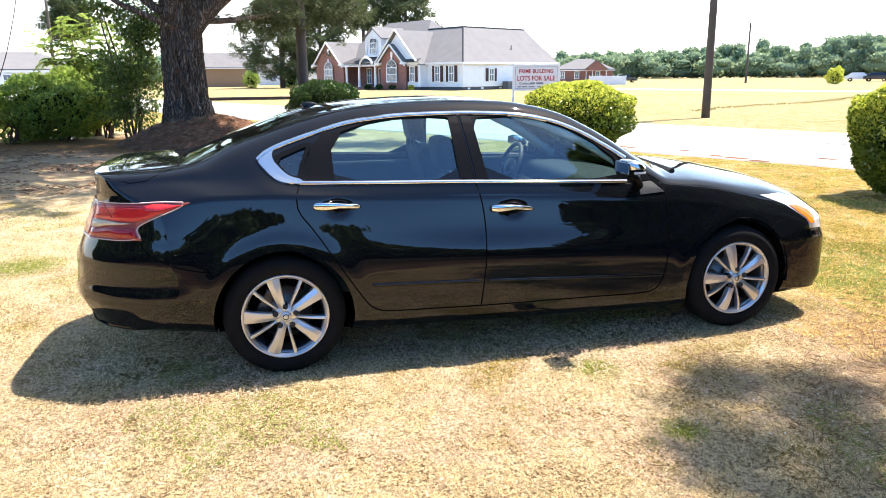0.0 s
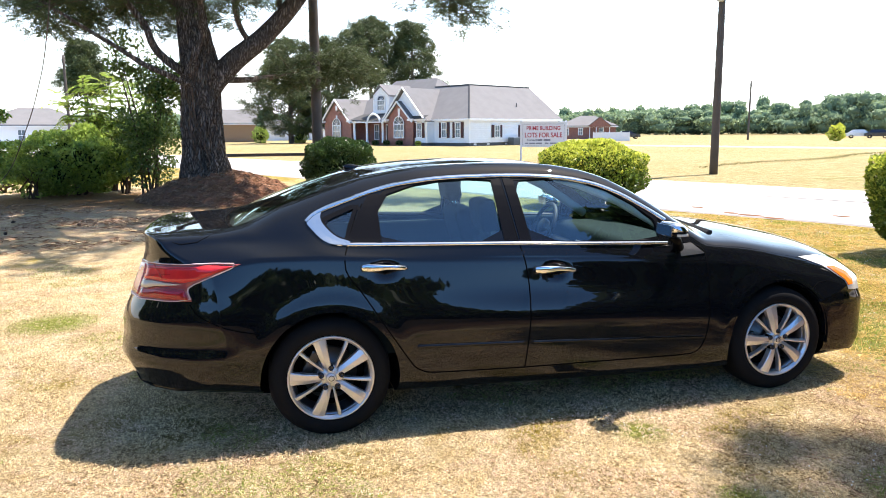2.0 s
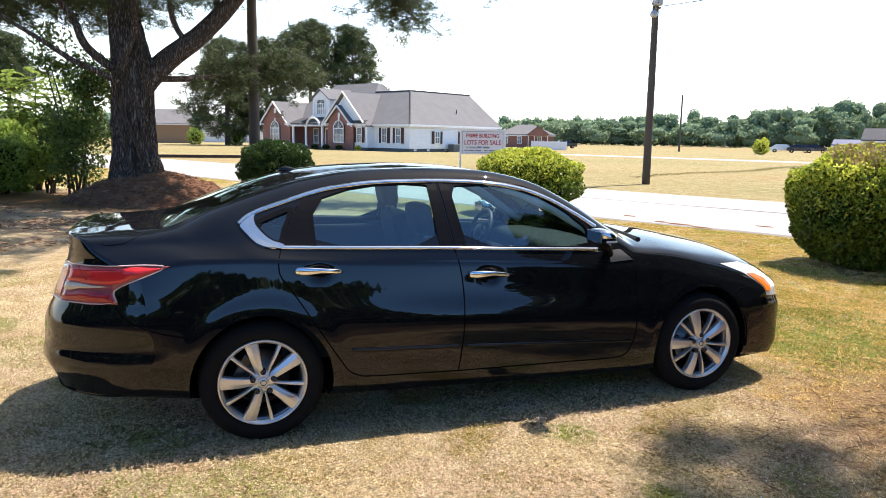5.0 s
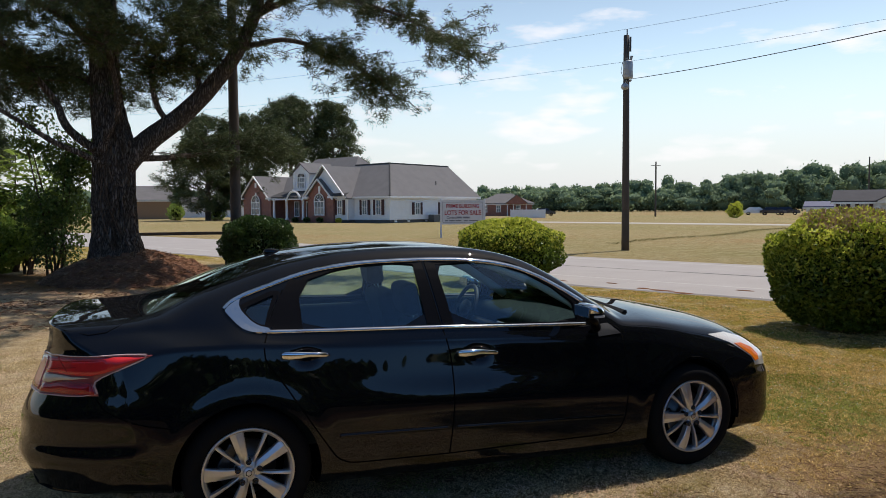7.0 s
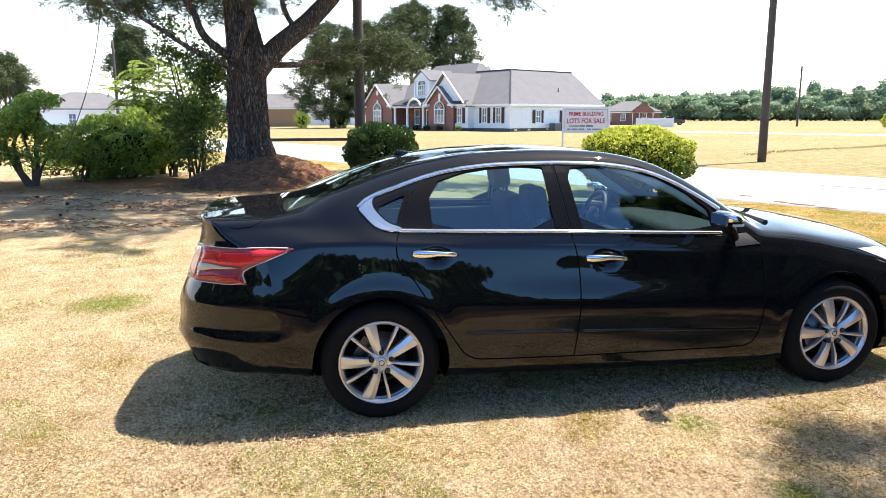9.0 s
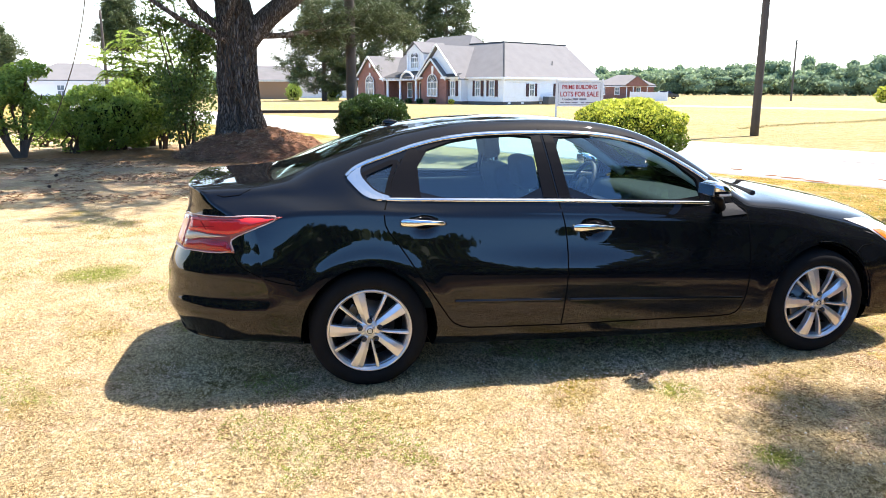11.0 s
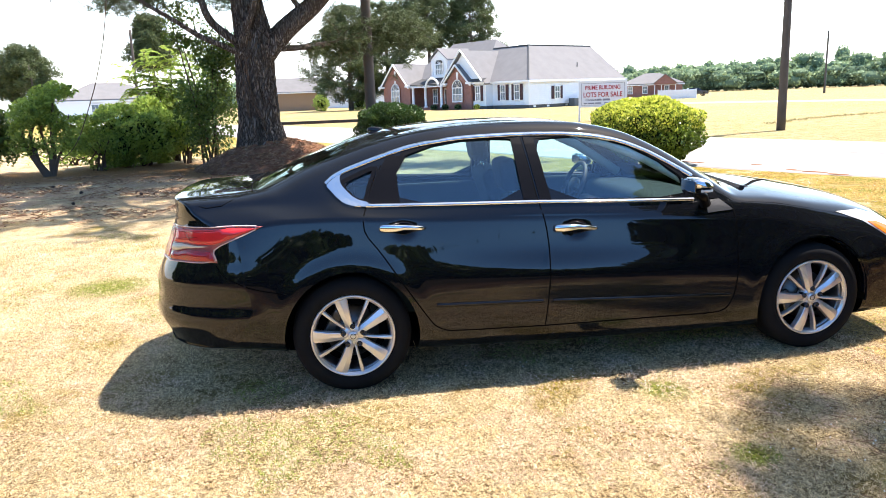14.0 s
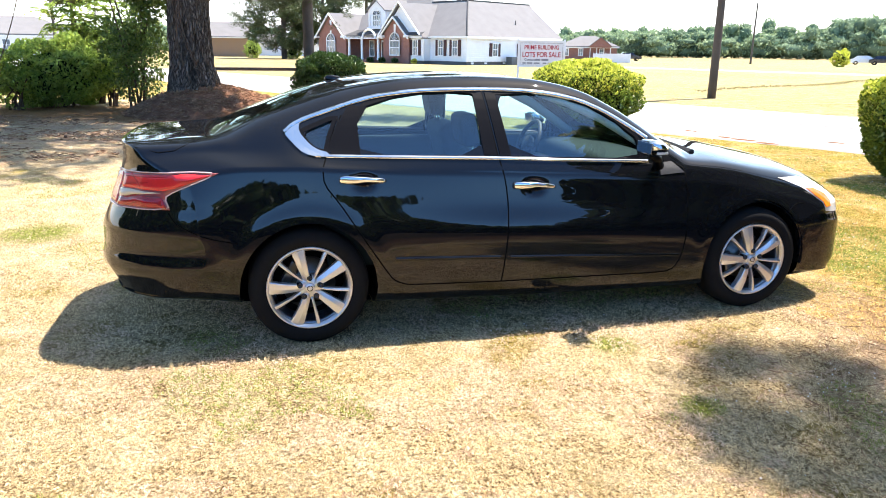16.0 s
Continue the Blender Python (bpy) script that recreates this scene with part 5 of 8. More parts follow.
tagged(part("pine_straw", cards("pine_straw", pts, ball(len(pts), g9) * (1, 1, 0.35), 0.16 * (0.6 + g9.random(len(pts))), 0.012, straw_mat, 0.1, g9)), "fallen brown pine straw on the mound", "pine straw", kind="stuff")


def limb(points, r0, r1, sides=10, wob=0.06, seed=0):
    pts = [Vector(p) for p in points]
    fine, n = [], 5
    for i in range(len(pts) - 1):
        p0, p1, p2, p3 = pts[max(i - 1, 0)], pts[i], pts[i + 1], pts[min(i + 2, len(pts) - 1)]
        for k in range(n):
            t = k / n
            q = 0.5 * (2 * p1 + (p2 - p0) * t + (2 * p0 - 5 * p1 + 4 * p2 - p3) * t * t + (3 * p1 - p0 - 3 * p2 + p3) * t**3)
            fine.append(q + Vector((noise.noise(q * 1.3 + Vector((seed, 0, 0))), noise.noise(q * 1.3 + Vector((0, seed, 5))), 0)) * wob)
    fine.append(pts[-1])
    m = len(fine) - 1
    return tube(fine, [r0 + (r1 - r0) * (i / m) ** 0.8 for i in range(m + 1)], sides), fine


def tufts(points, per, length, seed, spread=0.35, droop=0.25, width=0.013):
    """Pine needle tufts scattered about points; gives centres, directions and lengths."""
    g = np.random.default_rng(seed)
    pts = np.repeat(np.array(points), per, axis=0)
    n = len(pts)
    d = ball(n, g)
    d[:, 2] = d[:, 2] * 0.6 - droop
    d /= np.linalg.norm(d, axis=1, keepdims=True)
    L = length * (0.6 + 0.7 * g.random(n))
    c = pts + d * L[:, None] * 0.45 + g.normal(0, spread * 0.15, (n, 3))
    return c, d, L


pine = thing("pine_tree", "large old pine with a forked furrowed trunk and hanging needles", "tree", TREE)


def local(shape):
    return [Vector(v) - TREE for v in shape[0]], shape[1]


def furrow(shape, amount=0.06):
    out = []
    for v in shape[0]:
        a = math.atan2(v[1] - TREE.y, v[0] - TREE.x)
        k = 0.7 * noise.noise(Vector((math.cos(a) * 4, math.sin(a) * 4, v[2] * 0.5))) - 1.3 * abs(noise.noise(Vector((math.cos(a) * 11, math.sin(a) * 11, v[2] * 1.1)))) + 0.4 * noise.noise(Vector((math.cos(a) * 24, math.sin(a) * 24, v[2] * 3.0)))
        d = Vector((math.cos(a), math.sin(a), 0))
        out.append(Vector(v) + d * k * amount)
    return out, shape[1]


base = TREE
trunk_pts = [(base.x, base.y, 0.25), (base.x + 0.02, base.y, 0.70), (base.x, base.y, 1.1), (base.x - 0.01, base.y, 1.8), (base.x + 0.0, base.y, 2.6), (base.x + 0.02, base.y, 3.2), (base.x - 0.10, base.y, 4.2), (base.x - 0.15, base.y + 0.1, 6.0), (base.x - 0.1, base.y + 0.2, 9.0), (base.x + 0.2, base.y + 0.2, 13.0)]
trunk_r = [0.72, 0.62, 0.53, 0.49, 0.47, 0.46, 0.36, 0.31, 0.24, 0.10]
tp, tr_ = [], []
for i in range(len(trunk_pts) - 1):
    for k in range(14):
        t = k / 14
        tp.append(Vector(trunk_pts[i]).lerp(Vector(trunk_pts[i + 1]), t))
        tr_.append(trunk_r[i] + (trunk_r[i + 1] - trunk_r[i]) * t)
part("trunk", local(furrow(tube(tp, tr_, 200))), bark, pine, "thick deeply furrowed grey-brown trunk", smooth=True)
limb_defs = [
    ([(-1.55, 15.2, 2.75), (-1.0, 15.2, 3.35), (-0.12, 15.2, 4.05), (0.6, 15.1, 4.85), (1.15, 15.1, 5.65), (1.6, 15.0, 6.7), (2.0, 15.0, 8.5), (2.2, 15.0, 11.0)], 0.30, 0.10),
    ([(-1.75, 14.9, 2.72), (-2.35, 14.35, 2.91), (-3.02, 14.3, 3.26), (-3.56, 14.3, 3.58), (-4.07, 14.25, 3.96), (-5.0, 14.2, 4.6)], 0.085, 0.035),
    ([(-2.0, 15.0, 2.95), (-2.23, 14.8, 3.14), (-2.70, 14.8, 3.75), (-3.18, 14.8, 4.43), (-3.9, 14.4, 5.4), (-4.6, 13.8, 6.2)], 0.13, 0.05),
    ([(-1.85, 14.9, 2.75), (-1.90, 14.65, 3.05), (-1.80, 14.6, 3.5), (-1.70, 14.6, 4.1), (-1.7, 14.0, 5.1), (-1.9, 12.7, 6.0), (-2.2, 11.4, 6.6)], 0.13, 0.04),
    ([(-1.5, 15.5, 2.95), (-0.6, 16.2, 3.0), (0.4, 17.6, 3.25), (1.4, 18.6, 3.5), (2.6, 19.0, 3.6)], 0.10, 0.025),
    ([(1.2, 15.1, 5.7), (2.2, 14.8, 5.9), (3.4, 14.6, 5.6), (4.4, 14.5, 5.1), (5.0, 14.4, 4.6)], 0.08, 0.02),
    ([(1.5, 15.0, 6.5), (2.8, 14.6, 7.0), (4.4, 14.2, 6.8), (5.8, 14.0, 6.3), (6.9, 13.9, 5.7)], 0.09, 0.02),
    ([(1.4, 15.0, 6.2), (2.2, 13.8, 7.0), (3.0, 12.6, 7.1), (3.9, 11.6, 6.8)], 0.08, 0.02),
    ([(-1.9, 15.2, 5.4), (-3.4, 15.4, 6.6), (-5.4, 15.4, 7.2), (-7.6, 15.2, 7.2)], 0.12, 0.03),
    ([(-1.9, 15.1, 6.0), (-2.6, 13.4, 7.4), (-3.6, 11.6, 8.2), (-4.6, 10.2, 8.2)], 0.12, 0.03),
    ([(-1.8, 15.3, 7.5), (-0.6, 14.2, 8.8), (0.8, 13.2, 9.4), (2.2, 12.4, 9.4)], 0.11, 0.03),
    ([(0.2, 15.2, 4.5), (0.1, 15.4, 5.3), (0.5, 15.8, 6.4), (0.4, 16.0, 7.4)], 0.09, 0.03),
    ([(-0.6, 15.2, 3.7), (-0.9, 14.9, 4.8), (-0.4, 14.7, 5.8), (0.3, 14.5, 6.5)], 0.08, 0.02),
    ([(-1.6, 15.0, 8.0), (0.4, 13.2, 9.6), (2.2, 11.2, 10.2), (3.6, 9.4, 9.8), (4.4, 8.2, 9.2)], 0.12, 0.03),
    ([(2.0, 15.0, 8.2), (3.2, 13.2, 9.4), (4.2, 11.4, 9.9), (5.2, 9.9, 9.6)], 0.10, 0.03),
    ([(-1.7, 15.1, 7.0), (-2.2, 12.6, 9.0), (-1.6, 10.0, 9.8), (-0.8, 8.6, 9.6)], 0.10, 0.03),
    ([(-2.0, 15.2, 4.6), (-3.2, 16.2, 5.2), (-4.6, 17.0, 5.4), (-6.2, 17.6, 5.2)], 0.10, 0.03),
    ([(-1.7, 15.0, 7.6), (-1.2, 12.4, 8.2), (-0.2, 9.8, 8.8), (1.4, 7.5, 9.0)], 0.10, 0.03),
    ([(-1.7, 15.0, 7.2), (-1.4, 13.2, 7.7), (-0.8, 11.2, 8.2), (0.4, 8.9, 8.6)], 0.10, 0.03),
    ([(-1.8, 15.0, 7.0), (-2.0, 13.6, 7.6), (-1.9, 12.2, 8.1), (-1.4, 10.4, 8.4)], 0.10, 0.03),
    ([(-1.7, 15.0, 7.4), (-0.9, 12.6, 8.0), (0.3, 10.6, 8.5), (1.5, 8.9, 8.6)], 0.10, 0.03),
    ([(-1.8, 15.2, 8.4), (-3.0, 13.4, 9.0), (-2.6, 11.0, 9.4), (-1.4, 9.6, 9.5)], 0.10, 0.03),
]
tuft_pts = []
g5 = np.random.default_rng(31)
for k, (pts_, r0, r1) in enumerate(limb_defs):
    shp, fine = limb(pts_, r0, r1, 12 if k == 0 else 8, 0.05 if k == 0 else 0.18, k)
    part("limb", local(shp), bark, pine, "heavy leaning limb" if k == 0 else "", smooth=True)
    subs = []
    if k == 0:
        src = fine[-10:]
    elif k in (1,):
        src = fine[-3:]
    elif k in (2, 3):
        src = fine[-10:]
    else:
        src = fine[len(fine) // 3:]
    for p in src:
        for _ in range(6 if k in (15, 18, 20) else 4 if k in (9, 13, 14, 17, 19, 21) else 7):
            q = p + Vector((g5.normal(0, 0.55), g5.normal(0, 0.55), g5.normal(0.0, 0.30) - 0.08))
            subs.append(tube([p, (p + q) / 2 + Vector((0, 0, 0.05)), q], [0.014, 0.010, 0.005], 4, False))
            for t in (0.45, 0.7, 0.85, 1.0):
                tuft_pts.append(p.lerp(q, t) + Vector(g5.normal(0, 0.06, 3)))
    if subs:
        part("twig", local(merge(subs)), twig, pine)
# dense boughs low in the crown
for _ in range(1050):
    c = Vector((g5.uniform(-7.0, 1.8), g5.uniform(13.3, 17.5), g5.uniform(4.9, 8.0)))
    if noise.noise(c * 0.7) > 0.02 and c.z > 5.4 + 0.35 * noise.noise(c * 0.4 + Vector((9, 0, 0))):
        for _k in range(5):
            tuft_pts.append(c + Vector((g5.normal(0, 0.28), g5.normal(0, 0.28), g5.normal(0, 0.14))))
for _ in range(420):
    c = Vector((g5.uniform(-6.0, 0.6), g5.uniform(15.2, 17.6), g5.uniform(4.2, 5.4)))
    if noise.noise(c * 0.7 + Vector((4, 0, 0))) > -0.1 and (c.x < -1.1 or c.z > 5.0):
        for _k in range(4):
            tuft_pts.append(c + Vector((g5.normal(0, 0.30), g5.normal(0, 0.30), g5.normal(0, 0.14))))
# a low bough that hangs towards the utility pole
for _ in range(130):
    t = g5.random()
    c = Vector((0.2 + 3.2 * t, 18.0 + 1.3 * t, 3.15 + 0.75 * t + g5.normal(0, 0.42)))
    if noise.noise(c * 0.9 + Vector((2, 0, 0))) > -0.12:
        for _k in range(4):
            tuft_pts.append(c + Vector((g5.normal(0, 0.26), g5.normal(0, 0.3), g5.normal(0, 0.16))))
# the crown above
for _ in range(240):
    a, rr = g5.random() * 6.28, math.sqrt(g5.random())
    z = g5.uniform(7.0, 14.5)
    w = (4.8 if z < 11 else 4.8 - 1.0 * (z - 11)) * rr
    c = Vector((-0.4 + w * math.cos(a) * 1.2, 14.8 + w * math.sin(a), z))
    if noise.noise(c * 0.55) > -0.12:
        for _k in range(3):
            tuft_pts.append(c + Vector(g5.normal(0, 0.22, 3)))
tuft_np = np.array([tuple(p - TREE) for p in tuft_pts])
high = tuft_np[:, 2] > 8.0
tc, td, tl = tufts(tuft_np[high], 14, 0.24, 42)
part("needles", cards("needles", tc, td, tl, 0.032, needle_mat, 0.12), parent=pine, label="dark green needles of the upper crown")
tc, td, tl = tufts(tuft_np[~high], 40, 0.165, 41)
part("needles", cards("needles", tc, td, tl, 0.016, needle_mat, 0.12), parent=pine, label="dark green drooping pine needles")
# climbing vine stems on the trunk
vine = []
for s, ph in ((0, 0.9), (1, 2.2), (2, 1.5)):
    pts_ = []
    for i in range(26):
        z = 0.75 + 2.4 * i / 25
        a = -1.57 + 0.55 * math.sin(ph + z * 1.3) + 0.2 * (s - 1)
        r = np.interp(z, [p[2] for p in trunk_pts], trunk_r) + 0.015
        pts_.append((r * math.cos(a), r * math.sin(a), z))
    vine.append(tube(pts_, 0.014, 5))
hang, _ = limb([(-4.05, 12.6, 5.4), (-4.2, 12.2, 4.3), (-4.26, 12.0, 3.7), (-4.48, 12.0, 2.7), (-4.72, 12.0, 2.0), (-5.15, 12.0, 1.0), (-5.6, 12.1, 0.6), (-6.1, 12.3, 0.75)], 0.012, 0.008, 5, 0.04, 3)
vine.append(local(hang))
part("vine", merge(vine), twig, pine, "thin climbing and hanging vine stems")

# leafy growth left of the trunk
def thicket(name, label, at, boxes, n, mat, seed, leaf=(0.13, 0.06), stems=8, category="shrub"):
    g = np.random.default_rng(seed)
    ob = thing(name, label, category, at)
    cs = []
    for cx, cy, cz, sx, sy, sz, k in boxes:
        m = int(n * k)
        d = ball(m, g) * (g.random((m, 1)) ** 0.45)
        q = d * (sx, sy, sz) + (cx, cy, cz)
        keep = np.array([noise.noise(Vector(v) * 1.5 + Vector((seed, 0, 0))) > -0.18 for v in q])
        cs.append(q[keep])
    c = np.concatenate(cs)
    c = c[c[:, 2] > 0.05]
    s = leaf[0] * (0.6 + 0.8 * g.random(len(c)))
    part("leaves", cards("leaves", c, np.tile((0, 0, 0.3), (len(c), 1)), s, s * leaf[1] / leaf[0], mat, 0.9, g, 0.06), parent=ob)
    for k in range(stems):
        bx = boxes[k % len(boxes)]
        x0, y0 = bx[0] * 0.2 + g.normal(0, 0.08), bx[1] * 0.2 + g.normal(0, 0.08)
        part("stem", tube([(x0, y0, -0.05), (x0 + g.normal(0, 0.1), y0, bx[2] * 0.4), (bx[0] + g.normal(0, bx[3] * 0.4), bx[1] + g.normal(0, bx[4] * 0.4), bx[2] + bx[5] * 0.4)], [0.035, 0.025, 0.008], 6), twig, ob)
    return ob


def frond_sapling(label, at, tops, seed, mat, n_fronds=30, reach=0.9):
    """A thin-stemmed sapling whose shoots carry drooping fronds of paired leaflets."""
    g = np.random.default_rng(seed)
    ob = thing("sapling", label, "sapling", at)
    cs, ds, fs, ls, ribs = [], [], [], [], []
    for tx, ty, tz in tops:
        pts_ = [Vector((0.05 * g.normal(), 0.05 * g.normal(), -0.05)), Vector((tx * 0.35, ty * 0.35, tz * 0.4)), Vector((tx * 0.75, ty * 0.75, tz * 0.75)), Vector((tx, ty, tz))]
        shp, fine = limb([tuple(p) for p in pts_], 0.035, 0.008, 6, 0.03, seed)
        part("stem", shp, twig, ob)
        for k in range(n_fronds):
            t = 0.38 + 0.62 * (k + g.random()) / n_fronds
            o = fine[min(int(t * (len(fine) - 1)), len(fine) - 1)]
            a = k * 2.4 + g.normal(0, 0.3)
            R = reach * (0.6 + 0.5 * g.random()) * (1.15 - 0.45 * t)
            d = Vector((math.cos(a), math.sin(a), 0.3 + 0.8 * g.random()))
            droop = 0.5 + 0.7 * g.random()
            rib = []
            for m in range(9):
                u = m / 8
                rib.append(o + Vector((d.x * u, d.y * u, d.z * u - droop * u * u)) * R)
            ribs.append(tube(rib, [0.005 * (1 - 0.8 * m / 8) for m in range(9)], 3, False))
            for m in range(1, 17):
                u = m / 16 * 8
                i0 = min(int(u), 7)
                p = rib[i0].lerp(rib[i0 + 1], u - i0)
                along = (rib[i0 + 1] - rib[i0]).normalized()
                out = along.cross(Vector((0, 0, 1))).normalized()
                for sg in (-1, 1):
                    L_ = (0.15 + 0.05 * g.random()) * (1.1 - 0.5 * m / 16)
                    dd = (out * sg + along * 0.5 + Vector((0, 0, -0.15))).normalized()
                    cs.append(tuple(p + dd * L_ * 0.5))
                    ds.append(tuple(dd))
                    fs.append((g.normal(0, 0.5), g.normal(0, 0.5), 1.0))
                    ls.append(L_)
    ls = np.array(ls)
    part("rib", merge(ribs), twig, ob)
    part("leaves", cards("leaves", np.array(cs), np.array(ds), ls, ls * 0.38, mat, 0.16, g, 0.05, face=np.array(fs)), parent=ob)
    return ob


frond_sapling("tall bright green feathery sapling behind the shrubs", (-4.6, 18.6, 0), [(-0.6, 0, 3.2), (0.1, 0.2, 3.3), (0.75, 0, 3.1), (-1.1, 0.1, 2.6), (1.2, 0.2, 2.6), (-0.3, -0.2, 2.4), (0.5, -0.2, 2.2)], 51, shrub_leaf)
thicket("shrub", "dense dark vine-covered shrub against the trunk", (-3.3, 16.6, 0), [(0, 0, 1.5, 0.85, 0.8, 1.4, 0.6), (0.5, 0, 2.9, 0.7, 0.6, 0.8, 0.3), (-0.4, 0, 3.6, 0.6, 0.5, 0.7, 0.2)], 11000, ivy_leaf, 52, (0.09, 0.055))
multi = thicket("shrub", "multi-stemmed small shrub with an open base", (-7.0, 15.4, 0), [(0, 0, 1.50, 0.80, 0.7, 0.50, 0.60), (0.30, 0.1, 1.90, 0.6, 0.5, 0.42, 0.35), (0.45, 0, 0.75, 0.55, 0.4, 0.55, 0.28), (-0.45, 0.1, 0.95, 0.5, 0.4, 0.5, 0.22)], 6200, shrub_leaf, 53, (0.10, 0.055), 0)
for p0, p1, p2, p3, r0 in (((-0.05, 0, -0.05), (-0.32, 0.05, 0.42), (-0.55, 0.02, 0.9), (-0.45, 0.1, 1.7), 0.10),
                           ((0.0, 0.02, -0.05), (-0.22, -0.05, 0.35), (-0.38, 0.1, 1.0), (-0.1, 0.15, 1.75), 0.08),
                           ((0.05, 0, -0.05), (0.12, 0.05, 0.45), (0.18, -0.04, 1.0), (0.30, 0.0, 1.9), 0.085),
                           ((0.08, -0.04, -0.05), (0.24, -0.05, 0.40), (0.42, 0.02, 0.8), (0.62, 0.0, 1.5), 0.045),
                           ((0.0, 0.05, -0.05), (0.02, 0.1, 0.5), (-0.12, 0.1, 1.1), (0.1, 0.1, 1.8), 0.05)):
    part("stem", tube([p0, p1, p2, p3], [r0, r0 * 0.8, r0 * 0.6, r0 * 0.25], 8), twig, multi)
thicket("shrub", "large dense dark green shrub along the lot edge", (-8.8, 15.8, 0), [(0, 0, 0.80, 1.0, 0.8, 0.85, 0.65), (-0.35, 0.1, 1.75, 0.85, 0.6, 0.70, 0.45), (0.4, -0.1, 1.25, 0.65, 0.5, 0.55, 0.25)], 11000, ivy_leaf, 54, (0.10, 0.06))
thicket("shrub", "loose green undergrowth along the lot edge", (-6.1, 16.4, 0), [(0, 0, 0.55, 0.6, 0.5, 0.6, 0.7)], 1800, shrub_leaf, 56, (0.10, 0.05))
thicket("shrub", "low green undergrowth behind the small shrub", (-7.6, 19.0, 0), [(0, 0, 0.30, 1.6, 0.6, 0.40, 0.7)], 2600, shrub_leaf, 57, (0.10, 0.05))
thicket("shrub", "low undergrowth between shrub and trunk", (-4.0, 17.6, 0), [(0, 0, 0.7, 1.2, 0.7, 0.8, 0.6)], 2600, dark_leaf, 55, (0.10, 0.05))

# boughs overhead that shade the lawn
SHADE = Vector((12.2, 0.6, 0))
shade = thing("pine_tree", "tall pine whose boughs hang over the lawn", "tree", SHADE)
shp, fine = limb([(0, 0, -0.1), (0, 0, 2), (-0.1, 0, 5), (-0.2, 0, 9), (-0.3, 0, 13)], 0.34, 0.10, 16, 0.05, 5)
part("trunk", shp, bark, shade, smooth=True)
sp = []
for k, (p0, p1) in enumerate([((-0.1, 0, z - 1.2), (sx + SUN_KX * z - SHADE.x, sy + SUN_KY * z - SHADE.y, z)) for sx, sy, z in ((2.22, -0.60, 7.6), (1.95, -0.85, 7.8), (2.24, -0.84, 8.0), (1.76, -1.04, 8.2), (1.68, -1.38, 8.6), (1.85, -1.46, 8.2), (2.02, -1.33, 8.8), (2.40, -1.06, 8.6), (2.32, -1.32, 9.0), (2.56, -0.84, 8.0), (2.74, -1.08, 8.6), (2.16, -1.55, 8.8), (1.75, -1.72, 8.0), (2.1, -1.80, 8.4), (2.5, -1.62, 8.2), (2.9, -1.45, 8.8), (2.3, -2.15, 8.6), (2.8, -1.95, 9.0), (3.2, -1.72, 9.2), (1.9, -2.25, 8.2), (2.6, -2.5, 9.0), (3.4, -2.15, 9.4), (3.75, -1.8, 9.2), (3.0, -3.0, 9.2), (4.3, -3.4, 9.8))]):
    p0, p1 = Vector(p0), Vector(p1)
    shp, fine = limb([p0, p0.lerp(p1, 0.5) + Vector((0, 0.25 * math.sin(k * 2.1), 0.5 + 0.3 * math.cos(k * 1.7))), p1], 0.022, 0.007, 6, 0.30, k)
    part("limb", shp, bark, shade, smooth=True)
    for _ in range(8 if k > 6 else 5):
        q = fine[-1] + Vector(g5.normal(0, 0.13 if k > 6 else 0.10, 3))
        sp += [tuple(q + Vector(g5.normal(0, 0.05, 3))) for _k in range(6)]
c_, d_, l_ = tufts(np.array(sp), 11, 0.14, 43)
part("needles", cards("needles", c_, d_, l_, 0.018, needle_mat, 0.12), parent=shade, label="dark green pine needles")

# unseen dark trees, added behind the camera to close the place and darken reflections
def backing_tree(x, y, h, w, seed):
    g = np.random.default_rng(seed)
    ob = thing("oak_tree", "broad dark green unseen tree added behind the lawn", "tree", (x, y, 0), "trees behind the lawn")
    part("trunk", tube([(0, 0, -0.2), (0.1, 0.1, h * 0.3), (0, 0, h * 0.7)], [0.32, 0.25, 0.1], 10), bark, ob, smooth=True)
    n = 2600
    d = ball(n, g) * (0.6 + 0.4 * g.random((n, 1)) ** 0.5)
    d *= (1 + 0.25 * np.array([noise.noise(Vector(v) * 2.0 + Vector((seed, 0, 0))) for v in d]))[:, None]
    q = d * (w, w, h * 0.52) + (0, 0, h * 0.47)
    q = q[q[:, 2] > 0.0]
    s = 0.8 * (0.6 + 0.8 * g.random(len(q)))
    part("crown", cards("crown", q, np.tile((0, 0, 0.4), (len(q), 1)), s, s * 0.7, dark_leaf, 0.9, g, 0.1), parent=ob)
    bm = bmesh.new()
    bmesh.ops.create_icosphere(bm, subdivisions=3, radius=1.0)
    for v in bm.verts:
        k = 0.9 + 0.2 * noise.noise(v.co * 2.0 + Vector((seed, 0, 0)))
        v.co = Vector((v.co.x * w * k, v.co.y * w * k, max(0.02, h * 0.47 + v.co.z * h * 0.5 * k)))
    part("inner_core", bm, core_mat, ob, "solid dark core coloured as shade inside the crown", smooth=True)
    for k in range(6):
        a = k * 1.05 + seed
        part("limb", tube([(0, 0, h * 0.3), (0.4 * w * math.cos(a), 0.4 * w * math.sin(a), h * 0.5), (0.7 * w * math.cos(a), 0.7 * w * math.sin(a), h * 0.62)], [0.12, 0.08, 0.03], 6), bark, ob)
    return ob


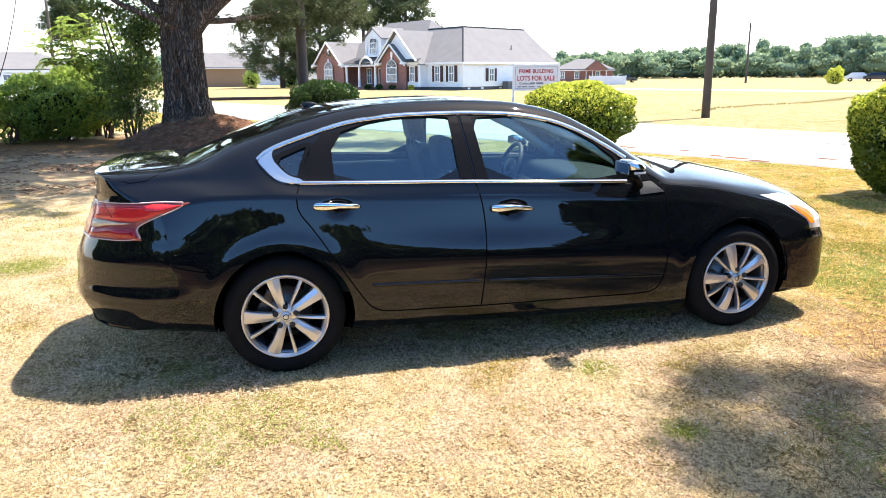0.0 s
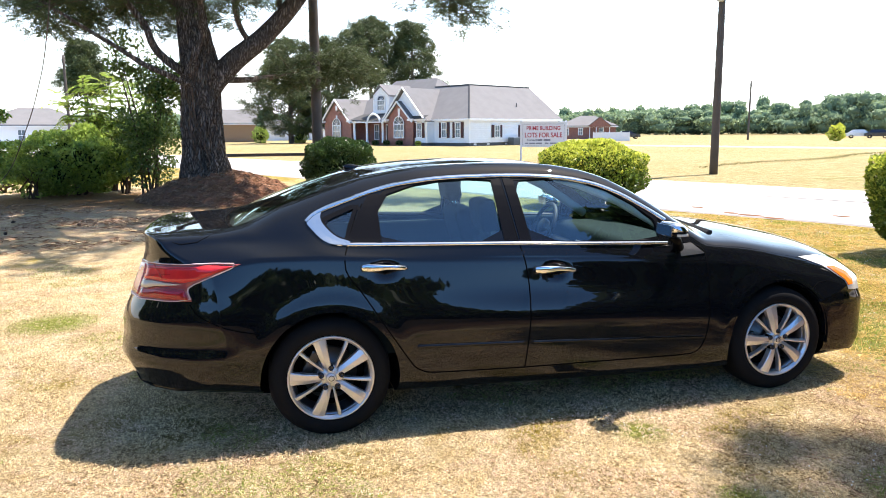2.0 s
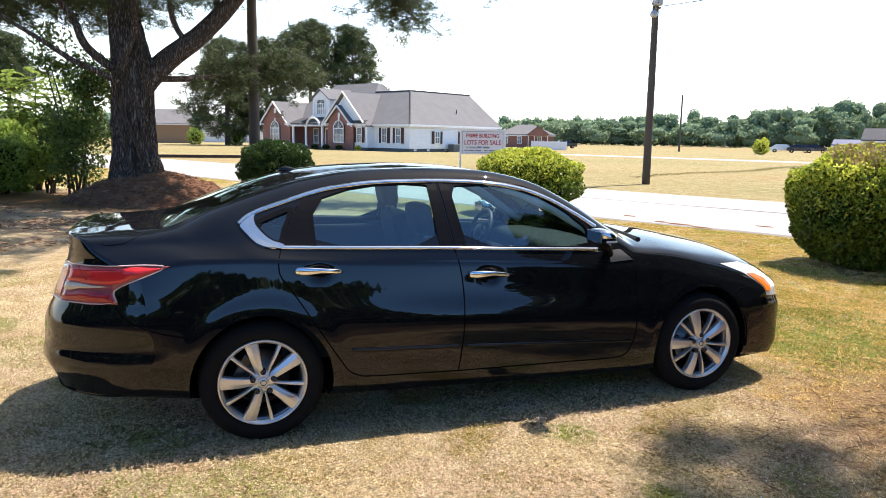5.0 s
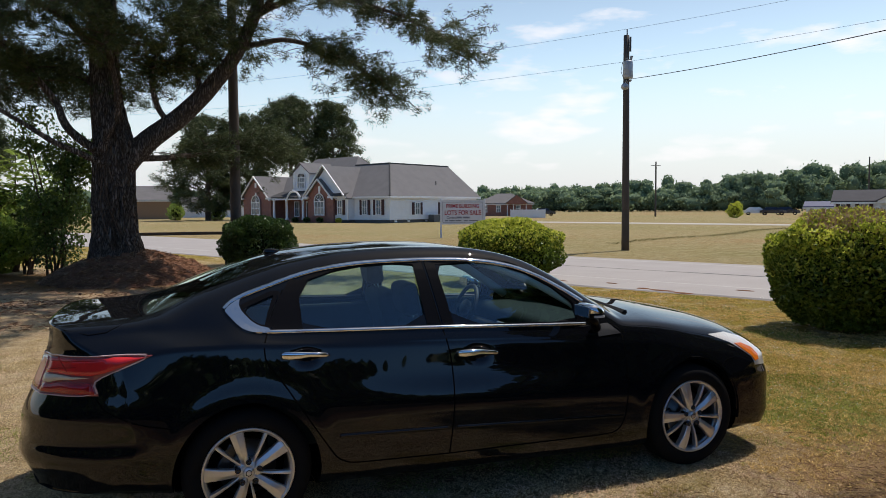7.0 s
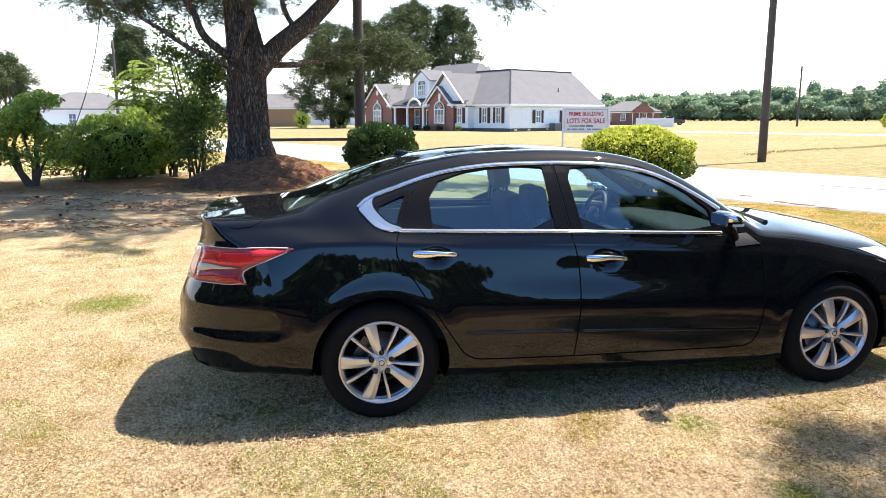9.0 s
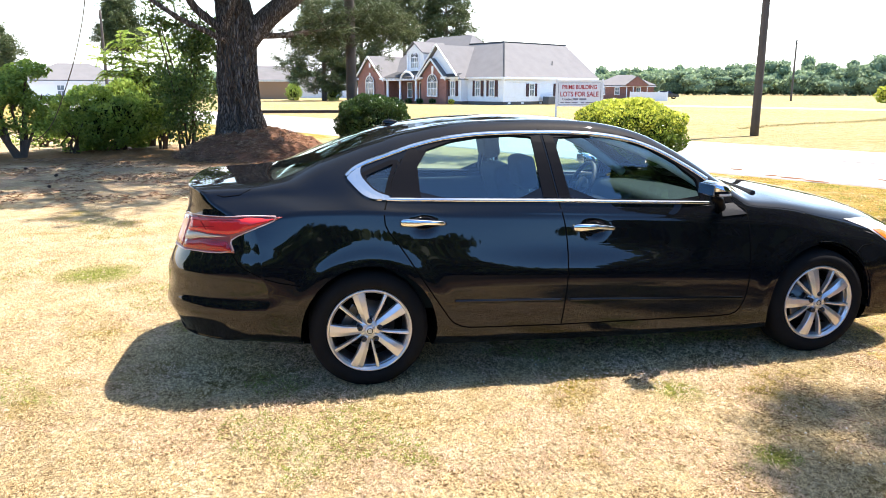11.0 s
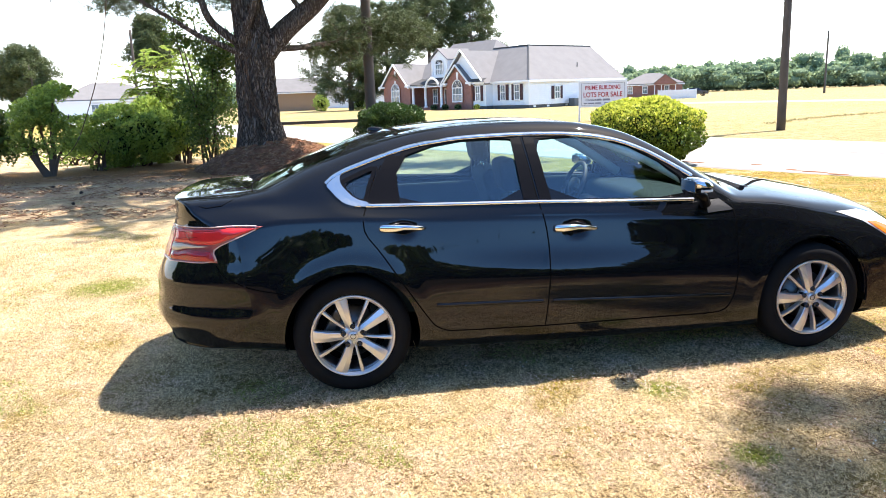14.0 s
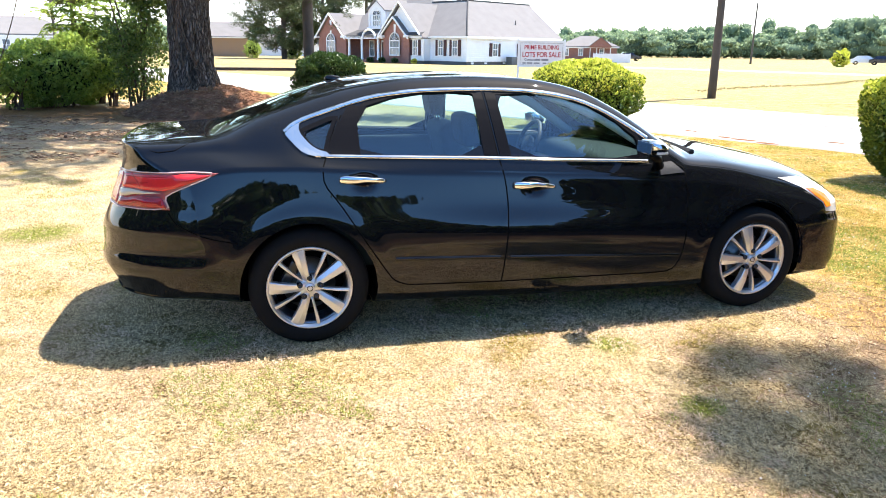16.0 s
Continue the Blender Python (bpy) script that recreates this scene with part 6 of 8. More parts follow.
for k, (x, y, h, w) in enumerate(((11.2, -4.4, 13.0, 3.3), (10.2, -7.4, 13.0, 2.8), (-19.0, -34.0, 8.1, 6.0), (-10.5, -37.0, 7.2, 5.6), (-2.5, -36.0, 8.2, 5.0), (5.5, -36.0, 7.5, 5.2), (13.5, -16.5, 7.6, 4.0), (15.5, -13.0, 10.0, 4.4), (18.5, -10.5, 11.0, 5.0), (22.0, -5.0, 11.0, 5.0), (21.0, -18.0, 10.5, 5.4), (31.0, -12.0, 9.0, 5.4), (-27.0, -29.0, 7.5, 5.4), (-30.0, -20.0, 9.0, 6.6), (-30.5, -10.5, 9.4, 6.8), (-30.0, -1.0, 9.0, 6.6), (-30.0, 5.5, 9.0, 5.0), (11.5, -23.0, 4.6, 4.6), (-6.5, -38.0, 7.8, 5.0), (1.5, -37.5, 7.2, 5.0), (9.5, -36.5, 8.2, 5.0), (17.5, -33.0, 7.2, 5.6), (-15.0, -36.0, 7.2, 5.4))):
    backing_tree(x, y, h, w, 101 + k)

# ---- poles, sign, rails ----
pole_wood = material("weathered_pole", (0.105, 0.088, 0.075), rough=0.9, scale=2, vary=0.35, fine=30, bump=0.4, spec=0.1)
grey_metal = material("galvanised_grey", (0.42, 0.43, 0.44), rough=0.45, metal=0.3, vary=0.15)
wire_mat = material("black_wire", (0.03, 0.03, 0.03), rough=0.6)
porcelain = material("insulator", (0.30, 0.28, 0.26), rough=0.3)


def pole_at(name, x, y, h, r, label, lean=(0, 0)):
    ob = thing(name, label, "utility pole", (x, y, 0))
    n = 10
    part("shaft", tube([(lean[0] * i / n, lean[1] * i / n, -0.2 + (h + 0.2) * i / n) for i in range(n + 1)], [r * (1 - 0.3 * i / n) for i in range(n + 1)], 14), pole_wood, ob, smooth=True)
    return ob


far_pole = pole_at("utility_pole", 15.70, 19.65, 8.12, 0.15, "weathered wooden utility pole with a grey transformer", (-0.03, 0.0))
part("transformer", revolve([(0.0, 0.0), (0.17, 0.0), (0.185, 0.03), (0.185, 0.58), (0.17, 0.63), (0.0, 0.66)], 24, closed=False), grey_metal, far_pole, "grey cylindrical transformer", smooth=True, at=pose(-0.16, -0.30, 6.47, 90, 0, 0))
for z in (6.6, 6.95):
    part("bracket", box_bm(0.08, 0.22, 0.06, (-0.08, -0.16, z)), grey_metal, far_pole)
part("bushing", tube([(-0.22, -0.34, 7.10), (-0.24, -0.36, 7.22)], [0.03, 0.018], 8), porcelain, far_pole, "small ribbed bushing")
part("fuse_cutout", tube([(0.02, -0.18, 7.12), (0.05, -0.24, 7.32)], 0.05, 8), porcelain, far_pole, "grey fuse cutout")
lampx = revolve([(0.0, 0.0), (0.10, 0.02), (0.15, 0.10), (0.12, 0.20), (0.05, 0.26), (0.0, 0.27)], 16, closed=False)
part("area_light", lampx, grey_metal, far_pole, "pale dusk-to-dawn area light", smooth=True, at=pose(-0.26, -0.26, 6.04, 90, 0, 0))
part("light_arm", tube([(-0.05, -0.1, 6.36), (-0.16, -0.2, 6.42), (-0.24, -0.25, 6.30)], 0.02, 6), grey_metal, far_pole)
part("lead_wire", tube([(-0.24, -0.36, 7.22), (-0.42, -0.34, 7.05), (-0.46, -0.30, 6.7), (-0.30, -0.26, 6.40)], 0.010, 5), wire_mat, far_pole, "thin looping lead wire", smooth=True)
part("ground_board", box_bm(0.07, 0.03, 0.55, (0.05, -0.14, 7.5), 0.004), pole_wood, far_pole)
for dz in (6.45, 7.1):
    part("insulator", revolve([(0.0, 0.0), (0.04, 0.0), (0.05, 0.05), (0.03, 0.1), (0.0, 0.1)], 10, closed=False), porcelain, far_pole, at=pose(0.14, -0.06, dz, 0, 0, 0))
part("cap_pin", tube([(0.0, 0.0, 8.08), (0.0, 0.0, 8.36)], 0.028, 6), porcelain, far_pole)

near_pole = pole_at("utility_pole", 1.22, 18.1, 9.0, 0.165, "dark wooden utility pole behind a bush")
small_pole = pole_at("utility_pole", 73.0, 95.0, 9.0, 0.16, "distant utility pole by the side lane")
part("crossarm", box_bm(1.8, 0.1, 0.1, (0, 0, 8.3)), pole_wood, small_pole)
pole_at("utility_pole", 112.0, 88.0, 10.0, 0.16, "distant utility pole before the woods")
pole_at("utility_pole", -40.4, 95.0, 7.0, 0.15, "leaning pale utility pole beside the distant pines", (-1.0, 0.0))
pole_at("utility_pole", -36.0, 95.0, 7.2, 0.15, "thin pale utility pole beyond the shrubs", (-0.5, 0.0))
pole_at("utility_pole", -16.0, 62.0, 8.0, 0.14, "pale distant utility pole by the white house")


def cable(name, a, b, sag, r=0.012, label=""):
    a, b = Vector(a), Vector(b)
    pts = [a.lerp(b, t / 24) - Vector((0, 0, sag * 4 * (t / 24) * (1 - t / 24))) for t in range(25)]
    return tagged(part(name, tube(pts, r, 5), wire_mat), label, "cable")


top = Vector((15.70, 19.65, 0))
cable("power_line", top + Vector((0, 0, 8.36)), (-20.0, 60.0, 9.6), 0.8, 0.005, "thin overhead power line strung between poles")
cable("power_line", top + Vector((0.05, -0.1, 7.15)), (-20.0, 60.0, 8.4), 0.8, 0.005, "thin overhead power line strung between poles")
cable("power_line", top + Vector((0, 0, 8.36)), (28.5, 1.0, 9.8), 0.3, 0.005, "thin overhead power line strung between poles")
cable("power_line", top + Vector((0.05, -0.1, 7.15)), (28.5, 1.0, 8.7), 0.3, 0.005, "thin overhead power line strung between poles")
cable("service_cable", top + Vector((0.15, -0.06, 6.5)), (14.3, -8.0, 5.6), 0.42, 0.012, "thicker black service cable running from the transformer")

# sign
sign_white = material("sign_white", (0.74, 0.75, 0.77), rough=0.55, vary=0.06, scale=3)
sign_red = material("sign_red", (0.42, 0.03, 0.045), rough=0.6, vary=0.12)
sign_grey = material("sign_grey_print", (0.22, 0.22, 0.26), rough=0.6)
SL, SR = Vector((13.32, 33.9, 0)), Vector((15.62, 33.0, 0))
sign_m = Matrix.Translation(SL) @ Matrix.Rotation(math.atan2(SR.y - SL.y, SR.x - SL.x), 4, "Z")
SW = (SR - SL).length
sign = thing("billboard", "white wooden sign with red lettering on two white posts", "sign", sign_m)
part("panel", box_bm(SW, 0.05, 1.32, (SW / 2, 0, 0.76), 0.008), sign_white, sign)
for x in (0.02, SW - 0.02):
    part("post", box_bm(0.10, 0.10, 2.22, (x, 0.03, -0.05), 0.01), sign_white, sign)
for z in (0.74, 2.05):
    part("border", box_bm(SW, 0.03, 0.06, (SW / 2, -0.035, z), 0.006), sign_white, sign)
part("border_line", merge([tube([(0.12, -0.033, z), (SW - 0.12, -0.033, z)], 0.012, 4) for z in (0.85, 1.98)] + [tube([(x, -0.033, 0.85), (x, -0.033, 1.98)], 0.012, 4) for x in (0.12, SW - 0.12)]), sign_grey, sign, "thin grey border line")


def lettering(word, x, z, size, mat, parent, name):
    cu = bpy.data.curves.new(name, "FONT")
    cu.body = word
    cu.size = size
    cu.align_x = "CENTER"
    cu.extrude = 0.004
    cu.offset = 0.006
    ob = bpy.data.objects.new(name, cu)
    scene.collection.objects.link(ob)
    me = bpy.data.meshes.new_from_object(ob.evaluated_get(bpy.context.evaluated_depsgraph_get()))
    bpy.data.objects.remove(ob)
    me.materials.clear()
    me.materials.append(mat)
    xs = [v.co.x for v in me.vertices]
    return me, max(xs) - min(xs)


for word, z, size, want in (("PRIME BUILDING", 1.66, 0.30, 1.82), ("LOTS FOR SALE", 1.27, 0.36, 2.02)):
    me, wide = lettering(word, 0, 0, size, sign_red, sign, "lettering")
    ob = part("lettering", me, parent=sign, label="red capital letters", at=pose(SW / 2, -0.034, z, 90, 0, 0) @ Matrix.Diagonal((want / wide, 1, 1, 1)))
me, wide = lettering("Contact", 0, 0, 0.17, sign_grey, sign, "lettering")
part("lettering", me, parent=sign, label="grey small letters", at=pose(0.62, -0.034, 1.07, 90, 0, 0))
for x0, x1, z, h in ((0.92, 1.18, 1.07, 0.10), (1.25, 1.62, 1.07, 0.10), (0.25, 0.42, 0.91, 0.07), (0.48, 0.78, 0.91, 0.07), (0.84, 1.16, 0.91, 0.07), (1.32, 1.52, 0.91, 0.07), (1.58, 2.1, 0.91, 0.07)):
    part("print_bar", box_bm(x1 - x0, 0.006, h, ((x0 + x1) / 2, -0.03, z), 0.0), sign_grey, sign)

# low timber rail by the pine
rail_wood = material("old_timber", (0.17, 0.13, 0.095), rough=0.9, scale=5, vary=0.4, fine=60, bump=0.4)
rail = thing("timber_rail", "low weathered timber rail beside the pine trunk", "rail", (-1.2, 17.35, 0))
part("beam", box_bm(2.6, 0.10, 0.085, (0.95, 0, 0.96), 0.012), rail_wood, rail)
for x in (-0.2, 2.1):
    part("post", box_bm(0.12, 0.12, 1.0, (x, 0.08, -0.05), 0.012), rail_wood, rail)

# iron step railing
iron = material("black_iron", (0.012, 0.012, 0.012), rough=0.45, vary=0.3)
RX, RY = 0.98, -0.20
ir = thing("iron_railing", "black wrought-iron step railing with thin balusters", "railing", (4.13, -0.74, 0))
turn_r = Matrix.Rotation(math.atan2(RY, RX), 4, "Z")
part("top_rail", box_bm(2.3, 0.042, 0.014, (1.075 * RX, 1.075 * RY, 0.700), 0.003, turn_r), iron, ir)
part("bottom_rail", box_bm(2.1, 0.024, 0.014, (1.10 * RX, 1.10 * RY, 0.040), 0.002, turn_r), iron, ir)
for k in range(18):
    q = 0.0 if k == 0 else 0.125 * k
    part("post" if k in (0, 17) else "baluster", box_bm(0.014, 0.014, 0.70 if k else 0.73, (q * RX, q * RY, 0.004 if k else -0.03), 0.002, turn_r), iron, ir)

# ---- the brick and white house ----
def wall_material(name, base, kind):
    m = material(name, base, rough=0.85, scale=1.5, vary=0.10, fine=25, spec=0.2)
    n, l = m.node_tree.nodes, m.node_tree.links
    b = n["Principled BSDF"]
    co = [q for q in n if q.bl_idname == "ShaderNodeTexCoord"][0]
    if kind == "siding":
        w = n.new("ShaderNodeTexWave")
        w.bands_direction = "Z"
        w.wave_profile = "SAW"
        w.inputs["Scale"].default_value = 0.314 / 0.20
        l.new(co.outputs["Object"], w.inputs["Vector"])
        h = w.outputs["Fac"]
        d = 0.02
    else:
        w = n.new("ShaderNodeTexNoise")
        w.inputs["Scale"].default_value = 14
        l.new(co.outputs["Object"], w.inputs["Vector"])
        h = w.outputs["Fac"]
        d = 0.03
    bp = n.new("ShaderNodeBump")
    bp.inputs["Strength"].default_value = 0.8
    bp.inputs["Distance"].default_value = d
    l.new(h, bp.inputs["Height"])
    l.new(bp.outputs["Normal"], b.inputs["Normal"])
    return m


siding = wall_material("white_siding", (0.79, 0.80, 0.81), "siding")
brick = material("red_brick", (0.23, 0.092, 0.068), rough=0.9, scale=3, vary=0.3, fine=18, bump=0.3, tint=(0.30, 0.145, 0.112))
shingle = material("grey_shingles", (0.165, 0.16, 0.157), rough=0.95, scale=1.0, vary=0.2, fine=14, bump=0.5, spec=0.15)
shingle_dark = material("dark_shingles", (0.05, 0.05, 0.05), rough=0.95, scale=1.0, vary=0.2, fine=14, bump=0.5)
white_paint = material("white_paint", (0.78, 0.78, 0.77), rough=0.6, vary=0.05)
shutter_mat = material("maroon_shutter", (0.05, 0.015, 0.015), rough=0.7, vary=0.2)
foundation = material("grey_foundation", (0.10, 0.095, 0.09), rough=0.95, vary=0.3)
pane_mat = material("house_pane", (0.16, 0.19, 0.20), rough=0.05, vary=0.2, spec=0.6, coat=0.5)
door_wood = material("dark_door", (0.05, 0.03, 0.025), rough=0.5)
ac_metal = material("hvac_grey", (0.10, 0.11, 0.12), rough=0.6, metal=0.3)

HM = Matrix(((0.4869, 0.8735, 0, 21.39), (-0.8735, 0.4869, 0, 72.56), (0, 0, 1, 0), (0, 0, 0, 1)))


def gable_roof(x0, x1, y0, y1, z0, zr, over=0.35, th=0.14, along="x"):
    """A gabled roof with thickness, its ridge along x or y."""
    if along == "x":
        ym = (y0 + y1) / 2
        k = (zr - z0) / (ym - y0)
        prof = [(y0 - over, z0 - over * k), (ym, zr), (y1 + over, z0 - over * k)]
        a, b = x0 - over, x1 + over
        place = lambda t, q, up: (t, q[0], q[1] + up)
    else:
        xm = (x0 + x1) / 2
        k = (zr - z0) / (xm - x0)
        prof = [(x0 - over, z0 - over * k), (xm, zr), (x1 + over, z0 - over * k)]
        a, b = y0 - over, y1 + over
        place = lambda t, q, up: (q[0], t, q[1] + up)
    v = [place(t, q, up) for t in (a, b) for up in (0, th) for q in prof]
    f = [(0, 1, 4, 3), (1, 2, 5, 4), (6, 9, 10, 7), (7, 10, 11, 8), (3, 4, 10, 9), (4, 5, 11, 10), (0, 6, 7, 1), (1, 7, 8, 2), (0, 3, 9, 6), (2, 8, 11, 5)]
    return v, f


def hip_roof(x0, x1, y0, y1, z0, zr, over=0.35, along="x", inset=None, th=0.14):
    x0, x1, y0, y1 = x0 - over, x1 + over, y0 - over, y1 + over
    if along == "x":
        i = inset or (y1 - y0) / 2
        r = [(x0 + i, (y0 + y1) / 2, zr), (x1 - i, (y0 + y1) / 2, zr)]
    else:
        i = inset or (x1 - x0) / 2
        r = [((x0 + x1) / 2, y0 + i, zr), ((x0 + x1) / 2, y1 - i, zr)]
    v = [(x0, y0, z0), (x1, y0, z0), (x1, y1, z0), (x0, y1, z0)] + r + [(x0, y0, z0 - th), (x1, y0, z0 - th), (x1, y1, z0 - th), (x0, y1, z0 - th)]
    if along == "x":
        f = [(0, 1, 5, 4), (2, 3, 4, 5), (1, 2, 5), (3, 0, 4)]
    else:
        f = [(0, 1, 4), (1, 2, 5, 4), (2, 3, 5), (3, 0, 4, 5)]
    f += [(6, 7, 1, 0), (7, 8, 2, 1), (8, 9, 3, 2), (9, 6, 0, 3), (9, 8, 7, 6)]
    return v, f


def gable_wall(x0, x1, y, z0, z1, za, th=0.2):
    xm = (x0 + x1) / 2
    q = [(x0, z0), (x1, z0), (x1, z1), (xm, za), (x0, z1)]
    v = [(x, y, z) for x, z in q] + [(x, y + th, z) for x, z in q]
    f = [(0, 1, 2, 3, 4), (9, 8, 7, 6, 5)] + [(i, i + 5, (i + 1) % 5 + 5, (i + 1) % 5) for i in range(5)]
    return v, f


def house_window(owner, x, y, z0, w, h, face="front", arch=False, shutters=True, cols=2, rows=2, fr=None):
    """A window set on a wall: casing, glass, bars and shutters. face: front (towards -y) or side (towards +x)."""
    m = Matrix.Translation((x, y, z0)) @ (Matrix() if face == "front" else Matrix.Rotation(math.pi / 2, 4, "Z"))
    win = part("window", box_bm(w, 0.06, h, (0, -0.02, 0), 0.0), pane_mat, owner, "", at=m)
    fm = fr or white_paint
    for bx in (-w / 2, w / 2):
        part("casing", box_bm(0.11, 0.10, h, (bx, -0.06, 0)), fm, win)
    for bz in (-0.08, h - 0.03):
        part("casing", box_bm(w + 0.16, 0.11, 0.11, (0, -0.06, bz)), fm, win)
    part("sash_bar", box_bm(w, 0.05, 0.07, (0, -0.06, h * 0.5)), fm, win)
    for c in range(1, cols):
        part("sash_bar", box_bm(0.04, 0.05, h, (-w / 2 + w * c / cols, -0.055, 0)), fm, win)
    if arch:
        n = 14
        v = [(0, -0.045, h)] + [(w / 2 * math.cos(math.pi * k / n), -0.045, h + w / 2 * math.sin(math.pi * k / n)) for k in range(n + 1)]
        part("arched_pane", (v, [(0, k + 1, k + 2) for k in range(n)]), material("arch_pane", (0.05, 0.055, 0.06), rough=0.1), win)
        part("arch_casing", tube([(w / 2 * math.cos(math.pi * k / n) * 1.05, -0.07, h + w / 2 * math.sin(math.pi * k / n) * 1.05) for k in range(n + 1)], 0.06, 6), fm, win)
        for k in (3, 5, 7, 9, 11):
            part("sash_bar", tube([(0, -0.06, h), (w / 2 * math.cos(math.pi * k / n), -0.06, h + w / 2 * math.sin(math.pi * k / n))], 0.018, 4), fm, win)
    if shutters:
        for s in (-1, 1):
            part("shutter", box_bm(0.40, 0.05, h + 0.1, (s * (w / 2 + 0.28), -0.04, -0.05), 0.005), shutter_mat, win, "dark maroon shutter")
    return win


house = thing("house", "red brick and white siding house under a grey shingle roof", "house", HM)
# right wing
part("wall", box_bm(10.4, 15.4, 2.55, (-5.2, 7.7, 0.35)), siding, house, "white lap siding")
part("foundation", box_bm(10.3, 15.3, 0.45, (-5.2, 7.7, -0.08)), foundation, house)
wing = [(0.38, -0.38, 2.96), (0.38, 15.8, 2.96), (-5.0, 15.8, 7.0), (-5.0, 5.0, 7.0), (-11.0, 5.0, 7.0), (-11.0, -0.38, 2.96), (-10.4, 15.8, 2.96), (-11.0, 10.0, 2.96)]
part("roof", (wing, [(0, 1, 2, 3), (0, 3, 4, 5), (3, 2, 6, 7), (3, 7, 4)]), shingle, house, "grey hipped shingle roof")
part("gable", ([(0.0, 15.4, 2.9), (-10.4, 15.4, 2.9), (-5.0, 15.4, 6.9)], [(0, 1, 2)]), siding, house)
part("ridge_cap", tube([(0.38, -0.38, 3.0), (-5.0, 5.0, 7.04), (-5.0, 15.8, 7.04)], 0.09, 5), shingle_dark, house)
part("ridge_cap", tube([(-5.0, 5.0, 7.04), (-11.0, 5.0, 7.04)], 0.09, 5), shingle_dark, house)
for x in (0.01,):
    part("corner_board", box_bm(0.16, 0.16, 2.6, (x - 0.05, 0.03, 0.33)), white_paint, house)
part("fascia", box_bm(0.06, 16.2, 0.22, (0.40, 7.7, 2.76)), white_paint, house)
part("fascia", box_bm(6.4, 0.06, 0.22, (-2.8, -0.40, 2.76)), white_paint, house)
# front white bay
part("wall", box_bm(2.6, 2.0, 2.55, (-7.1, -0.02, 0.35)), siding, house, "white lap siding")
part("foundation", box_bm(2.5, 1.9, 0.45, (-7.1, -0.02, -0.08)), foundation, house)
part("corner_board", box_bm(0.16, 0.16, 2.6, (-5.86, -0.96, 0.33)), white_paint, house)
part("roof", gable_roof(-13.3, -6.0, -1.15, 6.0, 3.0, 6.55, 0.3, along="y"), shingle, house, "steep grey gable roof")
part("gable", gable_wall(-13.2, -6.1, -1.05, 2.95, 3.0, 6.45), siding, house, "white siding gable")
part("rake_board", tube([(-13.6, -1.5, 2.85), (-9.65, -1.5, 6.72)], 0.10, 4), white_paint, house)
part("rake_board", tube([(-5.7, -1.5, 2.85), (-9.65, -1.5, 6.72)], 0.10, 4), white_paint, house)
part("fascia", box_bm(2.6, 0.06, 0.22, (-6.9, -1.5, 2.80)), white_paint, house)
part("skirt_roof", ([(-8.4, -1.7, 3.05), (-5.6, -1.7, 3.05), (-5.6, -1.0, 3.45), (-8.4, -1.0, 3.45)], [(0, 1, 2, 3)]), shingle_dark, house)
# main block
part("wall", box_bm(16.5, 10.8, 2.7, (-15.6, 6.6, 0.3)), brick, house, "red brick wall")
part("roof", hip_roof(-25.0, -7.5, 0.6, 12.4, 3.05, 8.3, 0.35, "x", 5.0), shingle, house, "high grey hipped roof")
# brick gables
for x0, x1, apex in ((-26.1, -20.1, 5.75), (-12.6, -8.0, 5.05)):
    part("wall", box_bm(x1 - x0, 6.0, 3.1, ((x0 + x1) / 2, 1.7, 0)), brick, house, "red brick wall")
    part("gable", gable_wall(x0, x1, -1.42, 2.9, 3.05, apex), brick, house, "red brick gable")
    part("roof", gable_roof(x0, x1, -1.4, 5.5, 3.05, apex, 0.35, along="y"), shingle, house)
    xm = (x0 + x1) / 2
    k = (apex - 3.05) / ((x1 - x0) / 2)
    for s in (-1, 1):
        part("rake_board", tube([(xm + s * ((x1 - x0) / 2 + 0.4), -1.78, 3.05 - 0.4 * k), (xm, -1.78, apex + 0.05)], 0.11, 4), white_paint, house)
        part("eave_return", box_bm(0.9, 0.5, 0.24, (xm + s * ((x1 - x0) / 2 + 0.05), -1.6, 2.85)), white_paint, house)
    house_window(house, xm, -1.44, 0.92, 1.75, 1.55, arch=True, shutters=False, cols=3)
    part("gable_vent", box_bm(0.35, 0.06, 0.6, (xm, -1.45, apex - 1.35)), white_paint, house)
    part("keystone", box_bm(0.25, 0.08, 0.4, (xm, -1.46, 3.36)), white_paint, house)
# dormer
part("dormer_wall", box_bm(3.4, 4.0, 2.3, (-16.3, 2.7, 3.9)), siding, house, "white dormer wall")
part("dormer_roof", gable_roof(-18.0, -14.6, 0.6, 5.5, 6.1, 7.3, 0.25, along="y"), shingle, house)
part("dormer_gable", gable_wall(-18.0, -14.6, 0.62, 6.0, 6.1, 7.2), siding, house)
house_window(house, -16.3, 0.68, 4.25, 1.5, 1.25, arch=True, shutters=False, cols=4)
for x in (-17.75, -14.85):
    part("corner_board", box_bm(0.3, 0.1, 2.2, (x, 0.66, 3.9)), white_paint, house)
part("dormer_sill", box_bm(3.6, 0.2, 0.2, (-16.3, 0.6, 3.9)), white_paint, house)
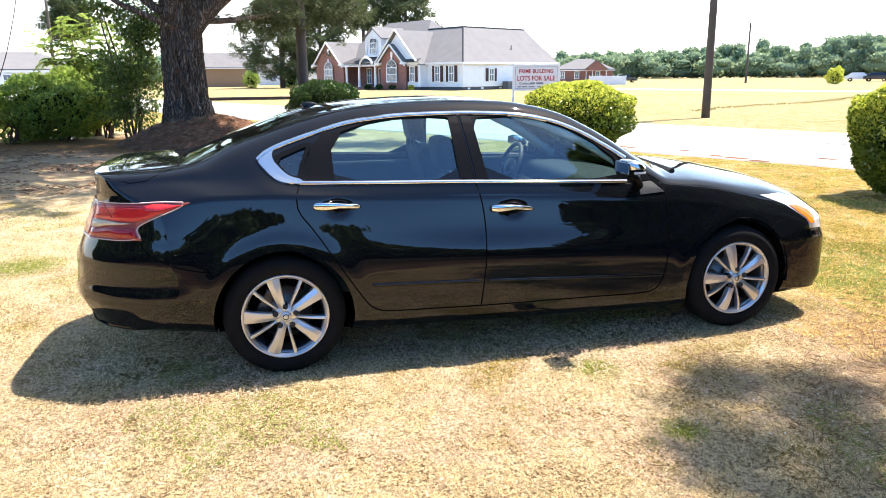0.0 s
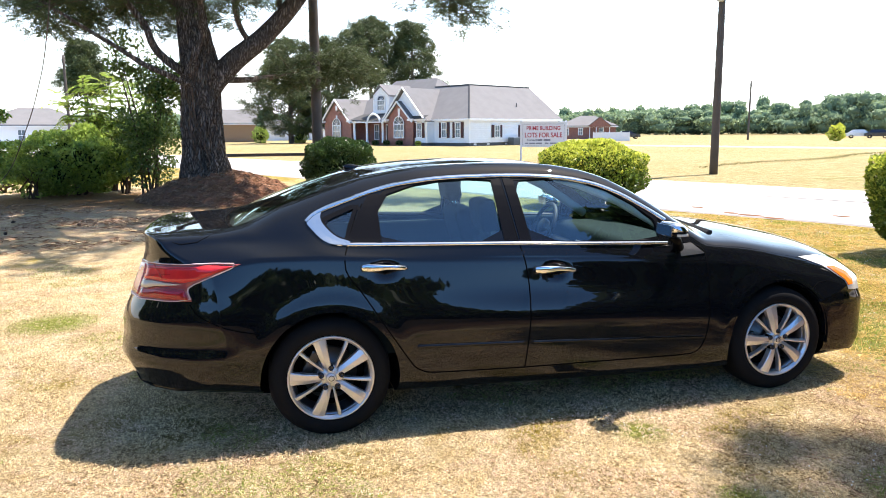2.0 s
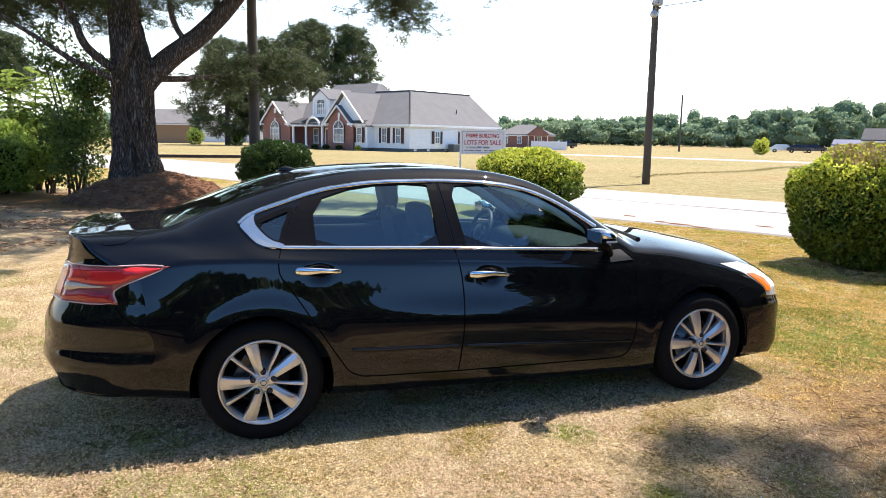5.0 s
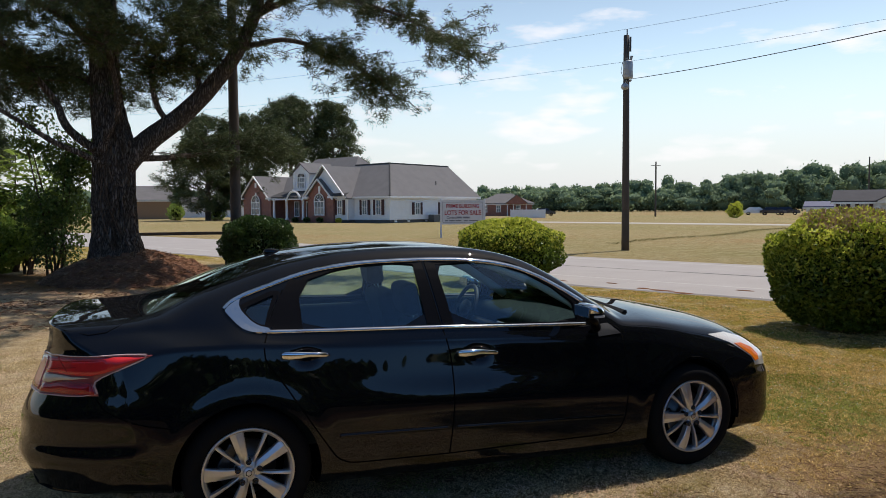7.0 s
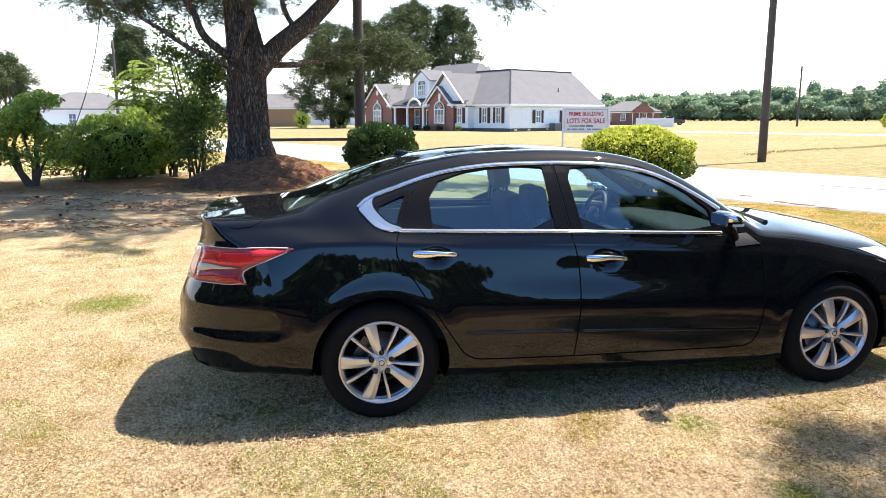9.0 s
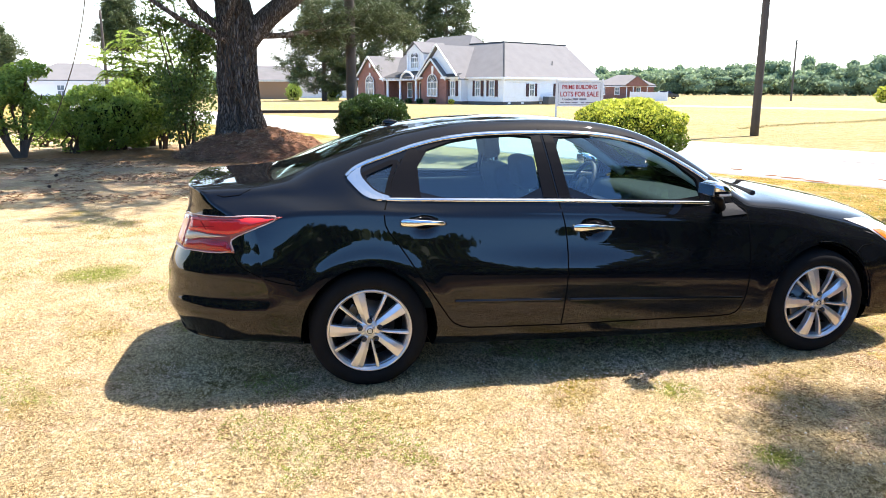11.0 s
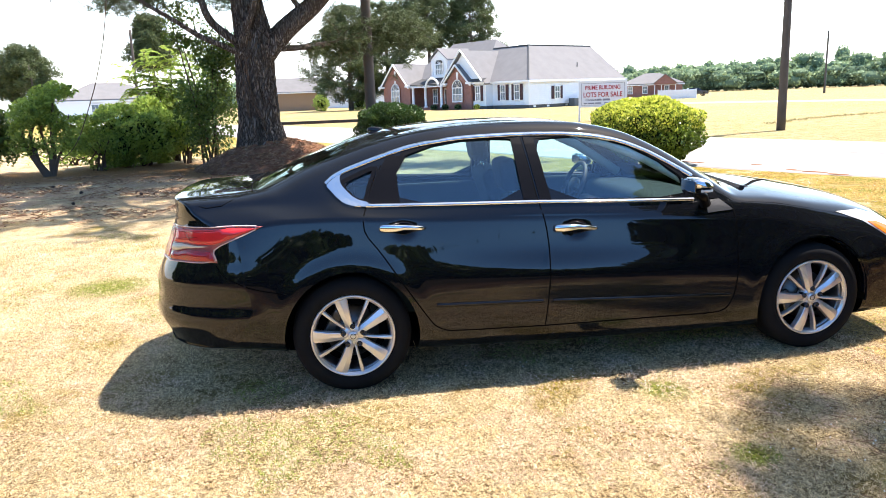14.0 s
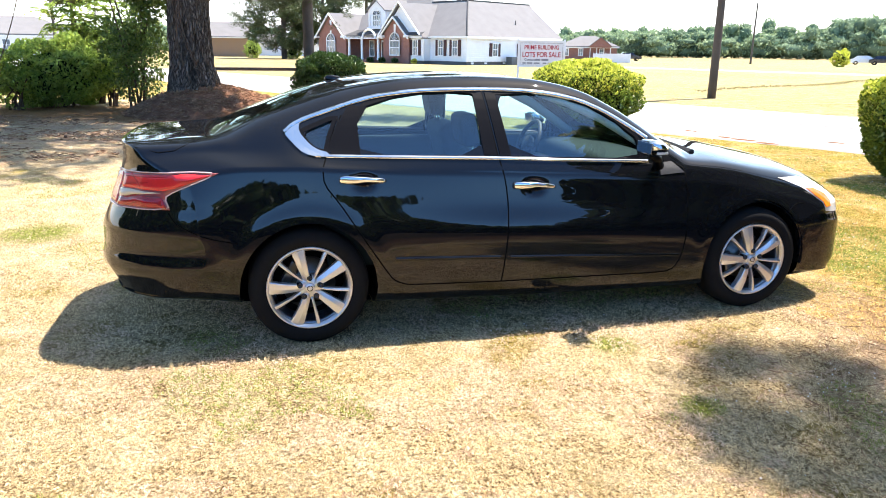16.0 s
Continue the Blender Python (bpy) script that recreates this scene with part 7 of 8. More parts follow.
# porch
part("porch_roof", ([(-20.2, -1.6, 3.10), (-12.5, -1.6, 3.10), (-12.5, 0.7, 3.85), (-20.2, 0.7, 3.85), (-20.2, -1.6, 2.85), (-12.5, -1.6, 2.85)], [(0, 1, 2, 3), (4, 5, 1, 0)]), shingle_dark, house, "dark porch roof")
part("porch_beam", box_bm(7.6, 0.3, 0.30, (-16.35, -1.45, 2.72)), white_paint, house)
for x in (-19.2, -16.6, -13.4):
    part("porch_column", revolve([(0.20, 0.0), (0.20, 0.15), (0.16, 0.2), (0.15, 2.3), (0.20, 2.4), (0.20, 2.5), (0.0, 2.5)], 14, closed=False), white_paint, house, "round white column", smooth=True, at=pose(x, -1.45, 0.3, 90, 0, 0))
part("porch_arch", merge([tube([(xa + 1.25 * math.cos(q), -1.62, 2.75 + 1.0 * math.sin(q)) for q in [math.pi * k / 12 for k in range(13)]], 0.13, 6) for xa in (-15.0,)]), white_paint, house, "white arched porch trim")
part("porch_floor", box_bm(7.6, 2.8, 0.3, (-16.35, -0.1, 0), 0.02), brick, house)
part("front_door", box_bm(1.1, 0.08, 2.1, (-15.4, 1.18, 0.3)), door_wood, house, "dark front door")
part("door_casing", box_bm(1.5, 0.06, 2.3, (-15.4, 1.2, 0.3)), white_paint, house)
house_window(house, -17.9, 1.16, 0.7, 0.9, 1.8, shutters=False)
for k in range(2):
    part("step", box_bm(2.2, 0.35, 0.15 * (2 - k), (-15.4, -1.7 - 0.33 * k, 0)), brick, house)
# windows of the white walls
for x in (-4.0, -1.75):
    house_window(house, x, -0.02, 0.95, 0.78, 1.62)
house_window(house, -7.1, -1.04, 0.95, 0.78, 1.62)
house_window(house, 0.02, 4.35, 0.95, 0.80, 1.30, face="side")
house_window(house, 0.02, 8.9, 0.95, 0.80, 1.30, face="side")
for y in (0.9, 3.0, 6.0, 9.0):
    part("foundation_vent", box_bm(0.04, 0.4, 0.2, (-0.03, y, 0.08)), white_paint, house)
ac = thing("air_conditioner", "grey boxed heat pump units beside the siding", "air conditioner", HM @ Matrix.Translation((0.9, 7.0, 0)))
for y in (-0.7, 0.55):
    unit = part("unit", box_bm(0.85, 1.05, 0.85, (0, y, 0.03), 0.03), ac_metal, ac)
    for z in range(6):
        part("louvre", box_bm(0.03, 0.95, 0.03, (0.43, y, 0.12 + 0.11 * z)), foundation, ac)
vents = thing("roof_vent", "small dark roof vent pipe", "vent pipe", HM @ Matrix.Translation((-1.6, 9.5, 4.55)))
part("pipe", tube([(0, 0, -0.2), (0, 0, 0.35)], 0.06, 8), foundation, vents)
bush("shrub", HM @ Matrix.Translation((-6.3, -2.0, 0)), (0.7, 0.7, 0.55), 700, yellow_leaf, "small round golden shrub at the house wall", 61, leaf=(0.10, 0.06))
for k, x in enumerate((-18.8, -14.0, -11.8, -9.4, -21.5)):
    bush("shrub", HM @ Matrix.Translation((x, -2.2, 0)), (0.9, 0.8, 0.6), 500, dark_leaf, "small dark foundation shrub by the brick wall", 62 + k, leaf=(0.12, 0.07), group="foundation shrubs")

# ---- other houses ----
def simple_house(name, label, m, sx, sy, eave, ridge, wall, roof, wins, gable_front=None, hip=False):
    ob = thing(name, label, "house", m)
    part("wall", box_bm(sx, sy, eave, (0, 0, 0)), wall, ob)
    part("roof", hip_roof(-sx / 2, sx / 2, -sy / 2, sy / 2, eave, ridge, 0.4) if hip else gable_roof(-sx / 2, sx / 2, -sy / 2, sy / 2, eave, ridge, 0.35), roof, ob)
    part("fascia", box_bm(sx + 0.8, 0.05, 0.2, (0, -sy / 2 - 0.36, eave - 0.32)), white_paint, ob)
    if not hip:
        for s in (-1, 1):
            v, f = gable_wall(-sy / 2, sy / 2, 0, eave - 0.05, eave, ridge - 0.05)
            part("gable", ([(s * (sx / 2 - 0.1) + y, x, z) for x, y, z in v], f), wall, ob)
    for x, z, w, h, sh in wins:
        house_window(ob, x, -sy / 2 - 0.02, z, w, h, shutters=sh)
    if gable_front:
        gx0, gx1, gz, front, gm = gable_front
        part("porch_gable", gable_wall(gx0, gx1, -sy / 2 - front, eave - 0.25, eave, gz), gm, ob)
        part("porch_roof", gable_roof(gx0, gx1, -sy / 2 - front, 0, eave, gz, 0.2, along="y"), roof, ob)
        for x in (gx0 + 0.1, (2 * gx0 + gx1) / 3, (gx0 + 2 * gx1) / 3, gx1 - 0.1):
            part("porch_column", box_bm(0.14, 0.14, eave - 0.2, (x, -sy / 2 - front + 0.1, 0)), white_paint, ob)
    return ob


shingle_mid = material("charcoal_shingles", (0.085, 0.083, 0.085), rough=0.95, scale=1.0, vary=0.2, fine=14, bump=0.5, spec=0.15)
ranch_dir = math.atan2(48.82 - 58.72, 78.89 - 71.34)
ranch = simple_house("house", "long low white ranch house with a gabled porch", Matrix.Translation((77.2, 55.8, 0)) @ Matrix.Rotation(ranch_dir, 4, "Z"), 12.4, 7.0, 2.15, 3.35, siding, shingle_mid,
                     [(-5.3, 0.85, 0.5, 0.95, True), (-3.2, 0.85, 0.8, 0.95, True), (2.7, 0.85, 0.5, 0.95, True), (5.2, 0.85, 0.5, 0.95, True)], (-1.9, 1.5, 3.1, 1.2, white_paint))
b2_dir = math.atan2(120.66 - 125.23, 64.11 - 54.33)
brick2 = simple_house("house", "low red brick house with a hipped grey roof", Matrix.Translation((60.2, 126.0, 0)) @ Matrix.Rotation(b2_dir, 4, "Z"), 10.6, 8.0, 2.5, 4.4, brick, shingle, [(-3.8, 0.8, 0.8, 1.2, False), (-1.2, 0.8, 0.8, 1.2, False), (2.6, 0.8, 0.8, 1.2, False)], (0.4, 4.2, 4.0, 1.5, brick), True)
fence_white = material("white_vinyl", (0.72, 0.73, 0.74), rough=0.5)
screen = thing("privacy_fence", "white vinyl privacy fence panel by the brick house", "fence", Matrix.Translation((48.2, 96.0, 0)) @ Matrix.Rotation(b2_dir, 4, "Z"))
for k in range(3):
    part("panel", box_bm(1.7, 0.05, 1.25, (1.75 * k, 0, 0.05), 0.01), fence_white, screen)
for k in range(4):
    part("post", box_bm(0.12, 0.12, 1.4, (1.75 * k - 0.87, 0, 0), 0.01), fence_white, screen)
tan_wall = material("tan_brick", (0.30, 0.195, 0.125), rough=0.9, vary=0.12)
simple_house("house", "tan brick building with a dark gable roof", Matrix.Translation((-7.5, 131.0, 0)) @ Matrix.Rotation(0.05, 4, "Z"), 11.0, 9.0, 3.3, 5.6, tan_wall, shingle, [])
simple_house("house", "pale outbuilding beyond the pines", Matrix.Translation((6.0, 150.0, 0)), 12.0, 6.0, 2.6, 4.0, siding, shingle, [(-4.0, 1.0, 1.2, 1.0, False)])
simple_house("house", "white cottage with a grey roof behind the shrubs", Matrix.Translation((-26.8, 92.0, 0)) @ Matrix.Rotation(0.32, 4, "Z"), 11.4, 8.0, 2.7, 4.7, white_paint, shingle, [(-1.7, 0.8, 0.8, 1.3, False), (2.5, 0.8, 0.8, 1.3, False)], None, True)
shed_blue = material("navy_metal_roof", (0.02, 0.03, 0.09), rough=0.5, metal=0.2)
simple_house("shed", "white carport shed with a navy metal roof", Matrix.Translation((81.6, 70.0, 0)) @ Matrix.Rotation(ranch_dir, 4, "Z"), 3.8, 3.0, 1.55, 2.1, white_paint, shed_blue, [])

# ---- far vehicles ----
veh_white = material("white_car_paint", (0.70, 0.70, 0.70), rough=0.3, coat=0.6)
veh_dark = material("dark_car_paint", (0.015, 0.017, 0.025), rough=0.25, coat=0.8)
veh_blue = material("blue_truck_paint", (0.02, 0.05, 0.09), rough=0.4, coat=0.4)
veh_me = mesh_of("tyre", *revolve([(0.18, 0.0), (0.30, 0.01), (0.32, 0.05), (0.32, 0.18), (0.18, 0.2)], 16), rubber, True)


def far_vehicle(label, m, paint_m, length=4.5, height=1.45, cat="car", nm="parked_car"):
    ob = thing(nm, label, cat, m)
    L = length / 2
    prof = [(-L, 0.35), (-L, 0.85), (-L * 0.8, 0.95), (-L * 0.5, height), (L * 0.25, height), (L * 0.5, 1.0), (L * 0.95, 0.85), (L, 0.6), (L, 0.35)]
    v = [(x, s * (0.85 - 0.18 * (z > 1.05)), z) for s in (-1, 1) for x, z in prof]
    n = len(prof)
    f = [tuple(range(n)), tuple(range(2 * n - 1, n - 1, -1))] + [(i, i + n, (i + 1) % n + n, (i + 1) % n) for i in range(n)]
    part("body", (v, f), paint_m, ob)
    for s in (-1, 1):
        part("window", ([(-L * 0.62, s * 0.80, 1.0), (L * 0.40, s * 0.80, 1.0), (L * 0.22, s * 0.70, height - 0.08), (-L * 0.45, s * 0.70, height - 0.08)], [(0, 1, 2, 3)]), veh_glass, ob)
        for x in (-L * 0.6, L * 0.62):
            part("wheel", veh_me, parent=ob, at=pose(x, s * 0.88, 0.32, 0, 0, 0 if s < 0 else 180))
    return ob


for x, y, rz, pm, lab in ((96.4, 97.5, -40, veh_white, "small white car parked on the far drive"), (97.8, 95.0, -42, veh_dark, "dark sedan parked on the far drive"), (100.6, 94.8, -45, veh_dark, "dark pickup parked beside the sedan"), (65.6, 119.8, -20, veh_dark, "dark car parked by the brick house")):
    far_vehicle(lab, pose(x, y, 0, 0, 0, rz), pm, 4.4)
far_vehicle("blue truck cab at the end of the ranch house", pose(87.5, 50.5, 0, 0, 0, -50), veh_blue, 5.0, 2.9, "truck", "parked_truck")

# ---- far trees ----
def pine_far(label, x, y, h, w, seed, trunk=0.3, low=0.4, round_top=False):
    """A distant pine: a bare stem, boughs and clumps of needles with gaps between."""
    g = np.random.default_rng(seed)
    ob = thing("pine_tree", label, "tree", (x, y, 0))
    part("trunk", tube([(0, 0, -0.2), (0.1, 0, h * 0.5), (0, 0.1, h * 0.95)], [trunk, trunk * 0.7, 0.06], 8), bark, ob, smooth=True)
    pts_, lim = [], []
    n_b = int((90 if round_top else 84) * min(1.0, (h / 13.0) ** 2))
    for k in range(n_b):
        t = low + (0.98 - low) * ((k + g.random()) / n_b)
        u = (t - low) / (0.98 - low)
        a = k * 2.4 + g.normal(0, 0.4)
        if round_top:
            reach = w * math.sqrt(max(0.03, 1 - (2 * u - 0.95) ** 2)) * (0.75 + 0.35 * g.random())
        else:
            reach = w * (0.30 + 0.70 * (1 - u) ** 0.75) * (0.55 + 0.55 * g.random()) * min(1.0, 0.55 + 2.2 * u)
        zq = h * t + (0.22 if round_top else 0.06) * reach + g.normal(0, 0.15)
        q = Vector((reach * math.cos(a), reach * math.sin(a), zq))
        lim.append(tube([(0, 0, h * t - 0.25 * reach), tuple(q.lerp(Vector((0, 0, h * t - 0.1 * reach)), 0.45)), tuple(q)], [0.07, 0.045, 0.015], 4, False))
        for s in (0.55, 0.8, 1.0):
            hub_p = Vector((q.x * s, q.y * s, h * t + (zq - h * t) * s))
            for _ in range(5):
                pts_.append(hub_p + Vector((g.normal(0, 0.42), g.normal(0, 0.42), g.normal(0, 0.24))))
    part("limb", merge(lim), bark, ob)
    c2, d2, l2 = tufts(np.array([tuple(p) for p in pts_]), 32, 0.5, seed + 1, spread=1.5, droop=0.0)
    part("needles", cards("needles", c2, d2, l2, 0.085, needle_mat, 0.4, g), parent=ob)
    return ob


pine_far("tall round-headed pine behind the house", 15.7, 108.2, 18.4, 4.4, 71, 0.35, 0.46, True)
pine_far("tall pine with open layered boughs behind the house", 22.0, 107.0, 18.2, 5.6, 72, 0.35, 0.36)
pine_far("dark spreading pine beside the tan building", 3.4, 106.0, 15.0, 7.6, 73, 0.40, 0.10)
pine_far("dark pine beyond the near pole", 9.2, 108.0, 15.5, 6.6, 74, 0.35, 0.14)
pine_far("distant pine above the white cottage", -24.0, 105.0, 14.0, 4.0, 75, 0.3, 0.5)
pine_far("distant pine at the edge of the lot", -37.6, 97.0, 9.6, 4.2, 76, 0.22, 0.45)
pine_far("smaller distant pine at the edge of the lot", -40.6, 99.0, 8.0, 2.6, 77, 0.18, 0.40)
for x, y, s, lab in ((4.8, 108.0, 2.2, "round garden shrub by the outbuilding"), (-1.0, 112.0, 2.4, "round garden shrub by the tan building"), (73.7, 77.7, 2.0, "small pale green tree in the field")):
    bush("shrub", (x, y, 0), (s, s, s * 1.0), 1600, yellow_leaf if x > 50 else shrub_leaf, lab, int(x * 3 + 90), leaf=(0.24, 0.12), lump=0.45, flat=1.0)


# shade within the belts, paled by haze, as the colour of solid cores
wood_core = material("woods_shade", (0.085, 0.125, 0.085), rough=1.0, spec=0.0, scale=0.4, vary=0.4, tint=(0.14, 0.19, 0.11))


def woods(name, label, rows_, n_each, seed, leaf=0.85):
    """A belt of trees, each of several uneven leafy masses over a solid core coloured as shade."""
    g = np.random.default_rng(seed)
    bm = bmesh.new()
    bmesh.ops.create_icosphere(bm, subdivisions=2, radius=1.0)
    unit = np.array([tuple(v.co) for v in bm.verts])
    tri = [tuple(v.index for v in f.verts) for f in bm.faces]
    bm.free()
    cs, cores = [], []
    for x, y, h, w in rows_:
        masses = [(0.0, 0.0, 0.34, 1.0, 0.36)]
        for _ in range(4):
            a, up = g.random() * 6.28, g.uniform(0.45, 0.84)
            masses.append((0.55 * math.cos(a), 0.55 * math.sin(a), up, g.uniform(0.42, 0.72), g.uniform(0.15, 0.24)))
        masses.append((g.normal(0, 0.15), g.normal(0, 0.15), 0.80, 0.45, 0.20))
        for ox, oy, oz, rw, rh in masses:
            k = max(20, int(n_each * rw * 0.42))
            d = ball(k, g) * (0.66 + 0.40 * g.random((k, 1)))
            d *= (1 + 0.30 * np.array([noise.noise(Vector(v) * 2.2 + Vector((x + oz * 9, y, 0))) for v in d]))[:, None]
            q = d * (w * rw, w * rw, h * rh) + (x + ox * w, y + oy * w, h * oz)
            cs.append(q[q[:, 2] > 0.15])
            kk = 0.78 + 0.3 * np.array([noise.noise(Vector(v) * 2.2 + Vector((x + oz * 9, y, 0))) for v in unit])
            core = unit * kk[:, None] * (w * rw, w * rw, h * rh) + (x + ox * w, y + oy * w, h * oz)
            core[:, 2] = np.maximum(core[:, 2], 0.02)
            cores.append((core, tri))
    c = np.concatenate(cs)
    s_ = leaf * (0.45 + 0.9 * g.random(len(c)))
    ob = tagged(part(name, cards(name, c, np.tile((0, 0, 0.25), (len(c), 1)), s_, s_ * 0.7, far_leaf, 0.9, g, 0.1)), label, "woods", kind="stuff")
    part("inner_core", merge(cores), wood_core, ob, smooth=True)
    return ob


wr = []
gw = np.random.default_rng(91)
hA = smooth_curve([(0, 7.6), (0.14, 8.6), (0.22, 9.2), (0.32, 11.6), (0.45, 13.0), (0.7, 12.2), (1.0, 12.5)])
for k in range(104):
    t = k / 103
    a = radians(69 - 68 * t)
    for depth in range(2):
        rr = 246 + depth * 12 + gw.normal(0, 4)
        wr.append((rr * math.cos(a) - 0.3, rr * math.sin(a) - 3.7, hA(t) * (0.66 + 0.46 * gw.random()) * (1.0 + 0.12 * depth), 4.6 * (0.7 + 0.6 * gw.random())))
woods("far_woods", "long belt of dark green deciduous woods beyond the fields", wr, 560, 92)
wr2 = []
for k in range(46):
    a = radians(78 + 32 * k / 45)
    rr = 210 + gw.normal(0, 8)
    wr2.append((rr * math.cos(a), rr * math.sin(a), 7.0 * (0.7 + 0.5 * gw.random()), 6.0))
# unseen belt, added to fill gaps between the trees in the paint's reflections
hedge_rows = []
for k in range(44):
    a = radians(179 + 189 * k / 43)
    hedge_rows.append((38 * math.cos(a) - 1, 38 * math.sin(a), 6.4 * (0.85 + 0.3 * gw.random()), 4.4))
woods("hedgerow", "dense low unseen hedgerow added to close the yard behind the lawn", hedge_rows, 420, 95)
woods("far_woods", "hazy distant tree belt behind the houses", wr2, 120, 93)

# ---- grass blades ----
blade_mat = leaf_material("grass_blade", (0.40, 0.265, 0.115), (0.98, 0.80, 0.47), 0.9, 0.25, 0.8)
green_blade = leaf_material("green_blade", (0.10, 0.145, 0.020), (0.38, 0.44, 0.075), 0.9, 0.35, 0.6)
golden_blade = leaf_material("golden_blade", (0.36, 0.205, 0.045), (0.95, 0.70, 0.28), 0.9, 0.3, 0.8)
g7 = np.random.default_rng(5)
n_b = 1000000
rr = 1.4 + 8.6 * g7.random(n_b) ** 1.6
aa = np.radians(g7.uniform(28, 142, n_b))
bx, by = -0.2 + rr * np.cos(aa), -3.7 + rr * np.sin(aa)
patch = np.array([noise.noise(Vector((x * 0.9, y * 0.9, 2))) + 0.5 * noise.noise(Vector((x * 2.3, y * 2.3, 7))) + 0.24 * (y > 0.6) * (x > 2.8) for x, y in zip(bx, by)])
L = (0.008 + 0.013 * g7.random(n_b)) * np.clip(0.75 + 0.09 * rr, 0.8, 1.6)
cz = L * 0.32
cc = np.stack([bx, by, cz], 1)
nn = np.tile((0, 0, 0.55), (n_b, 1))
clump = np.array([noise.noise(Vector((x * 42, y * 42, 1))) + 0.6 * noise.noise(Vector((x * 17, y * 17, 5))) for x, y in zip(bx, by)])
tall = (clump > -0.06) & (by > -2.75) & (g7.random(n_b) < np.clip((np.hypot(bx - 4.4, by + 1.5) - 0.5) / 1.3, 0.12, 1.0))
bx, by, patch, L, cc, nn = bx[tall], by[tall], patch[tall], L[tall] * 1.15, cc[tall], nn[tall]
n_b = len(bx)
for px, py, r0, r1 in GREEN_SPOTS:
    patch += 0.5 * (np.hypot(bx - px, by - py) < r0 * 0.8)
olive = (bx + 0.5 * by + 1.2 * patch > 2.9)
is_g = (patch > 0.30) & (g7.random(n_b) < 0.55)
olive_blade = leaf_material("olive_blade", (0.34, 0.205, 0.045), (0.94, 0.69, 0.27), 0.9, 0.25, 0.8)
dry, mixed = ~is_g & ~olive, ~is_g & olive
rosy_blade = leaf_material("rosy_blade", (0.40, 0.235, 0.125), (0.98, 0.77, 0.53), 0.9, 0.25, 0.8)
tone = np.array([noise.noise(Vector((x * 1.7, y * 1.7, 21))) + 0.6 * noise.noise(Vector((x * 6.5, y * 6.5, 4))) for x, y in zip(bx, by)])
rosy = dry & (tone > 0.10)
dry &= ~rosy
tagged(part("grass", cards("grass", cc[rosy], nn[rosy], L[rosy], 0.0034, rosy_blade, 0.7, g7)), "short rosy dead grass blades", "grass", kind="stuff")
tagged(part("grass", cards("grass", cc[dry], nn[dry], L[dry], 0.0034, blade_mat, 0.7, g7)), "short dry straw-coloured mown grass blades", "grass", kind="stuff")
tagged(part("grass", cards("grass", cc[mixed], nn[mixed], L[mixed], 0.0034, olive_blade, 0.7, g7)), "short yellowing olive grass blades by the verge", "grass", kind="stuff")
tagged(part("grass", cards("grass", cc[is_g], nn[is_g], L[is_g] * 1.15, 0.0032, green_blade, 0.7, g7)), "patches of short green grass and clover", "grass", kind="stuff")
# coarser turf on the greener side of the lawn
g13 = np.random.default_rng(37)
n_t = 300000
ta, tb = g13.uniform(2.6, 10.5, n_t), g13.uniform(-2.2, 8.5, n_t)
thick = np.array([noise.noise(Vector((x * 1.1, y * 1.1, 12))) + 0.6 * noise.noise(Vector((x * 5.5, y * 5.5, 3))) + 0.5 * noise.noise(Vector((x * 14, y * 14, 8))) for x, y in zip(ta, tb)])
ok = (ta * 0.885 + tb * 0.466 < 11.0) & (ta + 0.35 * tb > 3.0) & (thick > -0.12)
ok &= np.hypot(ta - 4.4, tb + 1.5) > 1.1 + 0.5 * g13.random(n_t)
ok &= ~((tb > -0.1) & (tb < 1.9) & (ta < 3.75))
ta, tb, thick = ta[ok], tb[ok], thick[ok]
tl_ = 0.018 + 0.024 * g13.random(len(ta))
turf = np.stack([ta, tb, tl_ * 0.3], 1)
lush = (thick > 0.30) & (g13.random(len(ta)) < 0.6)
up = np.tile((0, 0, 0.5), (len(ta), 1))
tagged(part("grass", cards("grass", turf[~lush], up[~lush], tl_[~lush], 0.0068, golden_blade, 0.7, g13)), "coarse golden grass tufts towards the road", "grass", kind="stuff")
tagged(part("grass", cards("grass", turf[lush], up[lush], tl_[lush], 0.0075, green_blade, 0.7, g13)), "coarse green tufts of grass and clover", "grass", kind="stuff")
# white clover heads in the green patches
g8 = np.random.default_rng(17)
heads = []
for px, py, r, k in ((1.66, -0.36, 0.30, 30), (1.9, -1.2, 0.6, 30), (2.6, -1.0, 0.7, 30), (4.7, 0.8, 1.2, 160), (1.2, -0.2, 1.2, 40), (6.5, 4.0, 3.0, 420), (7.5, 1.5, 2.0, 220), (4.5, 6.5, 2.4, 300)):
    for _ in range(k):
        heads.append((px + g8.normal(0, r * 0.6), py + g8.normal(0, r * 0.5), 0.014 + 0.010 * g8.random()))
head_shapes = []
for hx_, hy_, hz_ in heads:
    r = (0.0032 + 0.0025 * g8.random()) * (1 + 0.12 * max(0, hy_))
    head_shapes.append(([(hx_ + r, hy_, hz_), (hx_, hy_ + r, hz_), (hx_ - r, hy_, hz_), (hx_, hy_ - r, hz_), (hx_, hy_, hz_ + r), (hx_, hy_, hz_ - r)], [(0, 1, 4), (1, 2, 4), (2, 3, 4), (3, 0, 4), (1, 0, 5), (2, 1, 5), (3, 2, 5), (0, 3, 5)]))
tagged(part("clover_flower", merge(head_shapes), material("clover_white", (0.80, 0.78, 0.70), rough=0.8, vary=0.1)), "small white clover heads in the grass", "clover", kind="stuff")
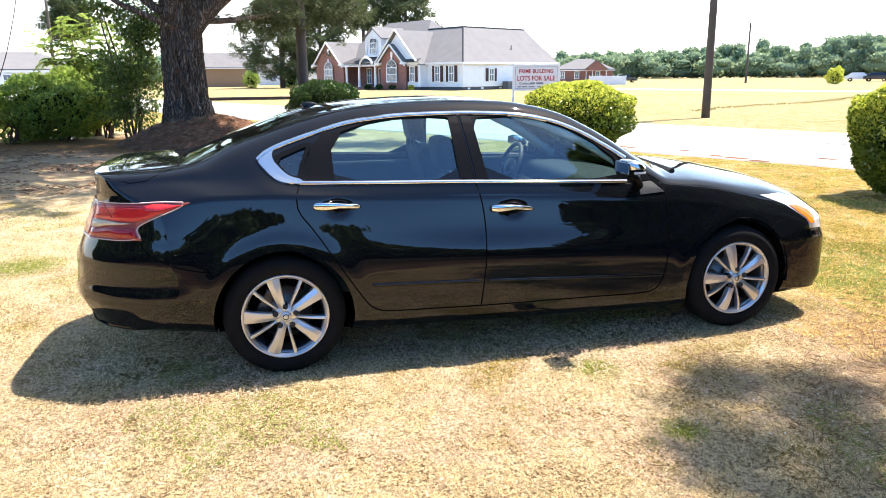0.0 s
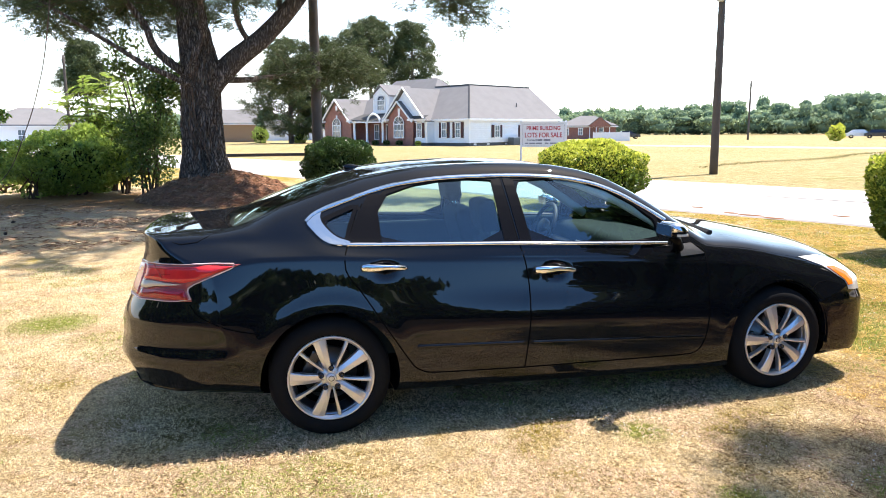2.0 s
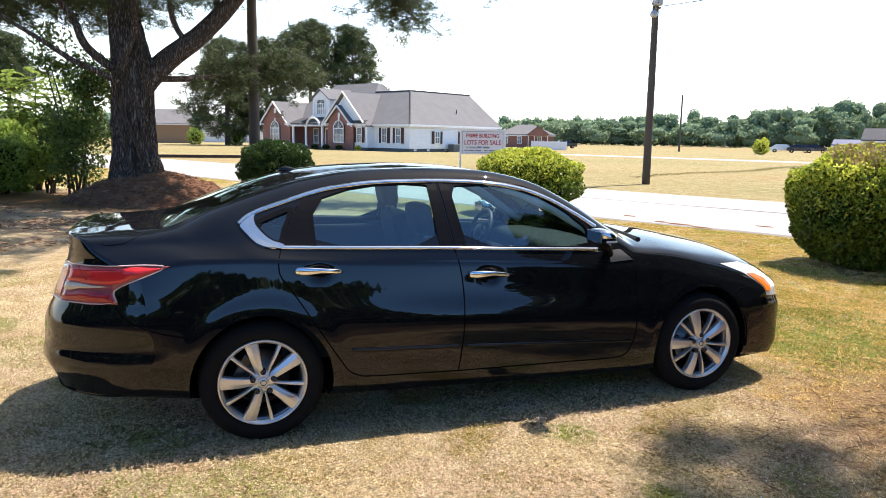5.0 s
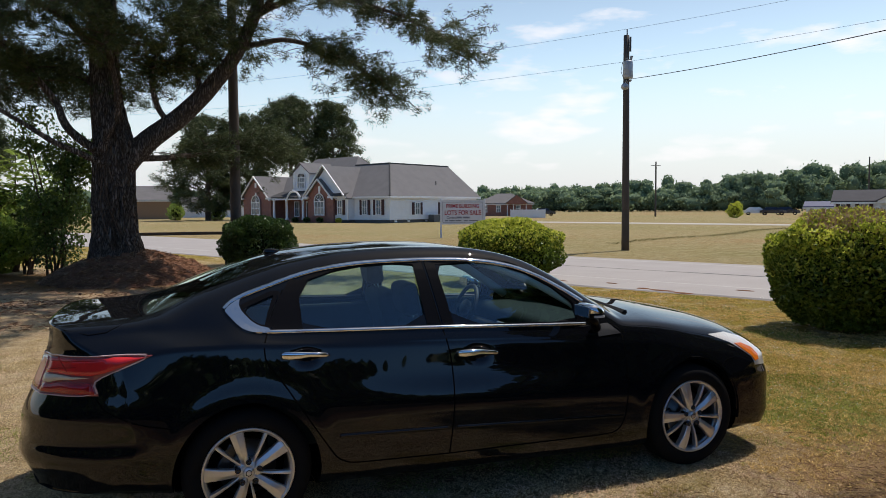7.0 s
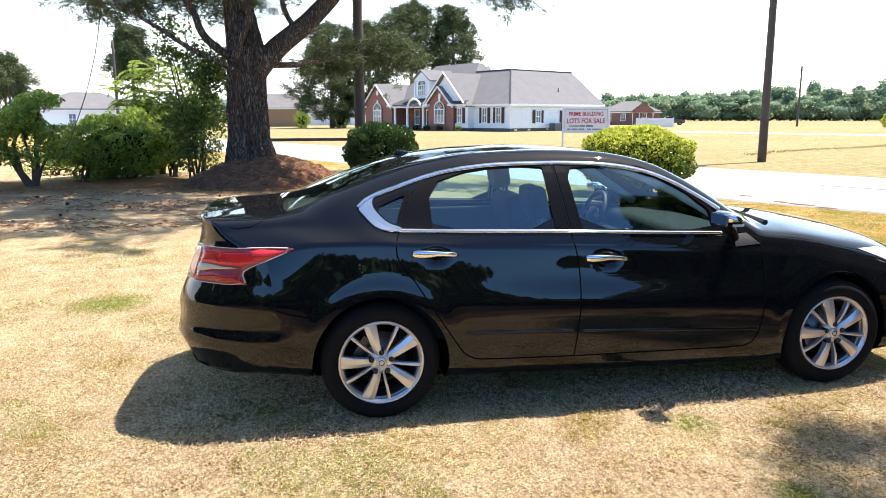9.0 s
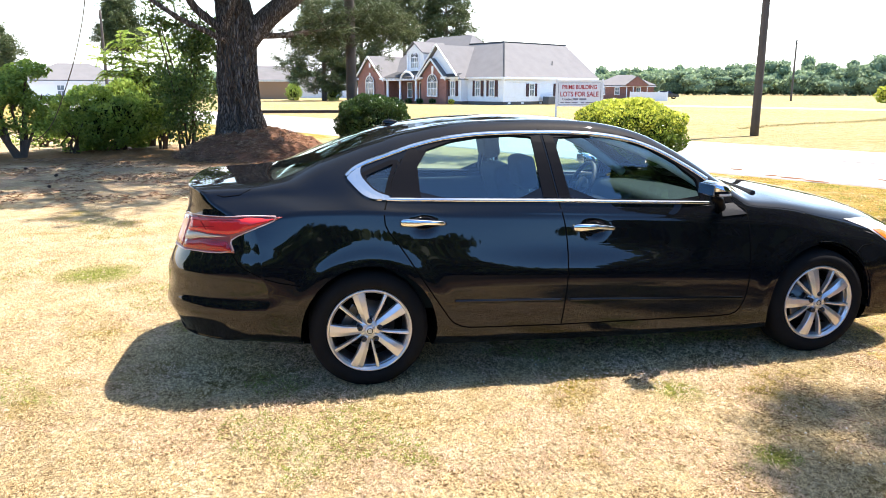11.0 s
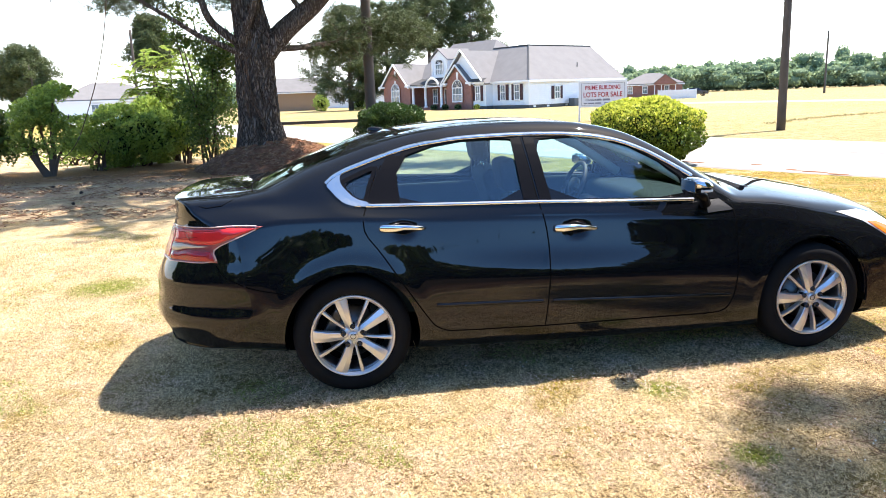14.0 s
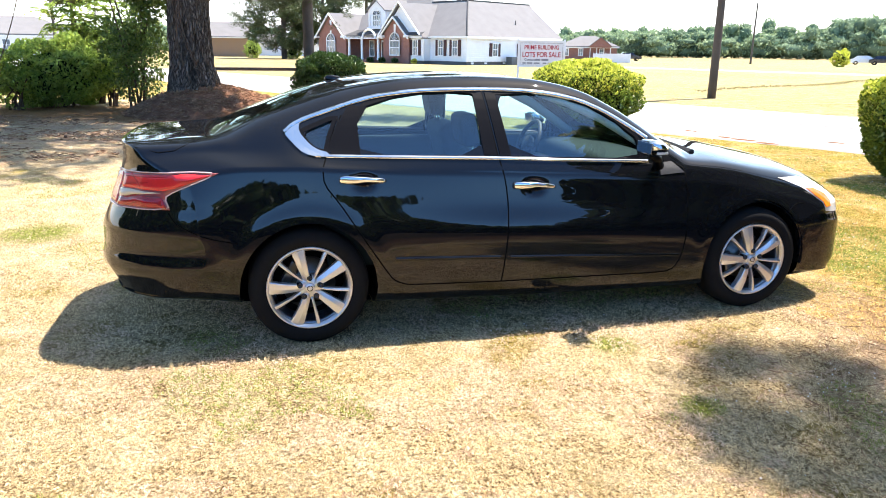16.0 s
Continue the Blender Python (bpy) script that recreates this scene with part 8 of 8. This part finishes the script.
# crumbled soil at the road's edge
def road_patch(x, y, w, d, seed):
    rim = []
    for k in range(18):
        a = 2 * math.pi * k / 18
        r = 1 + 0.45 * noise.noise(Vector((math.cos(a) * 1.6, math.sin(a) * 1.6, seed)))
        p = ROAD_D * (w * r * math.cos(a)) + ROAD_N * (d * r * math.sin(a))
        rim.append((x + p.x, y + p.y))
    verts = [(px, py, 0.020) for px, py in rim] + [(x + (px - x) * 0.8, y + (py - y) * 0.8, 0.034) for px, py in rim] + [(x, y, 0.036)]
    faces = [(k, (k + 1) % 18, 18 + (k + 1) % 18, 18 + k) for k in range(18)] + [(18 + k, 18 + (k + 1) % 18, 36) for k in range(18)]
    tagged(part("soil_patch", (verts, faces), soil, smooth=True), "crumbled dark soil on the road edge", "soil patch", group="soil patches on the road", kind="structure")


for k, (x, y, w, d) in enumerate(((8.42, 8.4, 0.16, 0.07), (8.55, 7.95, 0.30, 0.06), (8.65, 7.45, 0.22, 0.05), (10.0, 7.3, 0.16, 0.05), (8.4, 9.5, 0.14, 0.05), (7.6, 10.6, 0.4, 0.06))):
    road_patch(x, y, w, d, k * 3.1)

# weedy furrow across the field
furrow_mat = leaf_material("furrow_weed", (0.20, 0.18, 0.07), (0.40, 0.34, 0.16), 0.9, 0.3, 0.8)
g10 = np.random.default_rng(23)
wn_ = 2600
ws = g10.random(wn_)
wx = 17.5 + 45.0 * ws + g10.normal(0, 0.10, wn_)
wy = 23.2 + 25.4 * ws + 0.5 * np.sin(ws * 19) + g10.normal(0, 0.22, wn_)
wl_ = 0.07 + 0.13 * g10.random(wn_)
tagged(part("weeds", cards("weeds", np.stack([wx, wy, wl_ * 0.4], 1), np.tile((0, 0, 1.0), (wn_, 1)), wl_ * 0.8, 0.03, furrow_mat, 0.5, g10)), "line of green weeds along a field furrow", "weeds", kind="stuff")

# fallen leaves and straw by the railing and under the bushes
g12 = np.random.default_rng(29)
litter = []
for px, py, sx, sy, k in ((3.9, -1.5, 0.9, 0.55, 1100), (4.6, -0.9, 0.8, 0.5, 620), (8.0, 3.0, 0.9, 0.7, 220), (9.5, 1.7, 0.8, 0.6, 120), (5.0, 1.2, 1.6, 1.2, 120), (7.0, 6.0, 2.0, 2.5, 160)):
    litter.append(np.stack([g12.normal(px, sx, k), g12.normal(py, sy, k), 0.010 + 0.014 * g12.random(k)], 1))
litter = np.concatenate(litter)
ll = 0.010 + 0.022 * g12.random(len(litter)) ** 1.6
tagged(part("fallen_leaves", cards("fallen_leaves", litter, ball(len(litter), g12) * (1, 1, 0.25), ll, ll * 0.55, brown_leaf, 0.1, g12, 0.12, face=np.tile((0.0, 0.0, 1.0), (len(litter), 1)))), "dry brown leaves scattered on the thin grass", "fallen leaves", kind="stuff")
straws = np.stack([g12.normal(4.2, 1.0, 7000), g12.normal(-1.45, 0.60, 7000), 0.008 + 0.014 * g12.random(7000)], 1)
tagged(part("pine_straw", cards("pine_straw", straws, ball(7000, g12) * (1, 1, 0.2), 0.11, 0.0042, straw_mat, 0.05, g12)), "brown pine straw on bare soil by the railing", "pine straw", kind="stuff")

g14 = np.random.default_rng(61)
lx, ly = g14.uniform(-9.0, 0.8, 16000), g14.uniform(7.0, 14.8, 16000)
thin = np.array([noise.noise(Vector((x * 0.8, y * 0.8, 31))) + 0.7 * noise.noise(Vector((x * 3, y * 3, 6))) for x, y in zip(lx, ly)]) > 0.02
needle_litter = np.stack([lx[thin], ly[thin], np.full(thin.sum(), 0.018)], 1)
nl = 0.05 + 0.11 * g14.random(len(needle_litter))
tagged(part("pine_straw", cards("pine_straw", needle_litter, ball(len(nl), g14) * (1, 1, 0.12), nl, 0.012 + 0.010 * g14.random(len(nl)), straw_mat, 0.05, g14)), "brown pine straw and twigs scattered under the old pine", "pine straw", kind="stuff")

# fallen pine cones under the old pine
bm = bmesh.new()
bmesh.ops.create_uvsphere(bm, u_segments=14, v_segments=10, radius=1.0)
for v in bm.verts:
    a = math.atan2(v.co.y, v.co.x)
    k = 1 + 0.22 * math.sin(a * 7 + v.co.z * 9)
    v.co = Vector((v.co.x * 0.022 * k * (1.1 - 0.35 * v.co.z), v.co.y * 0.022 * k * (1.1 - 0.35 * v.co.z), v.co.z * 0.042))
cone_me = bm_mesh("pine_cone", bm, material("cone_brown", (0.045, 0.026, 0.017), rough=0.9, scale=40, vary=0.5))
for k, (x, y) in enumerate(((-3.6, 10.2), (-4.5, 9.3), (-5.9, 12.4), (-4.9, 11.0), (-2.2, 11.9))):
    tagged(part("pine_cone", cone_me, at=pose(x, y, 0.02, 80, 0, 47 * k)), "small brown pine cone lying on the thin lawn", "pine cone", group="fallen pine cones")
